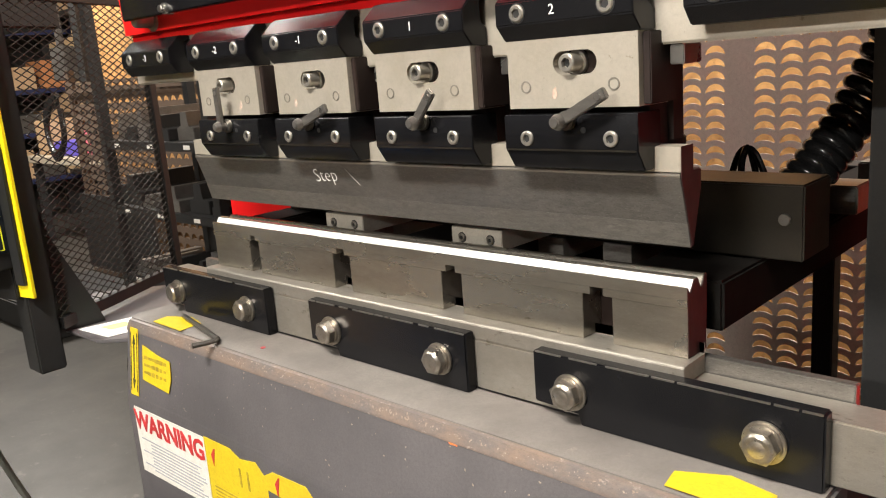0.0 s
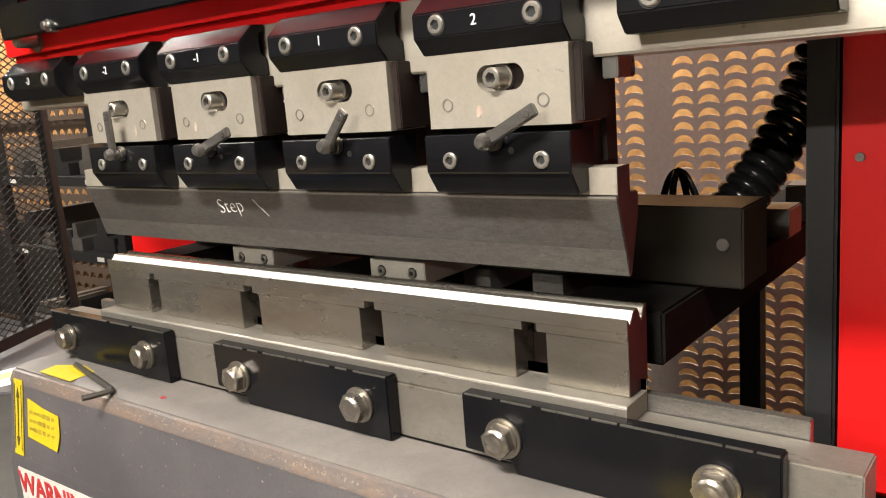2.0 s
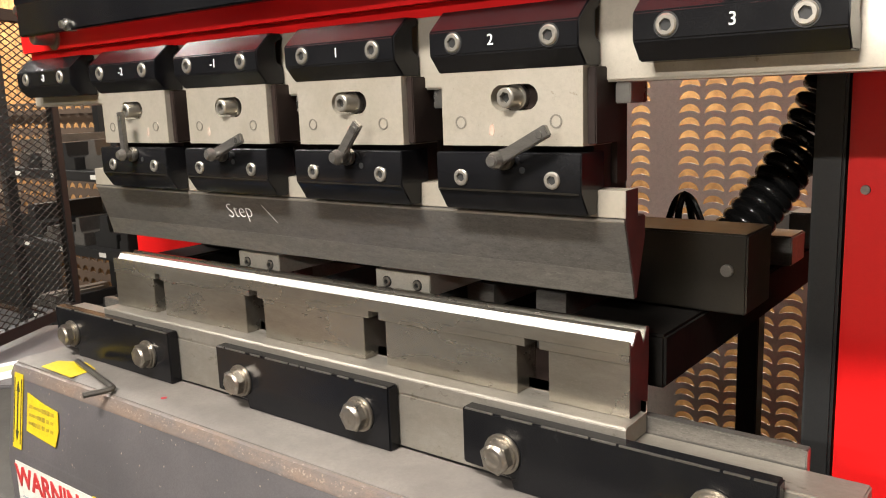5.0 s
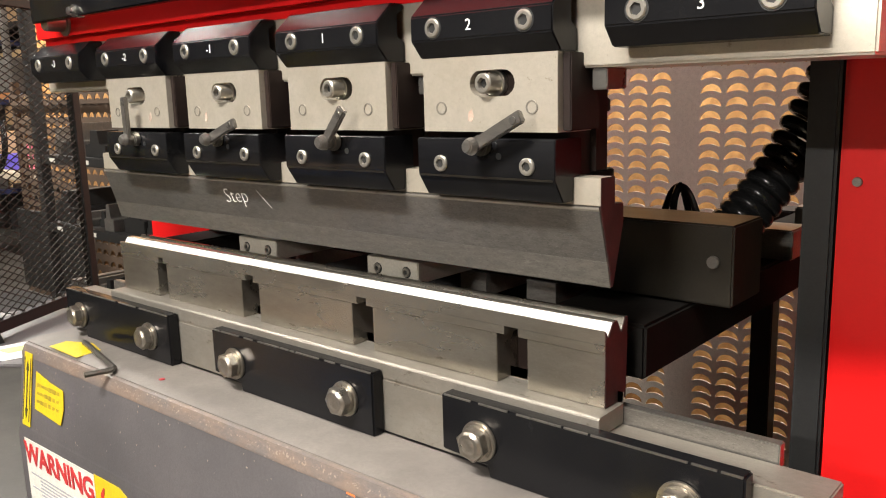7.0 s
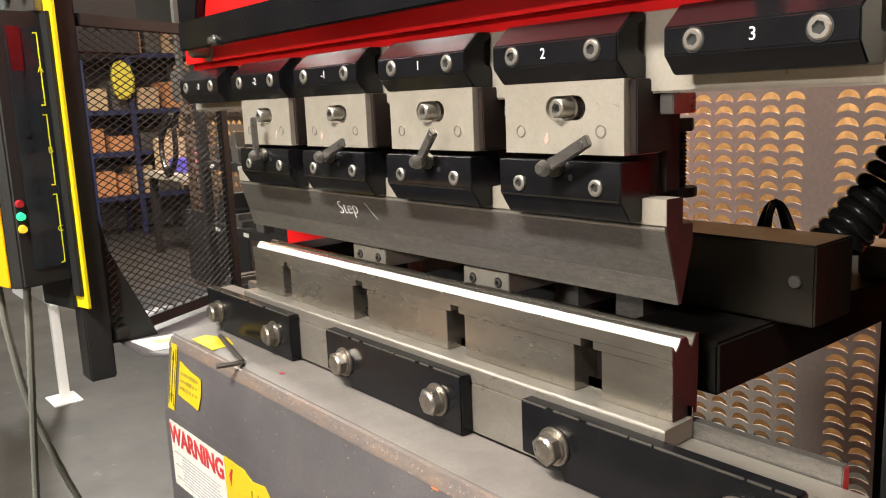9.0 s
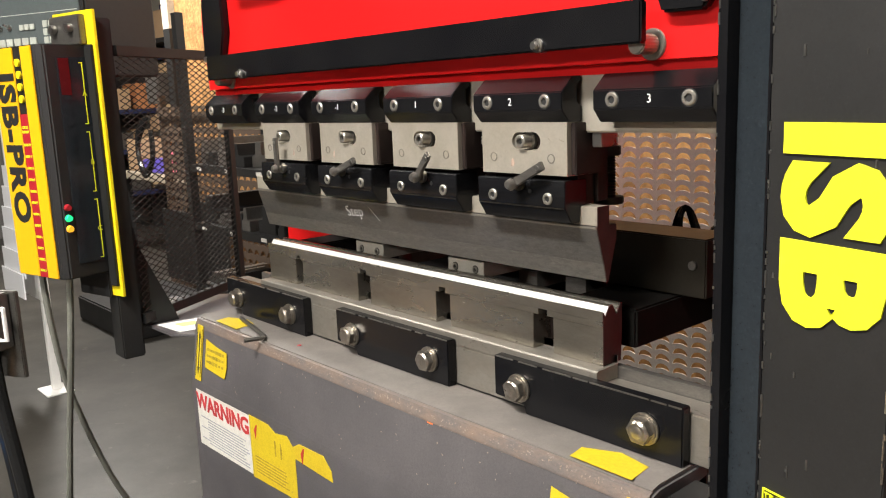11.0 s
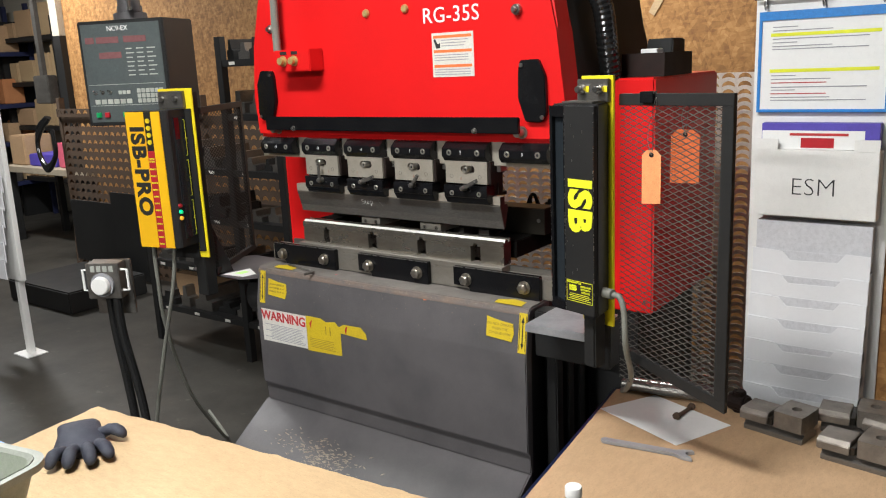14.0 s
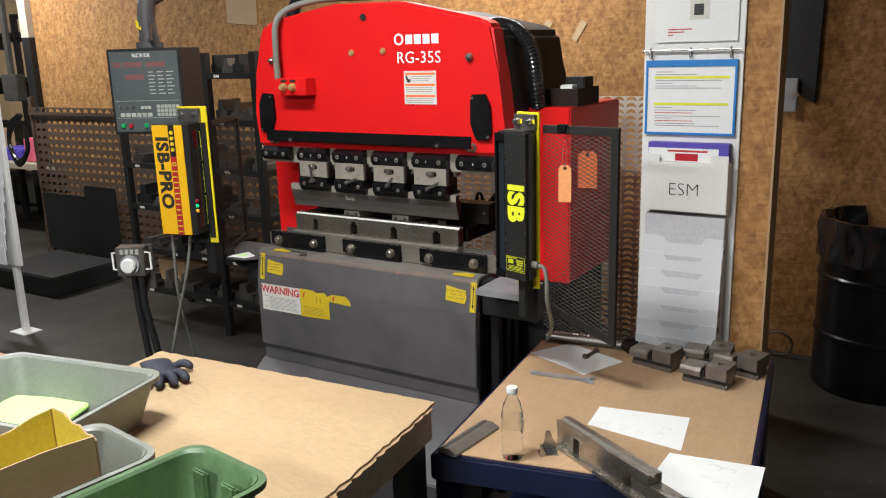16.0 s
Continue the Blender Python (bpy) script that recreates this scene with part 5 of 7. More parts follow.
for r in range(3):
    for i in range(6):
        bm = bmesh.new()
        box(bm, 0.215 + i * 0.018, 0.23 + i * 0.018, -0.007, -0.0042, 1.527 + r * 0.018, 1.542 + r * 0.018, 0.001, MN)
        part("key", bm, KEYCAP, np_)
for i in range(3):
    bm = bmesh.new()
    box(bm, 0.14 + i * 0.017, 0.154 + i * 0.017, -0.008, -0.0042, 1.56, 1.573, 0.001, MN)
    part("key", bm, KEYCAP, np_)
    bm = bmesh.new()
    p = MN @ Vector((0.045 + i * 0.03, -0.0042, 1.568))
    cyl(bm, p, MN @ Vector((0.045 + i * 0.03, -0.02, 1.575)), 0.003, seg=8)
    cyl(bm, p, MN @ Vector((0.045 + i * 0.03, -0.007, 1.568)), 0.007, seg=12)
    part("toggle_switch", bm, STEEL, np_)
for bx, mat in ((0.05, GREENB), (0.085, REDB), (0.16, GREENB)):
    bm = bmesh.new()
    box(bm, bx - 0.009, bx + 0.009, -0.014, -0.0042, 1.478, 1.496, 0.001, MN)
    part("push_button", bm, mat, np_)
ax = MN @ Vector((0.16, 0.1, 0))
bm = bmesh.new()
cyl(bm, (ax.x, ax.y, 1.822), (ax.x, ax.y, 1.85), 0.06, seg=24, bevel=0.004)
cyl(bm, (ax.x, ax.y, 1.85), (ax.x, ax.y, 1.875), 0.045, seg=24, bevel=0.003)
tube(bm, [(ax.x, ax.y, 1.87), (ax.x, ax.y, 1.98), (ax.x + 0.02, ax.y + 0.03, 2.05), (ax.x + 0.12, ax.y + 0.2, 2.11), (-0.45, 0.35, 2.12)], 0.04, 16, 6)
part("support_arm", bm, GREY, nc, "grey tubular support arm")
bm = bmesh.new()
cyl(bm, (ax.x + 0.04, ax.y - 0.03, 1.862), (ax.x + 0.075, ax.y - 0.05, 1.86), 0.008, seg=12)
cyl(bm, (ax.x + 0.072, ax.y - 0.05, 1.86), (ax.x + 0.085, ax.y - 0.055, 1.93), 0.005, 0.009, 12)
part("clamp_lever", bm, STEEL, nc, "bright clamping lever")
bm = bmesh.new()
prism(bm, [(ax.x - 0.028, 1.915), (ax.x + 0.004, 1.9), (ax.x + 0.004, 1.93), (ax.x - 0.028, 1.945)], ax.y - 0.041, ax.y - 0.036, "y")
part("hazard_mark", bm, YELLOW, nc, smooth=False)

# pulse handwheel on its stand
MH = oriented(-1.06, -0.47, 30)
hw = thing("handwheel_box", "grey hand control box with a white dial on a cable stand", "control box", (-1.0, -0.43, 0.0))
bm = bmesh.new()
prism(bm, [(0, 0), (0.125, 0), (0.125, 0.06), (0, 0.06)], 0.845, 0.975, "z", 0.003, MH)
hb = part("case", bm, TOOL, hw, "grey metal case")
bm = bmesh.new()
cyl(bm, MH @ Vector((0.062, -0.0005, 0.898)), MH @ Vector((0.062, -0.01, 0.898)), 0.043, seg=28)
part("dial_plate", bm, INK_GREY, hb)
bm = bmesh.new()
cyl(bm, MH @ Vector((0.062, -0.01, 0.898)), MH @ Vector((0.062, -0.032, 0.898)), 0.034, 0.031, 28, 0.003)
part("dial", bm, WHITE, hb, "white dial knob")
for i in range(4):
    bm = bmesh.new()
    box(bm, 0.022 + i * 0.023, 0.037 + i * 0.023, -0.003, -0.0004, 0.945, 0.967, 0, MH)
    part("key", bm, KEYCAP, hb)
for x0 in (-0.022, 0.147):
    bm = bmesh.new()
    xi = 0.0 if x0 < 0 else 0.125
    tube(bm, [MH @ Vector(v) for v in ((xi, 0.02, 0.948), (x0, 0.02, 0.948), (x0, 0.02, 0.872), (xi, 0.02, 0.872))], 0.005, 8, 1)
    part("handle", bm, WHITE, hb, "white wire handle")
bm = bmesh.new()
box(bm, -0.005, 0.14, 0.062, 0.075, 0.77, 0.975, 0.002, MH)
part("mount_plate", bm, TOOL, hw)
base = MH @ Vector((0.06, 0.04, 0))
for dx in (0.0, 0.045):
    bm = bmesh.new()
    tube(bm, [(base.x + dx, base.y, 0.845), (base.x + dx - 0.01, base.y + 0.01, 0.7), (base.x + dx * 1.6, base.y + 0.03, 0.4), (base.x + 0.03 + dx * 1.2, base.y + 0.03, 0.012)], 0.016, 10, 6)
    part("cable", bm, RUBBER, hw, "thick black cable")

# ---- hex key on the apron ----
bm = bmesh.new()
tube(bm, [(-0.44, -0.062, 0.9485), (-0.30, -0.093, 0.9485), (-0.285, -0.098, 0.9485), (-0.281, -0.108, 0.9485), (-0.288, -0.137, 0.949)], 0.0042, 6, 5)
solo("hex_key", bm, TOOL, "dark steel hexagon key lying on the apron", "hex key")

# ---- punched sheets and racks behind ----


def punched_sheet(x0, x1, z0, z1, y, dx, dz, w, h, mat, name, label, gaps=(), lean=0.0):
    """A scrap skeleton sheet with crescent holes."""
    pts, faces = [], []
    k = 20
    nx, nz = int((x1 - x0) / dx), int((z1 - z0) / dz)
    for i in range(nx):
        for j in range(nz):
            cx, cz = x0 + (i + 0.5) * dx, z0 + (j + 0.5) * dz
            o = len(pts)
            solid = i in gaps
            for q in range(k):
                a = 2 * math.pi * (q + 0.5) / k
                c, s = math.cos(a), math.sin(a)
                m_ = max(abs(c), abs(s))
                pts.append((cx + dx / 2 * c / m_, y + lean * (cz + dz / 2 * s / m_ - z0), cz + dz / 2 * s / m_))
            if solid:
                faces.append(tuple(range(o, o + k)))
                continue
            for q in range(k):
                a = 2 * math.pi * (q + 0.5) / k
                c, s = math.cos(a), math.sin(a)
                arch = (1 - c * c) ** 0.8
                zz = dz * (-0.28 + (0.74 * abs(s) if s > 0 else 0.38 * arch - 0.16 * abs(s))) * min(1.0, h / dz / 0.85)
                pts.append((cx + w / 2 * c, y + lean * (cz + zz - z0), cz + zz))
            for q in range(k):
                r = (q + 1) % k
                faces.append((o + q, o + r, o + k + r, o + k + q))
    me = bpy.data.meshes.new(name)
    me.from_pydata(pts, [], faces)
    weld = bmesh.new()
    weld.from_mesh(me)
    bmesh.ops.remove_doubles(weld, verts=weld.verts, dist=0.0002)
    weld.to_mesh(me)
    weld.free()
    me.materials.append(mat)
    ob = tagged(new(name, me), label, "sheet metal")
    md = ob.modifiers.new("thickness", "SOLIDIFY")
    md.thickness = 0.004
    return ob


punched_sheet(-0.6365, 1.32, 0.0, 1.53, 1.3, 0.0628, 0.0312, 0.053, 0.031, SHEET, "punched_sheet", "grey steel sheet with punched crescent holes against the wall", gaps=(8,))
punched_sheet(-5.25, -3.4, 0.0, 1.28, 1.8, 0.085, 0.07, 0.066, 0.045, RUST, "punched_sheet", "rusty steel sheet with punched holes on a rack", lean=0.05)
punched_sheet(-3.35, -1.2, 0.0, 1.28, 1.8, 0.085, 0.07, 0.066, 0.045, RUST, "punched_sheet", "rusty steel sheet with punched holes on a rack", lean=0.05)
punched_sheet(-5.3, -3.2, 1.3, 1.44, 1.84, 0.1, 0.07, 0.07, 0.045, RUST, "punched_sheet", "rusty punched strip along the top of the rack")
for x0, x1, z0, z1, yy in ((-5.0, -4.35, 0.1, 0.62, 1.68), (-4.36, -3.95, 0.02, 0.72, 1.66)):
    bm = bmesh.new()
    box(bm, x0, x1, yy, yy + 0.02, z0, z1, 0.003)
    solo("dark_panel", bm, MATT, "dark steel panel leaning on the rack", "panel")
rack = thing("sheet_rack", "dark steel rack that holds the punched sheets", "rack", (-4.2, 1.9, 0))
for xx in (-5.32, -3.38, -1.15):
    bm = bmesh.new()
    box(bm, xx, xx + 0.05, 1.86, 1.91, 0, 1.46, 0.003)
    part("upright", bm, RUST, rack)
bm = bmesh.new()
box(bm, -5.3, -1.15, 1.86, 1.9, 1.26, 1.31, 0.003)
part("crossbar", bm, RUST, rack)
bundle = thing("cable_bundle", "black cable coiled on the end of the rack", "cable", (-5.4, 1.78, 0.9))
for i in range(3):
    bm = bmesh.new()
    tube(bm, [(-5.36 + 0.02 * i, 1.78, 1.3), (-5.5, 1.76, 1.2 - 0.03 * i), (-5.52, 1.75, 1.0), (-5.4, 1.74, 0.88 - 0.02 * i), (-5.25, 1.75, 0.98), (-5.28, 1.77, 1.2)], 0.02, 8, 6)
    part("cable_loop", bm, RUBBER, bundle)

# black tool shelf with press tools
shelf = thing("tool_shelf", "black steel shelf unit filled with press tooling", "shelf unit", (-2.0, 0.9, 0))
for xx in (-2.74, -1.9, -1.5):
    for yy in (0.88, 1.3):
        bm = bmesh.new()
        box(bm, xx, xx + 0.045, yy, yy + 0.04, 0, 1.8, 0.002)
        part("upright", bm, MATT, shelf)
LEVELS = (0.24, 0.52, 0.82, 1.1, 1.4, 1.68)
for zz in LEVELS:
    x_from = -1.9 if zz > 1.3 else -2.72
    bm = bmesh.new()
    box(bm, x_from, -1.46, 0.885, 1.335, zz - 0.035, zz, 0.002)
    board = part("shelf_board", bm, MATT, shelf)
    for i in range(4):
        bm = bmesh.new()
        px = x_from + 0.1 + i * 0.28
        if px < -1.55:
            box(bm, px, px + 0.045, 0.8835, 0.8848, zz - 0.026, zz - 0.01)
            part("shelf_label", bm, LABEL_W, board, smooth=False)
for zz in LEVELS:
    xx = -1.88 if zz > 1.3 else -2.7
    while xx < -1.56:
        w, h, d = random.uniform(0.05, 0.16), random.uniform(0.05, 0.14), random.uniform(0.1, 0.3)
        bm = bmesh.new()
        y0 = 0.9 + random.uniform(0, 0.05)
        prism(bm, [(xx, zz), (xx + w, zz), (xx + w, zz + h * 0.45), (xx + w * 0.7, zz + h * 0.5), (xx + w * 0.66, zz + h), (xx + w * 0.3, zz + h), (xx + w * 0.28, zz + h * 0.5), (xx, zz + h * 0.45)], y0, y0 + d, "y", 0.002)
        solo("press_tool", bm, TOOL if random.random() < 0.6 else MATT, "dark steel press tool resting on the shelf", "press tool", "shelved press tools")
        xx += w + random.uniform(0.015, 0.06)
bm = bmesh.new()
box(bm, -2.62, -2.35, 0.98, 1.25, 0.2405, 0.42, 0.002)
solo("carton", bm, CARD, "brown cardboard carton on the tool shelf", "carton")
bm = bmesh.new()
cyl(bm, (-0.69, 0.02, 0.80), (-0.60, 0.02, 0.80), 0.085, seg=32, bevel=0.006)
cyl(bm, (-0.72, 0.02, 0.80), (-0.548, 0.02, 0.80), 0.045, seg=24, bevel=0.004)
solo("handwheel", bm, MATT, "black round handwheel on the side of the bed", "handwheel")

# far left: bench, bins and a low plinth
bm = bmesh.new()
box(bm, -7.0, -5.4, 2.1, 2.7, 0.72, 0.78, 0.004)
bench = thing("far_bench", "grey workbench with coloured bins far behind the rack", "workbench", (-6.2, 2.4, 0))
part("worktop", bm, WOOD, bench)
for xx in (-6.95, -5.5):
    for yy in (2.13, 2.62):
        bm = bmesh.new()
        box(bm, xx, xx + 0.06, yy, yy + 0.06, 0, 0.72)
        part("leg", bm, MATT, bench)
for x0, w, h, mat, lab in ((-6.05, 0.3, 0.24, PINK, "pink plastic bin"), (-6.6, 0.5, 0.12, VIOLET, "violet-blue plastic bin"), (-6.95, 0.28, 0.3, CARD, "brown carton")):
    bm = bmesh.new()
    box(bm, x0, x0 + w, 2.2, 2.5, 0.781, 0.781 + h, 0.01)
    solo("storage_bin", bm, mat, lab + " on the far bench", "bin", "far bins")
fs = thing("far_shelf", "dark storage shelf with cartons against the far wall", "shelf unit", (-7.2, 3.1, 0))
for xx in (-8.4, -7.2, -6.0):
    bm = bmesh.new()
    box(bm, xx, xx + 0.06, 2.95, 3.3, 0, 2.3)
    part("upright", bm, MATT, fs)
for zz in (0.5, 1.1, 1.6, 2.1):
    bm = bmesh.new()
    box(bm, -8.4, -5.95, 2.96, 3.3, zz - 0.05, zz)
    part("shelf_board", bm, MATT, fs)
    xx = -8.3
    while xx < -6.2:
        w, h = random.uniform(0.15, 0.4), random.uniform(0.15, 0.4)
        bm = bmesh.new()
        box(bm, xx, xx + w, 3.0, 3.25, zz + 0.001, zz + h, 0.008)
        solo("stored_carton", bm, random.choice((CARD, CARD_PALE, CARD, CARD_PALE, CARD)), "carton stored on the far shelf", "carton", "stored cartons")
        xx += w + 0.05
# storage rack along the west wall
BLUE_POST = material("dark_blue_rack_paint", (0.02, 0.025, 0.075), 0.45, 0, (0.013, 0.016, 0.045), (0.07, 0.06, 0.05), 8, 90, 0.6, 0.05, 0.7)
SALMON = material("faded_orange_carton", (0.5, 0.21, 0.08), 0.75, 0, (0.42, 0.17, 0.065), (0.3, 0.13, 0.05), 4, 80, 0.7, 0.1, 0.68)
wr = thing("storage_rack", "dark blue storage rack loaded with cartons along the wall", "rack", (-8.4, 2.6, 0))
for yy in (1.95, 2.44, 3.2):
    for xx in (-8.72, -8.2):
        bm = bmesh.new()
        box(bm, xx, xx + 0.05, yy, yy + 0.05, 0, 2.5, 0.003)
        part("post", bm, BLUE_POST, wr)
for zz in (0.45, 0.92, 1.36, 1.95):
    bm = bmesh.new()
    box(bm, -8.7, -8.17, 1.97, 3.24, zz - 0.05, zz, 0.003)
    part("shelf_board", bm, BLUE_POST, wr)
store = random.Random(12)
for zz, tall in ((0.451, 0.32), (0.921, 0.3), (1.361, 0.42), (1.951, 0.34)):
    yy = 2.02
    while yy < 3.05:
        w, h = store.uniform(0.12, 0.3), store.uniform(0.5, 1.0) * tall
        mat, lab = store.choice(((SALMON, "faded orange carton"), (CARD, "brown carton"), (SALMON, "faded orange carton"), (TOOL, "dark metal tin"), (CARD_PALE, "pale brown carton")))
        bm = bmesh.new()
        box(bm, -8.62, -8.22, yy, yy + w, zz, zz + h, 0.008)
        solo("stored_carton", bm, mat, lab + " stored on the blue rack", "carton", "rack cartons")
        yy += w + store.uniform(0.02, 0.07)
bm = bmesh.new()
lobes = [(2.28, 1.5), (2.34, 1.45), (2.46, 1.5), (2.5, 1.66), (2.44, 1.84), (2.33, 1.88), (2.25, 1.76)]
prism(bm, lobes, -8.17, -8.06, "x", 0.03)
solo("yellow_bag", bm, LEMON, "slack yellow bag hanging on the storage rack", "bag")
bm = bmesh.new()
box(bm, -8.999, -8.96, 1.6, 2.02, 0.0, 1.9, 0.004)
solo("pale_board", bm, BLOCKWALL, "tall pale board standing against the far wall", "board")
# tall black shape in front of the board wall, slanted at its foot
bm = bmesh.new()
prism(bm, [(1.17, 1.56), (1.37, 1.44), (1.38, 2.2), (1.36, 3.55), (1.18, 3.55)], 2.15, 2.197, "y", 0.006)
solo("hanging_sheet", bm, MATT, "tall black strip with a slanted lower end on the board wall", "sheet")
bm = bmesh.new()
box(bm, -4.6, -3.75, 0.88, 1.5, 0.0, 0.16, 0.01)
solo("plinth", bm, MATT, "low black plinth on the floor", "plinth")
bm = bmesh.new()
box(bm, -5.72, -5.6, 2.14, 2.199, 0, 2.0)
solo("trim", bm, MATT, "dark post at the end of the board wall", "trim", kind="structure")
bm = bmesh.new()
box(bm, -5.72, -5.6, 2.14, 2.199, 2.002, 3.6)
solo("trim", bm, BLOCKWALL, "cream painted upper end of the board wall", "trim", kind="structure")
bm = bmesh.new()
box(bm, -6.1, -5.85, 2.1, 2.2, 1.4, 1.66, 0.008)
box(bm, -6.02, -5.96, 2.13, 2.17, 1.66, 3.6)
solo("electrical_box", bm, TOOL, "grey electrical box with a conduit", "electrical box")
bm = bmesh.new()
prism(bm, [(-3.0, 2.03), (-2.68, 2.0), (-2.66, 2.3), (-2.98, 2.32)], 2.194, 2.198, "y")
solo("pinned_sheet", bm, CARD_PALE, "yellowed sheet pinned on the board wall", "paper", smooth=False)
for x0, z0 in ((-0.28, 1.83), (-0.05, 1.82)):
    bm = bmesh.new()
    prism(bm, [(x0, z0), (x0 + 0.03, z0 - 0.02), (x0 + 0.1, z0 + 0.09), (x0 + 0.06, z0 + 0.11)], 2.1945, 2.198, "y")
    solo("tape_patch", bm, CARD_PALE, "scrap of pale tape on the board wall", "tape", smooth=False)

# white display stand at the far left
stand = thing("display_stand", "white panel stand with leaflet pockets on a steel leg", "stand", (-3.2, 0.3, 0))
bm = bmesh.new()
prism(bm, [(-3.5, 0.47), (-3.12, 0.47), (-3.1, 1.75), (-3.5, 1.75)], 0.28, 0.31, "y", 0.004)
part("panel", bm, WHITE, stand)
for i in range(6):
    bm = bmesh.new()
    prism(bm, [(-3.48, 0.5 + i * 0.1), (-3.125, 0.5 + i * 0.1), (-3.125, 0.62 + i * 0.1), (-3.48, 0.62 + i * 0.1)], 0.2 + 0.012 * i, 0.206 + 0.012 * i, "y")
    part("pocket", bm, ACRYLIC, stand)
bm = bmesh.new()
box(bm, -3.23, -3.19, 0.29, 0.33, 0.008, 0.47, 0.003)
part("leg", bm, WHITE, stand)
bm = bmesh.new()
box(bm, -3.29, -3.12, 0.24, 0.37, 0.0, 0.008, 0.002)
part("foot_plate", bm, WHITE, stand)

# ---- tray on the side cabinet ----
tray = thing("parts_tray", "brown steel parts tray with small things on the red cabinet", "tray", (0.72, 0.4, 1.554))
bm = bmesh.new()
ringed(bm, [(0.655, 0.3), (0.785, 0.3), (0.785, 0.52), (0.655, 0.52)], [(0.66, 0.305), (0.78, 0.305), (0.78, 0.515), (0.66, 0.515)], 1.5535, 1.62, "z")
box(bm, 0.66, 0.78, 0.305, 0.515, 1.5535, 1.557)
part("tray_body", bm, BROWN, tray, smooth=False)
bm = bmesh.new()
box(bm, 0.69, 0.77, 0.40, 0.5, 1.5575, 1.66, 0.004)
part("black_box", bm, MATT, tray)
bm = bmesh.new()
box(bm, 0.70, 0.75, 0.33, 0.38, 1.5575, 1.632, 0.002, pose(0, 0, 0))
part("paper_bundle", bm, PAPER, tray)

# ---- white notice panel on its board post ----
bm = bmesh.new()
box(bm, 0.99, 1.468, 0.486, 0.60, 0, 3.59)
solo("wall_post", bm, OSB, "board-clad wall end beside the press", "wall", kind="structure", smooth=False)
bm = bmesh.new()
box(bm, 1.468, 1.476, 0.484, 0.60, 0, 3.59)
solo("trim", bm, CARD, "raw wooden edge of the board post", "trim", kind="structure", smooth=False)
panel = thing("notice_panel", "tall white notice panel with papers and leaflet pockets", "notice panel", (1.17, 0.47, 0.3))
bm = bmesh.new()
box(bm, 0.985, 1.352, 0.472, 0.485, 0.35, 2.4, 0.002)
part("backing", bm, WHITE, panel, "white painted board")
bm = bmesh.new()
box(bm, 1.03, 1.33, 0.463, 0.471, 1.78, 2.2, 0.002)
upper = part("clear_sleeve", bm, PAPER, panel, "clear sleeve with a printed sheet")
bm = bmesh.new()
box(bm, 1.155, 1.225, 0.4618, 0.4628, 1.86, 2.0)
part("printed_picture", bm, LABEL_W, upper, smooth=False)
bm = bmesh.new()
box(bm, 1.168, 1.212, 0.461, 0.4617, 1.94, 1.99)
part("picture_red", bm, REDB, upper, smooth=False)
bm = bmesh.new()
box(bm, 1.17, 1.205, 0.461, 0.4617, 1.875, 1.915)
part("picture_dark", bm, INK, upper, smooth=False)
bm = bmesh.new()
for zz, ln in ((1.825, 0.09), (1.815, 0.06), (1.805, 0.02)):
    box(bm, 1.075, 1.075 + ln, 0.4618, 0.4628, zz, zz + 0.004)
part("red_print", bm, INK_RED, upper, smooth=False)
bm = bmesh.new()
cyl(bm, (0.985, 0.455, 1.752), (1.345, 0.455, 1.752), 0.004, seg=8)
part("hanging_rod", bm, STEEL, panel)
for xx in (1.015, 1.165, 1.31):
    bm = bmesh.new()
    ring = [(xx, 0.455 + 0.014 * math.cos(a), 1.742 + 0.02 * math.sin(a)) for a in (2 * math.pi * i / 12 for i in range(13))]
    tube(bm, ring, 0.0022, 6, 1)
    part("ring", bm, STEEL, panel, "steel binder ring")
bm = bmesh.new()
ringed(bm, [(0.998, 1.44), (1.335, 1.44), (1.335, 1.716), (0.998, 1.716)], [(1.006, 1.448), (1.327, 1.448), (1.327, 1.692), (1.006, 1.692)], 0.458, 0.466, "y")
frame_ = part("blue_frame", bm, BLUE, panel, "bright blue plastic frame", smooth=False)
bm = bmesh.new()
box(bm, 1.006, 1.327, 0.4615, 0.465, 1.448, 1.692)
sheet = part("printed_sheet", bm, PAPER, frame_, "printed schedule sheet", smooth=False)
bm = bmesh.new()
for zz in (1.648, 1.55):
    box(bm, 1.03, 1.308, 0.4605, 0.4614, zz, zz + 0.009)
part("yellow_line", bm, PRINT_Y, sheet, smooth=False)
bm = bmesh.new()
for i, zz in enumerate((1.672, 1.662, 1.64, 1.63, 1.62, 1.612, 1.54, 1.53, 1.508, 1.5, 1.48, 1.472)):
    box(bm, 1.035, 1.1 + 0.09 * ((i * 7) % 3), 0.4605, 0.4614, zz, zz + 0.0025)
part("print_line", bm, INK_GREY, sheet, smooth=False)
bm = bmesh.new()
for zz in (1.52, 1.49):
    box(bm, 1.035, 1.18, 0.4605, 0.4614, zz, zz + 0.0025)
part("red_print", bm, INK_RED, sheet, smooth=False)
bm = bmesh.new()
box(bm, 1.018, 1.332, 0.408, 0.471, 1.152, 1.34, 0.002)
pocket = part("pocket_box", bm, WHITE, panel, "white wall pocket lettered by hand")
part("lettering", text_mesh("ESM", 0.07, facing(1.172, -0.0008 + 0.408, 1.236), INK, 0.0003, bold=-0.0014), INK_GREY, pocket, "thin grey lettering")
bm = bmesh.new()
box(bm, 1.024, 1.326, 0.43, 0.468, 1.345, 1.412, 0.001)
book = part("folder", bm, VIOLET, panel, "dark blue folder")
bm = bmesh.new()
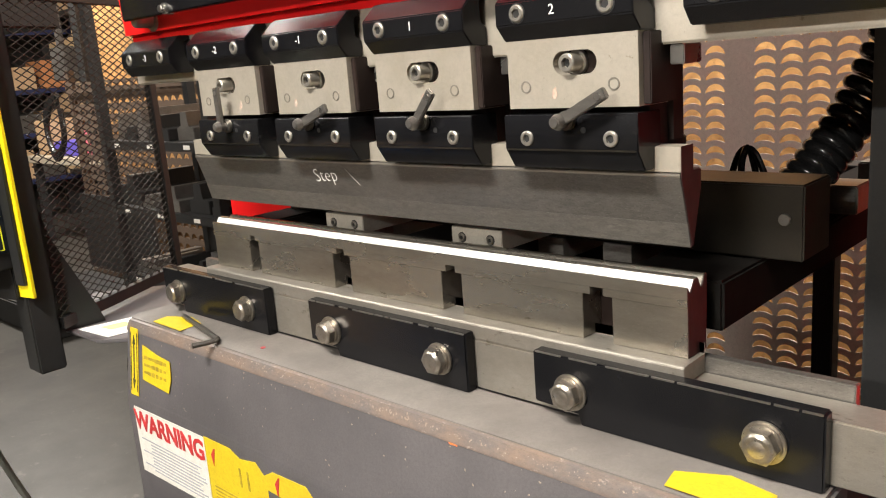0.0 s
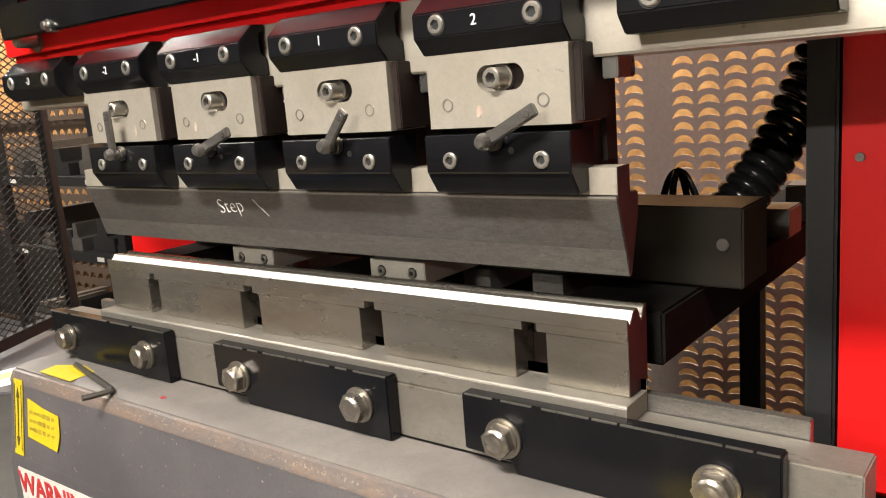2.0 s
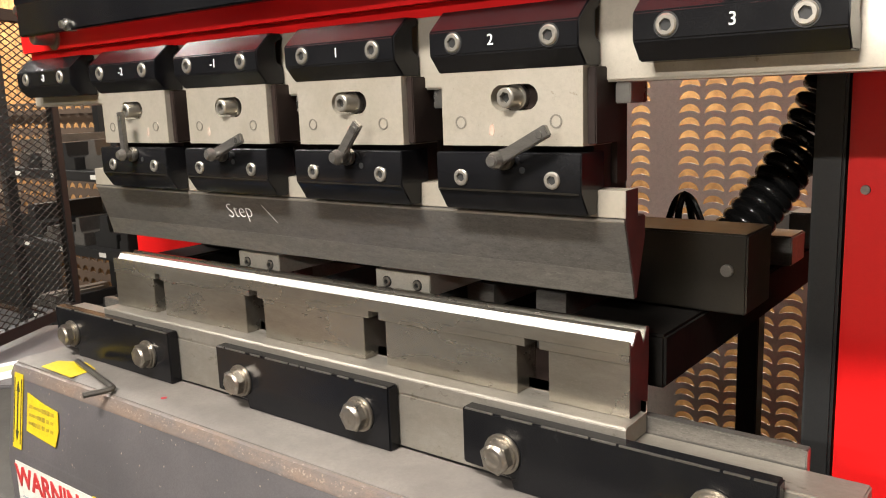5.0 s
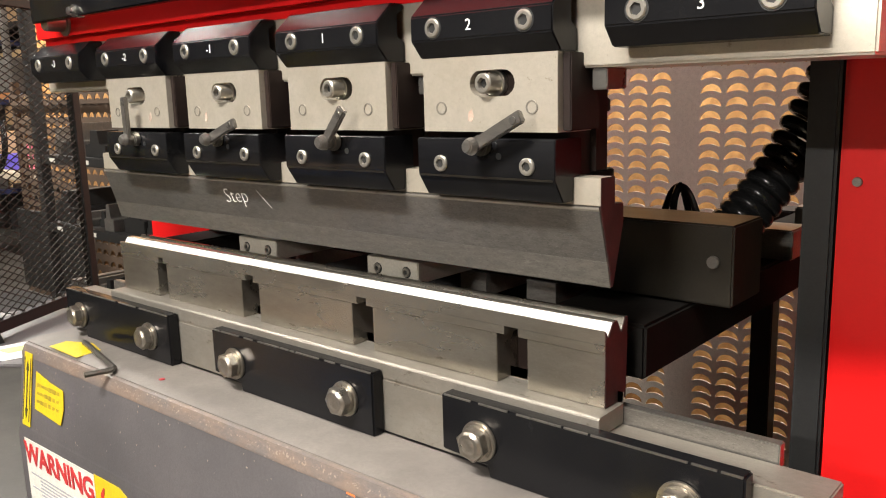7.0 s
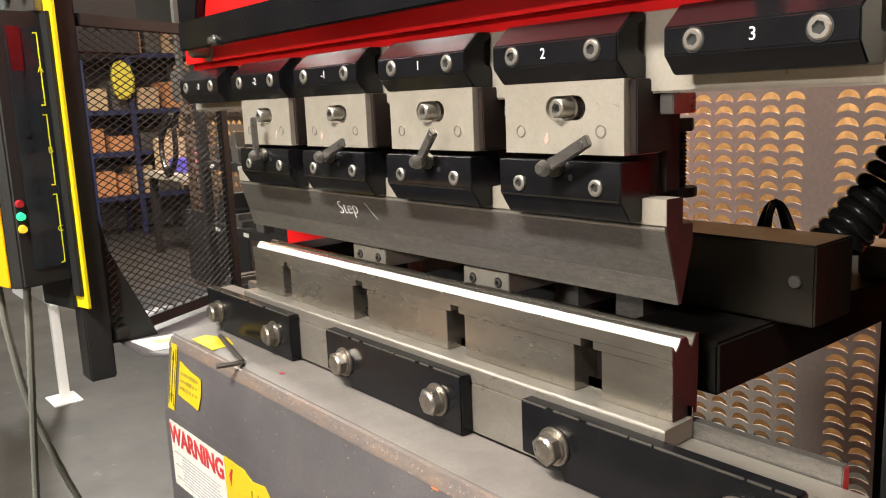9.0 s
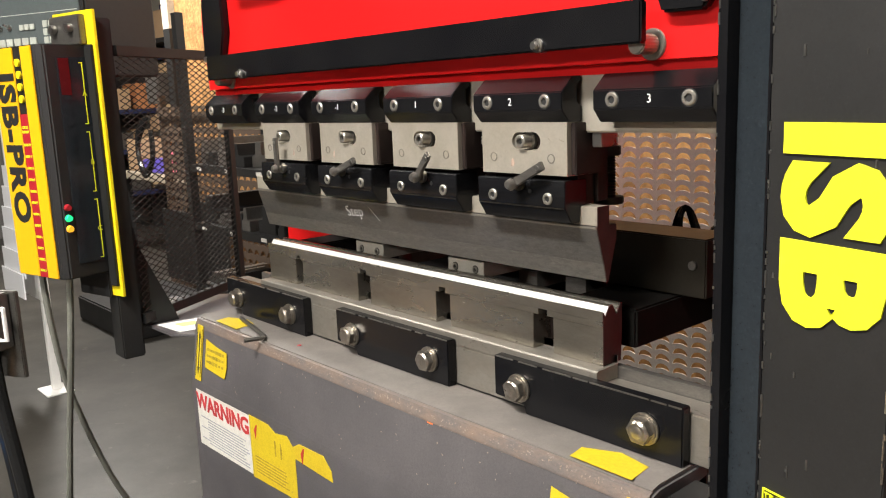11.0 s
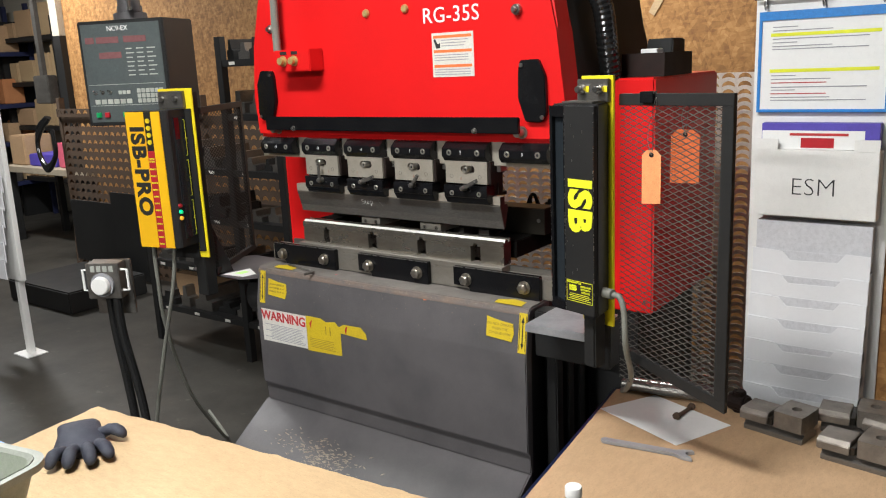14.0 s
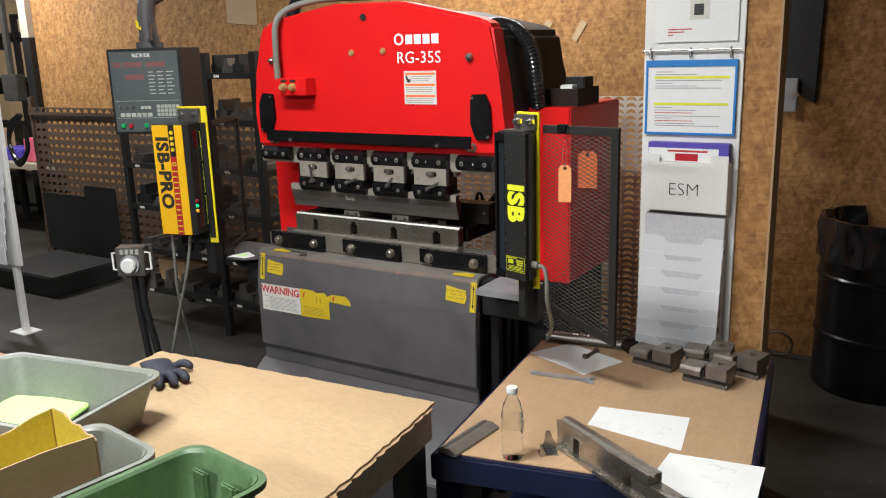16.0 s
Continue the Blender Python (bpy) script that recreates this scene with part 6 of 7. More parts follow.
box(bm, 1.026, 1.29, 0.4285, 0.4298, 1.341, 1.392)
leaf = part("leaflet", bm, PAPER, book, smooth=False)
bm = bmesh.new()
box(bm, 1.13, 1.215, 0.4275, 0.4284, 1.345, 1.372)
part("picture_red", bm, REDB, leaf, smooth=False)
bm = bmesh.new()
box(bm, 1.1, 1.25, 0.4275, 0.4284, 1.378, 1.385)
part("red_print", bm, INK_RED, leaf, smooth=False)
for x0, x1 in ((1.018, 1.075), (1.27, 1.332)):
    bm = bmesh.new()
    box(bm, x0, x1, 0.408, 0.4125, 1.3395, 1.37)
    part("pocket_lip", bm, WHITE, pocket)
bm = bmesh.new()
box(bm, 1.022, 1.326, 0.425, 0.471, 1.02, 1.135, 0.002)
part("grey_folder", bm, POCKET_GREY, panel, "grey folder in the top pocket")
for i in range(7):
    z1 = 1.055 - i * 0.066
    yy = 0.411 - i * 0.009
    bm = bmesh.new()
    prism(bm, [(1.018, z1 - 0.11), (1.328, z1 - 0.11), (1.328, z1), (1.265, z1 + 0.002), (1.245, z1 - 0.026), (1.12, z1 - 0.03), (1.1, z1 - 0.004), (1.018, z1)], yy, yy + 0.003, "y", 0.0006)
    for ex in (1.018, 1.326):
        box(bm, ex, ex + 0.0025, yy + 0.003, 0.4125, z1 - 0.1, z1 - 0.004)
    part("leaflet_pocket", bm, ACRYLIC, panel, "frosted acrylic pocket with a cut-out lip")
    # grey sheet added behind the cut-out so the lip seems to shade it
    bm = bmesh.new()
    box(bm, 1.03, 1.318, yy + 0.0045, yy + 0.0055, z1 - 0.1, z1 - 0.003 - 0.006 * (i % 3 == 1))
    part("leaflet", bm, POCKET_GREY, panel, "grey sheet that gives the shade behind the pocket's lip", smooth=False)
bm = bmesh.new()
box(bm, 1.02, 1.326, 0.4135, 0.471, 0.52, 1.0)
part("pocket_body", bm, ACRYLIC, panel)
bm = bmesh.new()
box(bm, 1.155, 1.285, 2.09, 2.1485, 1.40, 1.575, 0.004)
sw = solo("switch_box", bm, GALV, "grey metal switch box on the board wall", "switch box")
bm = bmesh.new()
box(bm, 1.257, 1.295, 2.086, 2.0895, 1.48, 1.498, 0.001)
part("latch", bm, STEEL, sw)

# ---- waste drum ----
can = thing("waste_drum", "black steel drum lined with a black plastic bag", "waste bin", (1.78, 2.0 - 0.06, 0))
prof = [(0.29, 0.0), (0.3, 0.01), (0.3, 0.28), (0.308, 0.29), (0.308, 0.305), (0.3, 0.315), (0.3, 0.58), (0.308, 0.59), (0.308, 0.605), (0.3, 0.615), (0.3, 0.86)]


def lathe(bm, profile, cx, cy, seg=36, wobble=None):
    rings = []
    for k, (r, z) in enumerate(profile):
        rings.append([bm.verts.new((cx + (r + (wobble(k, i) if wobble else 0)) * math.cos(2 * math.pi * i / seg), cy + (r + (wobble(k, i) if wobble else 0)) * math.sin(2 * math.pi * i / seg), z)) for i in range(seg)])
    for a, b in zip(rings, rings[1:]):
        for i in range(seg):
            bm.faces.new((a[i], a[(i + 1) % seg], b[(i + 1) % seg], b[i]))
    return rings


bm = bmesh.new()
rings = lathe(bm, prof, 1.78, 1.94)
bm.faces.new(rings[0][::-1])
part("drum", bm, BLACK, can)
bm = bmesh.new()
lathe(bm, [(0.304, 0.68), (0.312, 0.70), (0.31, 0.76), (0.315, 0.84), (0.31, 0.9), (0.29, 0.9), (0.275, 0.84), (0.27, 0.72), (0.0, 0.7)], 1.78, 1.94, 72, lambda k, i: (0.006 * math.sin(i * 1.7 + 1.3 * k) + 0.008 * math.sin(i * 0.9 - k * 0.9) + 0.005 * math.sin(i * 2.6 + 2 * k)) if k < 8 else 0)
part("bag", bm, BAG, can, "crumpled black bag liner")
bm = bmesh.new()
ring = [(1.28 + 0.075 * math.cos(a), 2.1 - 0.02 * math.sin(a), 0.085 + 0.075 * math.sin(a)) for a in (2 * math.pi * i / 20 for i in range(21))]
tube(bm, ring, 0.006, 8, 1)
solo("steel_hoop", bm, TOOL, "thin steel hoop leaning on the wall", "hoop")

# ---- right-hand cart with its papers and tools ----
TZ = 0.66
LB, RB, RF, LF = Vector((0.719, 0.117, 0)), Vector((1.544, 0.30, 0)), Vector((1.675, -0.70, 0)), Vector((0.846, -0.877, 0))
CU, CV = (RB - LB).normalized(), (LF - LB).normalized()
mid = (LB + RF) / 2


def quad(s, grow=0.0):
    return [((mid + (p - mid) * s).x, (mid + (p - mid) * s).y) for p in (LF, RF, RB, LB)]


cart = thing("work_cart", "dark blue steel cart topped with brown cardboard", "cart", (mid.x, mid.y, 0))
bm = bmesh.new()
prism(bm, quad(1.02), TZ - 0.085, TZ - 0.004, "z", 0.006)
part("top_tray", bm, NAVY, cart, "navy enamelled top")
bm = bmesh.new()
prism(bm, quad(0.985), TZ - 0.0038, TZ, "z", 0.001)
part("cardboard_cover", bm, CARD, cart, "brown cardboard sheet")
for p in (LB, RB, RF, LF):
    c = mid + (p - mid) * 0.93
    bm = bmesh.new()
    box(bm, c.x - 0.03, c.x + 0.03, c.y - 0.03, c.y + 0.03, 0.0, TZ - 0.085, 0.004)
    part("leg", bm, NAVY, cart)
bm = bmesh.new()
prism(bm, quad(0.9), 0.2, 0.25, "z", 0.004)
part("lower_shelf", bm, NAVY, cart)


def on_cart(name, pts, mat, label, category, z=TZ, t=0.0012):
    b = bmesh.new()
    prism(b, pts, z + 0.0004, z + t, "z")
    return solo(name, b, mat, label, category, smooth=False)


on_cart("paper_sheet", [(0.747, -0.042), (1.006, -0.149), (1.085, 0.032), (0.841, 0.122)], PAPER, "white paper lying on the cart with a bolt on it", "paper")
p2 = on_cart("paper_drawing", [(1.151, -0.368), (1.165, -0.507), (1.458, -0.538), (1.422, -0.317)], PAPER, "white drawing sheet lying on the cart", "paper")
p3 = on_cart("paper_drawing", [(1.434, -0.566), (1.43, -0.80), (1.70, -0.74), (1.682, -0.525)], PAPER, "white drawing sheet on the edge of the cart", "paper")
for p, cx, cy in ((p2, 1.3, -0.44), (p3, 1.56, -0.64)):
    bm = bmesh.new()
    for i in range(7):
        a = random.uniform(0, 3)
        x0, y0 = cx + random.uniform(-0.09, 0.09), cy + random.uniform(-0.06, 0.06)
        tube(bm, [(x0, y0, TZ + 0.0014), (x0 + 0.03 * math.cos(a), y0 + 0.03 * math.sin(a), TZ + 0.0014), (x0 + 0.05 * math.cos(a + 1), y0 + 0.02, TZ + 0.0014)], 0.0006, 4, 3)
    part("pencil_line", bm, INK_PALE, p, smooth=False)

# bolt on the paper
bm = bmesh.new()
cyl(bm, (0.952, 0.0, TZ + 0.008), (0.962, 0.075, TZ + 0.007), 0.0055, seg=12)
cyl(bm, (0.962, 0.075, TZ + 0.0085), (0.963, 0.084, TZ + 0.0085), 0.0105, seg=6)
cyl(bm, (0.951, -0.006, TZ + 0.0095), (0.952, 0.002, TZ + 0.0095), 0.0105, seg=12)
solo("loose_bolt", bm, RUST, "rusty bolt lying on the white paper", "bolt")

# open-end wrench
MW = pose(0.843, -0.222, TZ + 0.001, 0, 0, 8) @ Matrix.Diagonal((1, 1.35, 1.3, 1))
bm = bmesh.new()
prism(bm, [(0.0, -0.008), (0.18, -0.006), (0.2, -0.016), (0.226, -0.018), (0.22, -0.009), (0.204, -0.004), (0.204, 0.006), (0.224, 0.012), (0.216, 0.018), (0.196, 0.014), (0.18, 0.006), (0.0, 0.008), (-0.008, 0.0)], 0, 0.007, "z", 0.0015, MW)
solo("open_end_wrench", bm, GALV, "bright open-end wrench lying on the cardboard", "wrench")

# ratchet bar at the back edge
bar = thing("torque_bar", "long steel ratchet bar with a dark red grip on the cart", "ratchet", (0.9, 0.14, TZ))
bm = bmesh.new()
cyl(bm, (0.745, 0.11, TZ + 0.022), (1.06, 0.145, TZ + 0.02), 0.017, seg=16, bevel=0.003)
part("shaft", bm, TOOL, bar)
bm = bmesh.new()
cyl(bm, (1.05, 0.142, TZ + 0.026), (1.1, 0.125, TZ + 0.026), 0.026, seg=18, bevel=0.006)
cyl(bm, (1.075, 0.133, TZ + 0.0), (1.075, 0.133, TZ + 0.06), 0.018, seg=16, bevel=0.003)
part("head", bm, BROWN, bar)
bm = bmesh.new()
cyl(bm, (0.76, 0.155, TZ + 0.018), (0.9, 0.175, TZ + 0.018), 0.011, seg=14)
part("second_bar", bm, STEEL, bar)
bm = bmesh.new()
cyl(bm, (0.9, 0.175, TZ + 0.018), (1.0, 0.19, TZ + 0.018), 0.017, seg=14, bevel=0.004)
part("grip", bm, MAROON, bar, "dark red grip")

# spare punch holders
SPARE = material("dull_oiled_tool_steel", (0.2, 0.175, 0.148), 0.42, 0.45, (0.12, 0.104, 0.087), (0.32, 0.28, 0.23), 26, 220, 0.8, 0.06, 0.64, fine_mix=0.25)
for x, y, rz, back in ((1.2, 0.06, -12, 0), (1.40, -0.01, -8, 0), (1.36, 0.16, 4, 1), (1.475, 0.13, -14, 1)):
    M = pose(x, y, TZ, 0, 0, rz)
    h = thing("spare_holder", "spare dark steel punch holder lying on the cart", "tool holder", (x, y, TZ), "spare holders")
    bm = bmesh.new()
    prism(bm, [(-0.04, 0.0), (0.04, 0.0), (0.04, 0.014), (0.026, 0.022), (0.034, 0.0305), (-0.034, 0.0305), (-0.024, 0.02), (-0.04, 0.012)], -0.078, 0.075, "x", 0.0012, M)
    part("base_block", bm, TOOL, h)
    bm = bmesh.new()
    prism(bm, [(-0.05, 0.031), (0.05, 0.031), (0.05, 0.046), (0.036, 0.05), (0.03, 0.06), (-0.04, 0.06), (-0.05, 0.05)], -0.085, -0.012, "x", 0.0015, M)
    part("clamp_block", bm, SPARE, h)
    bm = bmesh.new()
    box(bm, -0.0118, -0.001, -0.042, 0.038, 0.031, 0.05, 0.001, M)
    part("key_strip", bm, OILY, h)
    # the tall block is a frame of four walls round its screw hole
    circle = [2 * math.pi * (i + 0.5) / 24 for i in range(24)]
    edge_ = []
    for a in circle:
        q = max(abs(math.cos(a)) / 0.038, abs(math.sin(a)) / 0.046)
        edge_.append((0.04 + math.cos(a) / q, math.sin(a) / q))
    bm = bmesh.new()
    ringed(bm, edge_, [(0.042 + 0.0125 * math.cos(a), 0.0125 * math.sin(a)) for a in circle], 0.031, 0.074, "z", M)
    pb = part("tall_block", bm, SPARE, h, "dull block with a screw hole")
    bm = bmesh.new()
    cyl(bm, M @ Vector((0.042, 0, 0.033)), M @ Vector((0.042, 0, 0.064)), 0.0118, seg=18, bevel=0.001)
    part("screw", bm, INK, pb)

# spare die, strip and clip
MD = pose(1.153, -0.665, TZ, 0, 0, -29.8)
sd_ = thing("spare_die", "bright slotted die lying on the cart", "die", (1.2, -0.65, TZ))
bm = bmesh.new()
box(bm, 0, 0.46, -0.03, 0.028, 0.0, 0.012, 0.001, MD)
part("die_base", bm, BRUSHED, sd_)
for a, b in ((0.0, 0.075), (0.1, 0.285), (0.315, 0.46)):
    bm = bmesh.new()
    box(bm, a, b, -0.02, 0.02, 0.0122, 0.062, 0.001, MD)
    part("die_block", bm, BRUSHED, sd_)
bm = bmesh.new()
prism(bm, [(-0.022, 0.0622), (-0.022, 0.088), (-0.014, 0.088), (-0.006, 0.078), (0.002, 0.088), (0.022, 0.088), (0.022, 0.0622)], 0.0, 0.38, "x", 0.0006, MD)
part("die_head", bm, BRUSHED, sd_)
bm = bmesh.new()
prism(bm, [(-0.012, 0.03), (0.012, 0.03), (0.006, 0.05)], 0.4603, 0.461, "x", 0, MD)
part("red_mark", bm, INK_RED, sd_, smooth=False)
bm = bmesh.new()
MS = pose(0.901, -0.776, TZ, 0, 0, 84)
prism(bm, [(-0.03, 0.0), (0.035, 0.0), (0.035, 0.012), (0.018, 0.02), (0.012, 0.014), (-0.005, 0.02), (-0.03, 0.008)], -0.1, 0.12, "x", 0.001, MS)
solo("spare_strip", bm, DULL, "dark grooved steel strip lying on the cart", "steel strip")
MC = pose(1.123, -0.715, TZ, 0, 0, 35)
bm = bmesh.new()
prism(bm, [(-0.02, 0.0), (0.03, 0.0), (0.036, 0.012), (0.02, 0.035), (0.012, 0.06), (0.0, 0.06), (-0.004, 0.03)], 0.0, 0.002, "y", 0.0004, MC)
box(bm, -0.025, 0.03, -0.035, 0.0, 0.0, 0.002, 0, MC)
prism(bm, [(-0.025, 0.0), (-0.005, 0.0), (-0.022, 0.045)], -0.037, -0.035, "y", 0, MC)
solo("bent_clip", bm, STEEL, "small bent steel clip standing on the cart", "bracket")

# water bottle
bottle = thing("water_bottle", "clear plastic water bottle with a white cap", "bottle", (1.06, -0.80, TZ))
bm = bmesh.new()
prof = [(0.0, 0.001), (0.022, 0.001), (0.029, 0.006), (0.0305, 0.02), (0.0285, 0.03), (0.0305, 0.04), (0.0285, 0.052), (0.0305, 0.062), (0.0285, 0.075), (0.031, 0.085), (0.031, 0.125), (0.03, 0.14), (0.024, 0.165), (0.0135, 0.188), (0.012, 0.2)]
lathe(bm, [(r, TZ + z) for r, z in prof], 1.06, -0.80, 28)
bmesh.ops.remove_doubles(bm, verts=bm.verts, dist=0.0003)
part("bottle_body", bm, CLEAR, bottle, "clear ribbed plastic")
bm = bmesh.new()
rings = lathe(bm, [(0.015, TZ + 0.195), (0.0155, TZ + 0.197), (0.0155, TZ + 0.212), (0.0145, TZ + 0.214)], 1.06, -0.80, 28)
bm.faces.new(rings[-1])
bm.faces.new(rings[0][::-1])
part("cap", bm, WHITE, bottle, "white screw cap")
bm = bmesh.new()
lathe(bm, [(0.0315, TZ + 0.095), (0.0315, TZ + 0.128)], 1.06, -0.80, 28)
part("label_band", bm, FILM, bottle, "clear printed label")

# ---- left-hand table with tubs ----
LZ = 0.835
ltab = thing("packing_table", "timber packing table topped with pale cardboard", "table", (0.45, -1.45, 0))
LP = [(-0.142, -0.998), (0.879, -0.912), (0.99, -1.95), (-0.03, -2.04)]


def torn(corners, step, rough, seed):
    """The outline of a sheet whose edges wander."""
    r = random.Random(seed)
    out = []
    for k in range(len(corners)):
        a, b = Vector(corners[k]), Vector(corners[(k + 1) % len(corners)])
        n = max(2, int((b - a).length / step))
        nrm = Vector((-(b - a).y, (b - a).x)).normalized()
        for i in range(n):
            out.append(tuple(a.lerp(b, (i + (0.3 * r.random() if i else 0)) / n) + nrm * (r.gauss(0, rough) if i else 0)))
    return out


bm = bmesh.new()
prism(bm, torn(LP, 0.02, 0.0022, 5), LZ - 0.006, LZ, "z")
part("cardboard_cover", bm, CARD_PALE, ltab, "pale brown cardboard sheet")
c = Vector((sum(p[0] for p in LP) / 4, sum(p[1] for p in LP) / 4))
# a torn strip of a second cardboard layer along the open edge
bm = bmesh.new()
A, B_ = Vector(LP[1]), Vector(LP[2])
inward = (c - A.lerp(B_, 0.5)).normalized() * 0.05
prism(bm, torn([tuple(A.lerp(B_, 0.03) - inward * 0.16), tuple(B_ - inward * 0.12), tuple(B_ + inward), tuple(A.lerp(B_, 0.03) + inward)], 0.014, 0.0035, 9), LZ - 0.0115, LZ - 0.0066, "z")
part("torn_strip", bm, CARD, ltab, "torn lower cardboard layer", smooth=False)
for k in range(4):
    a, b = Vector(LP[k]), Vector(LP[(k + 1) % 4])
    a, b = c + (a - c) * 0.985, c + (b - c) * 0.985
    n_ = Vector((-(b - a).y, (b - a).x)).normalized() * 0.03
    if (c - a).dot(n_) < 0:
        n_ = -n_
    bm = bmesh.new()
    prism(bm, [tuple(a), tuple(b), tuple(b + n_), tuple(a + n_)], LZ - 0.11, LZ - 0.0065, "z", 0.003)
    part("side_rail", bm, WOOD, ltab, "rough timber rail")
    leg = c + (a - c) * 0.9
    bm = bmesh.new()
    box(bm, leg.x - 0.035, leg.x + 0.035, leg.y - 0.035, leg.y + 0.035, 0, LZ - 0.1, 0.003)
    part("leg", bm, MATT, ltab)
for k in range(7):
    s0, s1 = k / 7 + 0.006, (k + 1) / 7 - 0.006
    A, B_, C_, D_ = [c + (Vector(p) - c) * 0.95 for p in LP]
    pts = [A.lerp(B_, s0), A.lerp(B_, s1), D_.lerp(C_, s1), D_.lerp(C_, s0)]
    bm = bmesh.new()
    prism(bm, [tuple(p) for p in pts], LZ - 0.026, LZ - 0.0065, "z")
    part("deck_board", bm, WOOD, ltab, smooth=False)


def rounded(w, d, r, k=5):
    out = []
    for cx, cy, a0 in ((w / 2 - r, d / 2 - r, 0), (-w / 2 + r, d / 2 - r, 90), (-w / 2 + r, -d / 2 + r, 180), (w / 2 - r, -d / 2 + r, 270)):
        for i in range(k + 1):
            a = radians(a0 + 90 * i / k)
            out.append((cx + r * math.cos(a), cy + r * math.sin(a)))
    return out


def tub(x, y, rz, w, d, h, mat, label, ribs=0):
    m = pose(x, y, LZ, 0, 0, rz)
    t = thing("tub", label, "tub", (x, y, LZ), "tubs on the table")
    b = bmesh.new()
    rim = bmesh.new()
    lo, hi = rounded(w + 0.028, d + 0.028, 0.052), rounded(w + 0.001, d + 0.001, 0.045)
    ringed(rim, lo, hi, h - 0.014, h - 0.001, "z", m)
    part("rim", rim, mat, t, "moulded rim")
    loops = [(0.86, 0.0005, 0), (1.0, h - 0.0145, -0.0005), (1.0, h, -0.0005), (0.99, h - 0.006, -0.005), (0.85, 0.006, -0.004)]
    rings = []
    for s, z, grow in loops:
        rings.append([b.verts.new(m @ Vector((px, py, z))) for px, py in rounded(w * s + 2 * grow, d * s + 2 * grow, 0.045)])
    for q, p in zip(rings, rings[1:]):
        for i in range(len(q)):
            j = (i + 1) % len(q)
            b.faces.new((q[i], q[j], p[j], p[i]))
    b.faces.new(rings[0][::-1])
    b.faces.new(rings[-1])
    part("tub_body", b, mat, t)
    for k in range(ribs):
        b = bmesh.new()
        px = -0.05 + k * 0.1
        prism(b, [(px - 0.028, d / 2 * 0.86 - 0.006), (px + 0.028, d / 2 * 0.86 - 0.006), (px + 0.022, d / 2 * 0.78), (px - 0.022, d / 2 * 0.78)], 0.007, h - 0.02, "z", 0.004, m)
        part("moulded_rib", b, mat, t)
    return t, m


tub(0.075, -1.575, 11, 0.52, 0.36, 0.135, BIN_GREY, "grey plastic tub with lime paper in it")
tub(0.785, -1.815, -8, 0.245, 0.43, 0.13, BIN_GREEN, "scuffed green plastic tub", 2)
tub(0.49, -1.83, -8, 0.245, 0.40, 0.125, BIN_GREY, "grey-green plastic tub holding a carton")
for x, y, rz, w, d in ((-0.03, -1.52, 20, 0.26, 0.17), (0.77, -1.84, -5, 0.12, 0.2)):
    bm = bmesh.new()
    box(bm, -w / 2, w / 2, -d / 2, d / 2, 0.0, 0.014 if w > 0.2 else 0.012, 0.004, pose(x, y, LZ + 0.0105, 2, 0, rz))
    solo("lime_paper", bm, LIME, "sheaf of lime green paper in a tub", "paper")
MB = pose(0.49, -1.865, LZ + 0.0068, 0, 0, -10)
cart_ = thing("open_carton", "open carton with a yellow inside and torn edges", "carton", (0.49, -1.865, LZ))
for nm, pts, a, b, ax_ in (("front_wall", [(-0.095, 0), (0.095, 0), (0.1, 0.19), (0.085, 0.186), (0.07, 0.192), (0.05, 0.181), (0.035, 0.184), (0.02, 0.172), (0.0, 0.176), (-0.02, 0.162), (-0.04, 0.166), (-0.065, 0.15), (-0.1, 0.155)], -0.125, -0.121, "y"), ("rear_wall", [(-0.095, 0), (0.095, 0), (0.1, 0.19), (0.08, 0.196), (0.06, 0.191), (0.03, 0.203), (0.0, 0.197), (-0.04, 0.21), (-0.1, 0.205)], 0.121, 0.125, "y"), ("side_wall", [(-0.12, 0), (0.12, 0), (0.12, 0.2), (0.03, 0.205), (-0.12, 0.2)], 0.096, 0.1, "x"), ("side_wall", [(-0.12, 0), (0.12, 0), (0.12, 0.205), (0.08, 0.2), (0.03, 0.185), (-0.03, 0.18), (-0.07, 0.16), (-0.12, 0.155)], -0.1, -0.096, "x")):
    bm = bmesh.new()
    prism(bm, pts, a, b, ax_, 0, MB)
    part(nm, bm, CARD, cart_, smooth=False)
    bm = bmesh.new()
    s = -1 if a > 0 else 1
    inner_a = (b + 0.0003, b + 0.001) if a < 0 else (a - 0.001, a - 0.0003)
    prism(bm, [(p * 0.97, q * 0.995) for p, q in pts], *inner_a, ax_, 0, MB)
    part("yellow_lining", bm, LEMON, cart_, smooth=False)
bm = bmesh.new()
box(bm, -0.095, 0.095, -0.12, 0.12, 0.0, 0.004, 0, MB)
part("carton_floor", bm, LEMON, cart_, smooth=False)

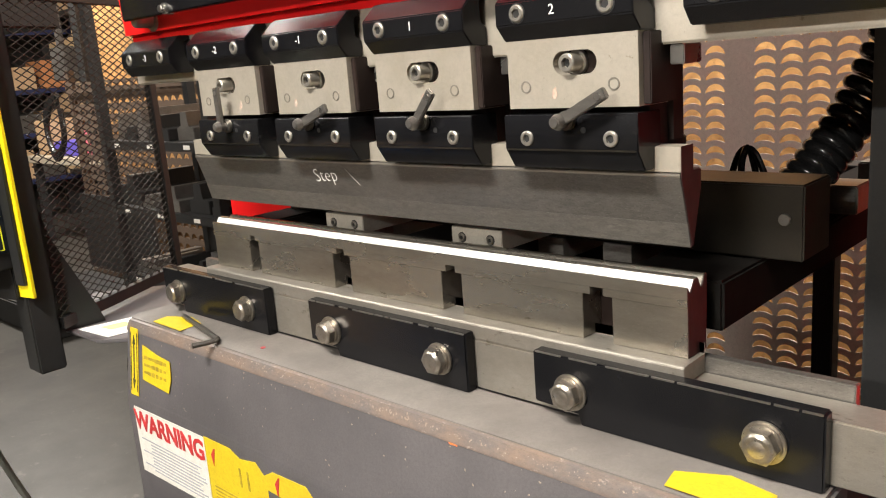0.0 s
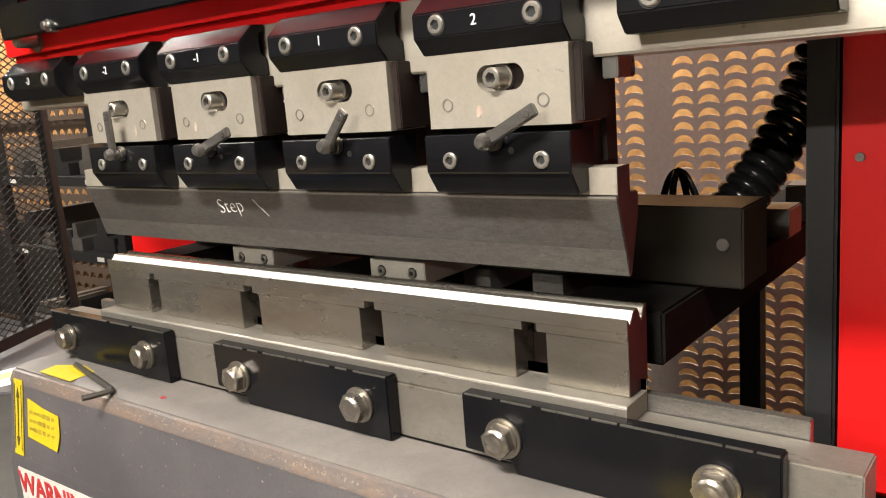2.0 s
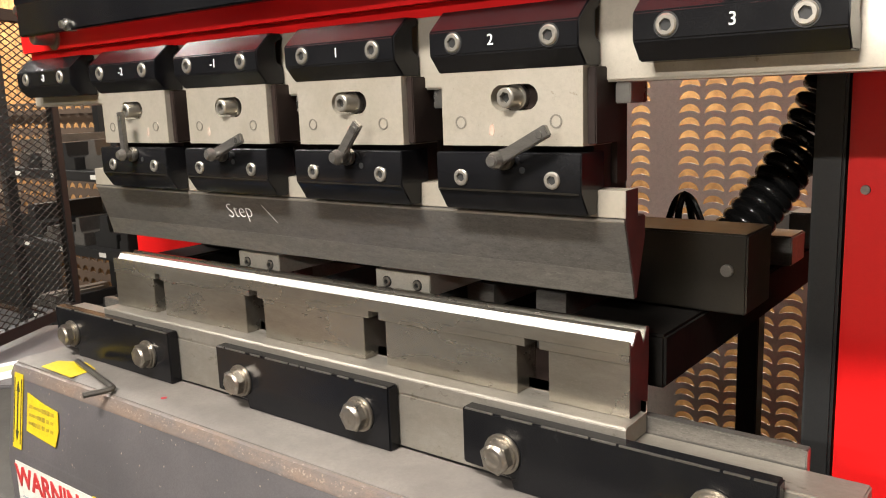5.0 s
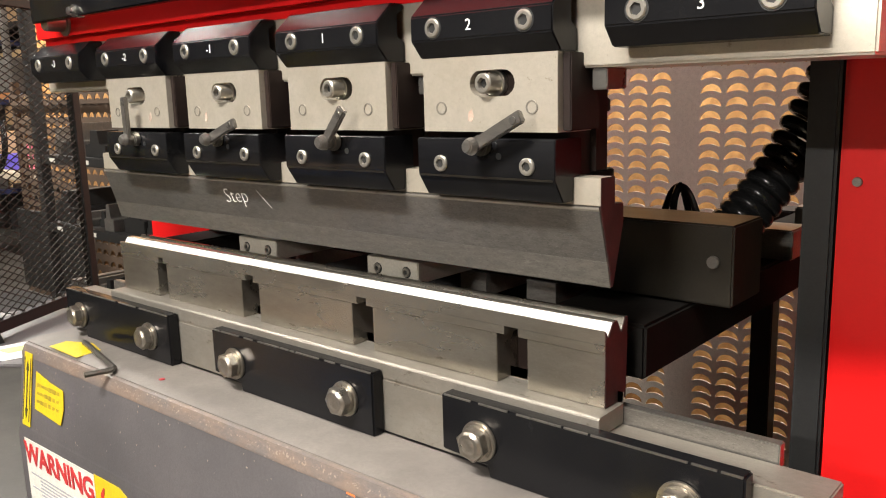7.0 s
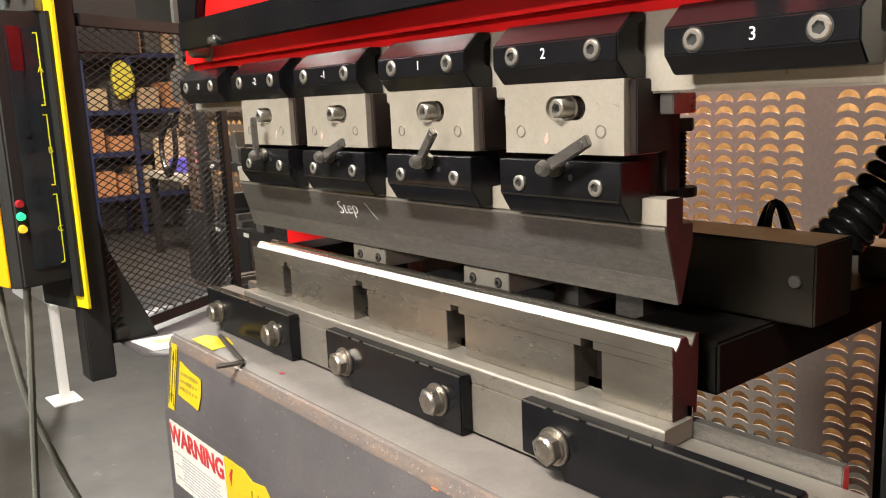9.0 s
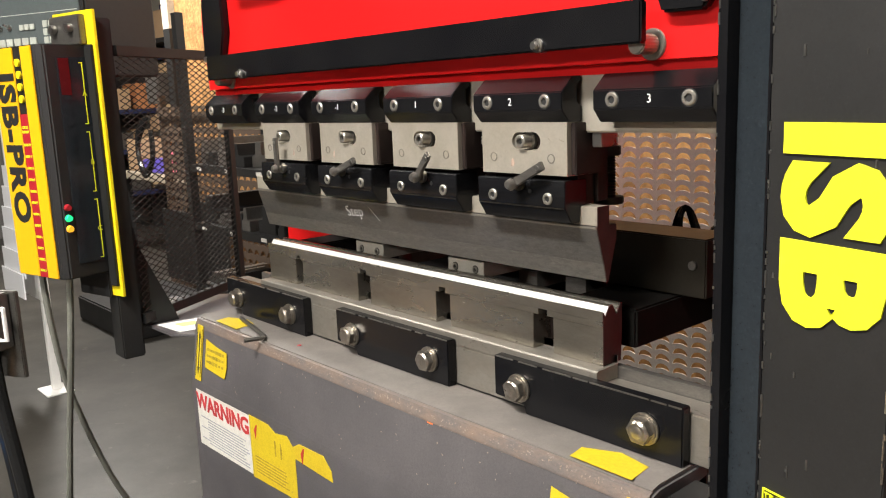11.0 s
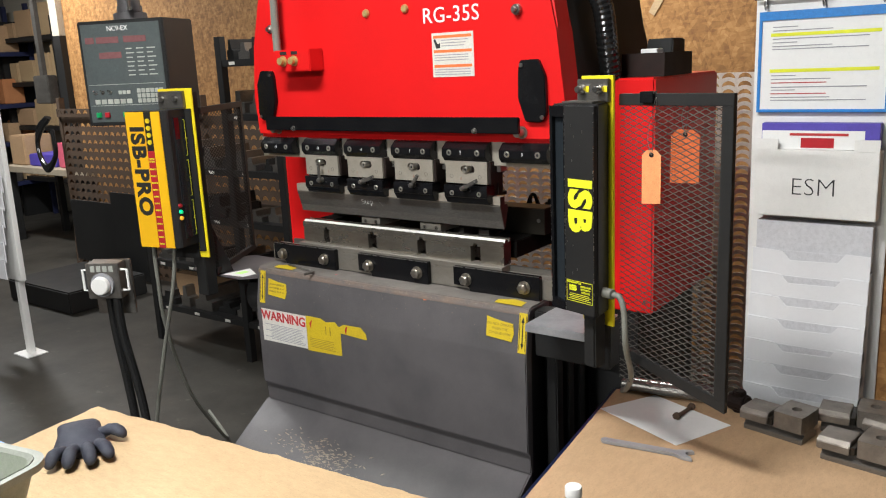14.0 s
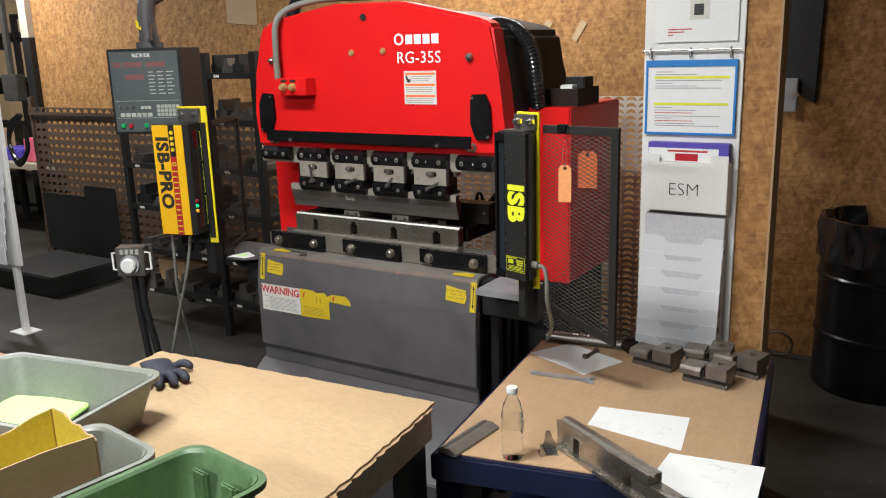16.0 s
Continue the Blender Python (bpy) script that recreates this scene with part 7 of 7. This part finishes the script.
# work glove
glove = thing("work_glove", "dark blue knitted work glove with rubber fingers lying on the table", "glove", (0.06, -1.17, LZ))
MG = pose(0.0, -1.13, LZ, 0, 0, -28)
bm = bmesh.new()
loops = []
for i, (x, w, h) in enumerate(((-0.07, 0.04, 0.022), (-0.04, 0.045, 0.032), (0.0, 0.046, 0.036), (0.05, 0.052, 0.034), (0.085, 0.052, 0.026), (0.1, 0.046, 0.018))):
    loops.append([bm.verts.new(MG @ Vector((x, w * math.cos(a) * (1 + 0.08 * math.sin(3 * a + i)), max(0.001, h * 0.5 + h * 0.5 * math.sin(a) * (1 + 0.15 * math.cos(2 * a + i)))))) for a in (2 * math.pi * k / 20 for k in range(20))])
for a, b in zip(loops, loops[1:]):
    for k in range(20):
        bm.faces.new((a[k], a[(k + 1) % 20], b[(k + 1) % 20], b[k]))
bm.faces.new(loops[0][::-1])
bm.faces.new(loops[-1])
part("palm", bm, GLOVE, glove)
for y0, ang, ln in ((0.038, 14, 0.075), (0.014, 2, 0.085), (-0.012, -12, 0.08), (-0.036, -26, 0.065), (0.05, 48, 0.06)):
    bm = bmesh.new()
    x0 = 0.085 if abs(ang) < 40 else 0.02
    dx, dy = math.cos(radians(ang)), math.sin(radians(ang))
    rings = []
    for step, rad in ((-0.15, 0.013), (0, 0.0148), (0.25, 0.0145), (0.4, 0.0128), (0.55, 0.0142), (0.8, 0.0135), (0.92, 0.0105), (0.98, 0.006), (1.0, 0.0015)):
        mid_ = Vector((x0 + dx * ln * step, y0 + dy * ln * step, 0.0152 + 0.012 * math.sin(math.pi * max(0, step))))
        rings.append([bm.verts.new(MG @ (mid_ + rad * (math.cos(a) * Vector((-dy, dx, 0)) + 0.95 * math.sin(a) * Vector((0, 0, 1))))) for a in (2 * math.pi * k / 14 for k in range(14))])
    for p, q in zip(rings, rings[1:]):
        for k in range(14):
            bm.faces.new((p[k], p[(k + 1) % 14], q[(k + 1) % 14], q[k]))
    bm.faces.new(rings[0][::-1])
    bm.faces.new(rings[-1])
    part("finger", bm, GLOVE, glove, "rubber coated finger")

# carton on a stool at the left edge
st = thing("side_stool", "low stool with a carton on it", "stool", (-1.3, -1.0, 0))
bm = bmesh.new()
box(bm, -1.55, -1.12, -1.2, -0.8, 0.36, 0.4, 0.004)
part("seat", bm, BLUE, st)
for xx in (-1.52, -1.18):
    for yy in (-1.17, -0.86):
        bm = bmesh.new()
        box(bm, xx, xx + 0.03, yy, yy + 0.03, 0, 0.36)
        part("leg", bm, BLUE, st)
bm = bmesh.new()
box(bm, -1.5, -1.15, -1.15, -0.85, 0.4005, 0.56, 0.004)
solo("carton", bm, CARD, "brown carton standing on the stool", "carton")
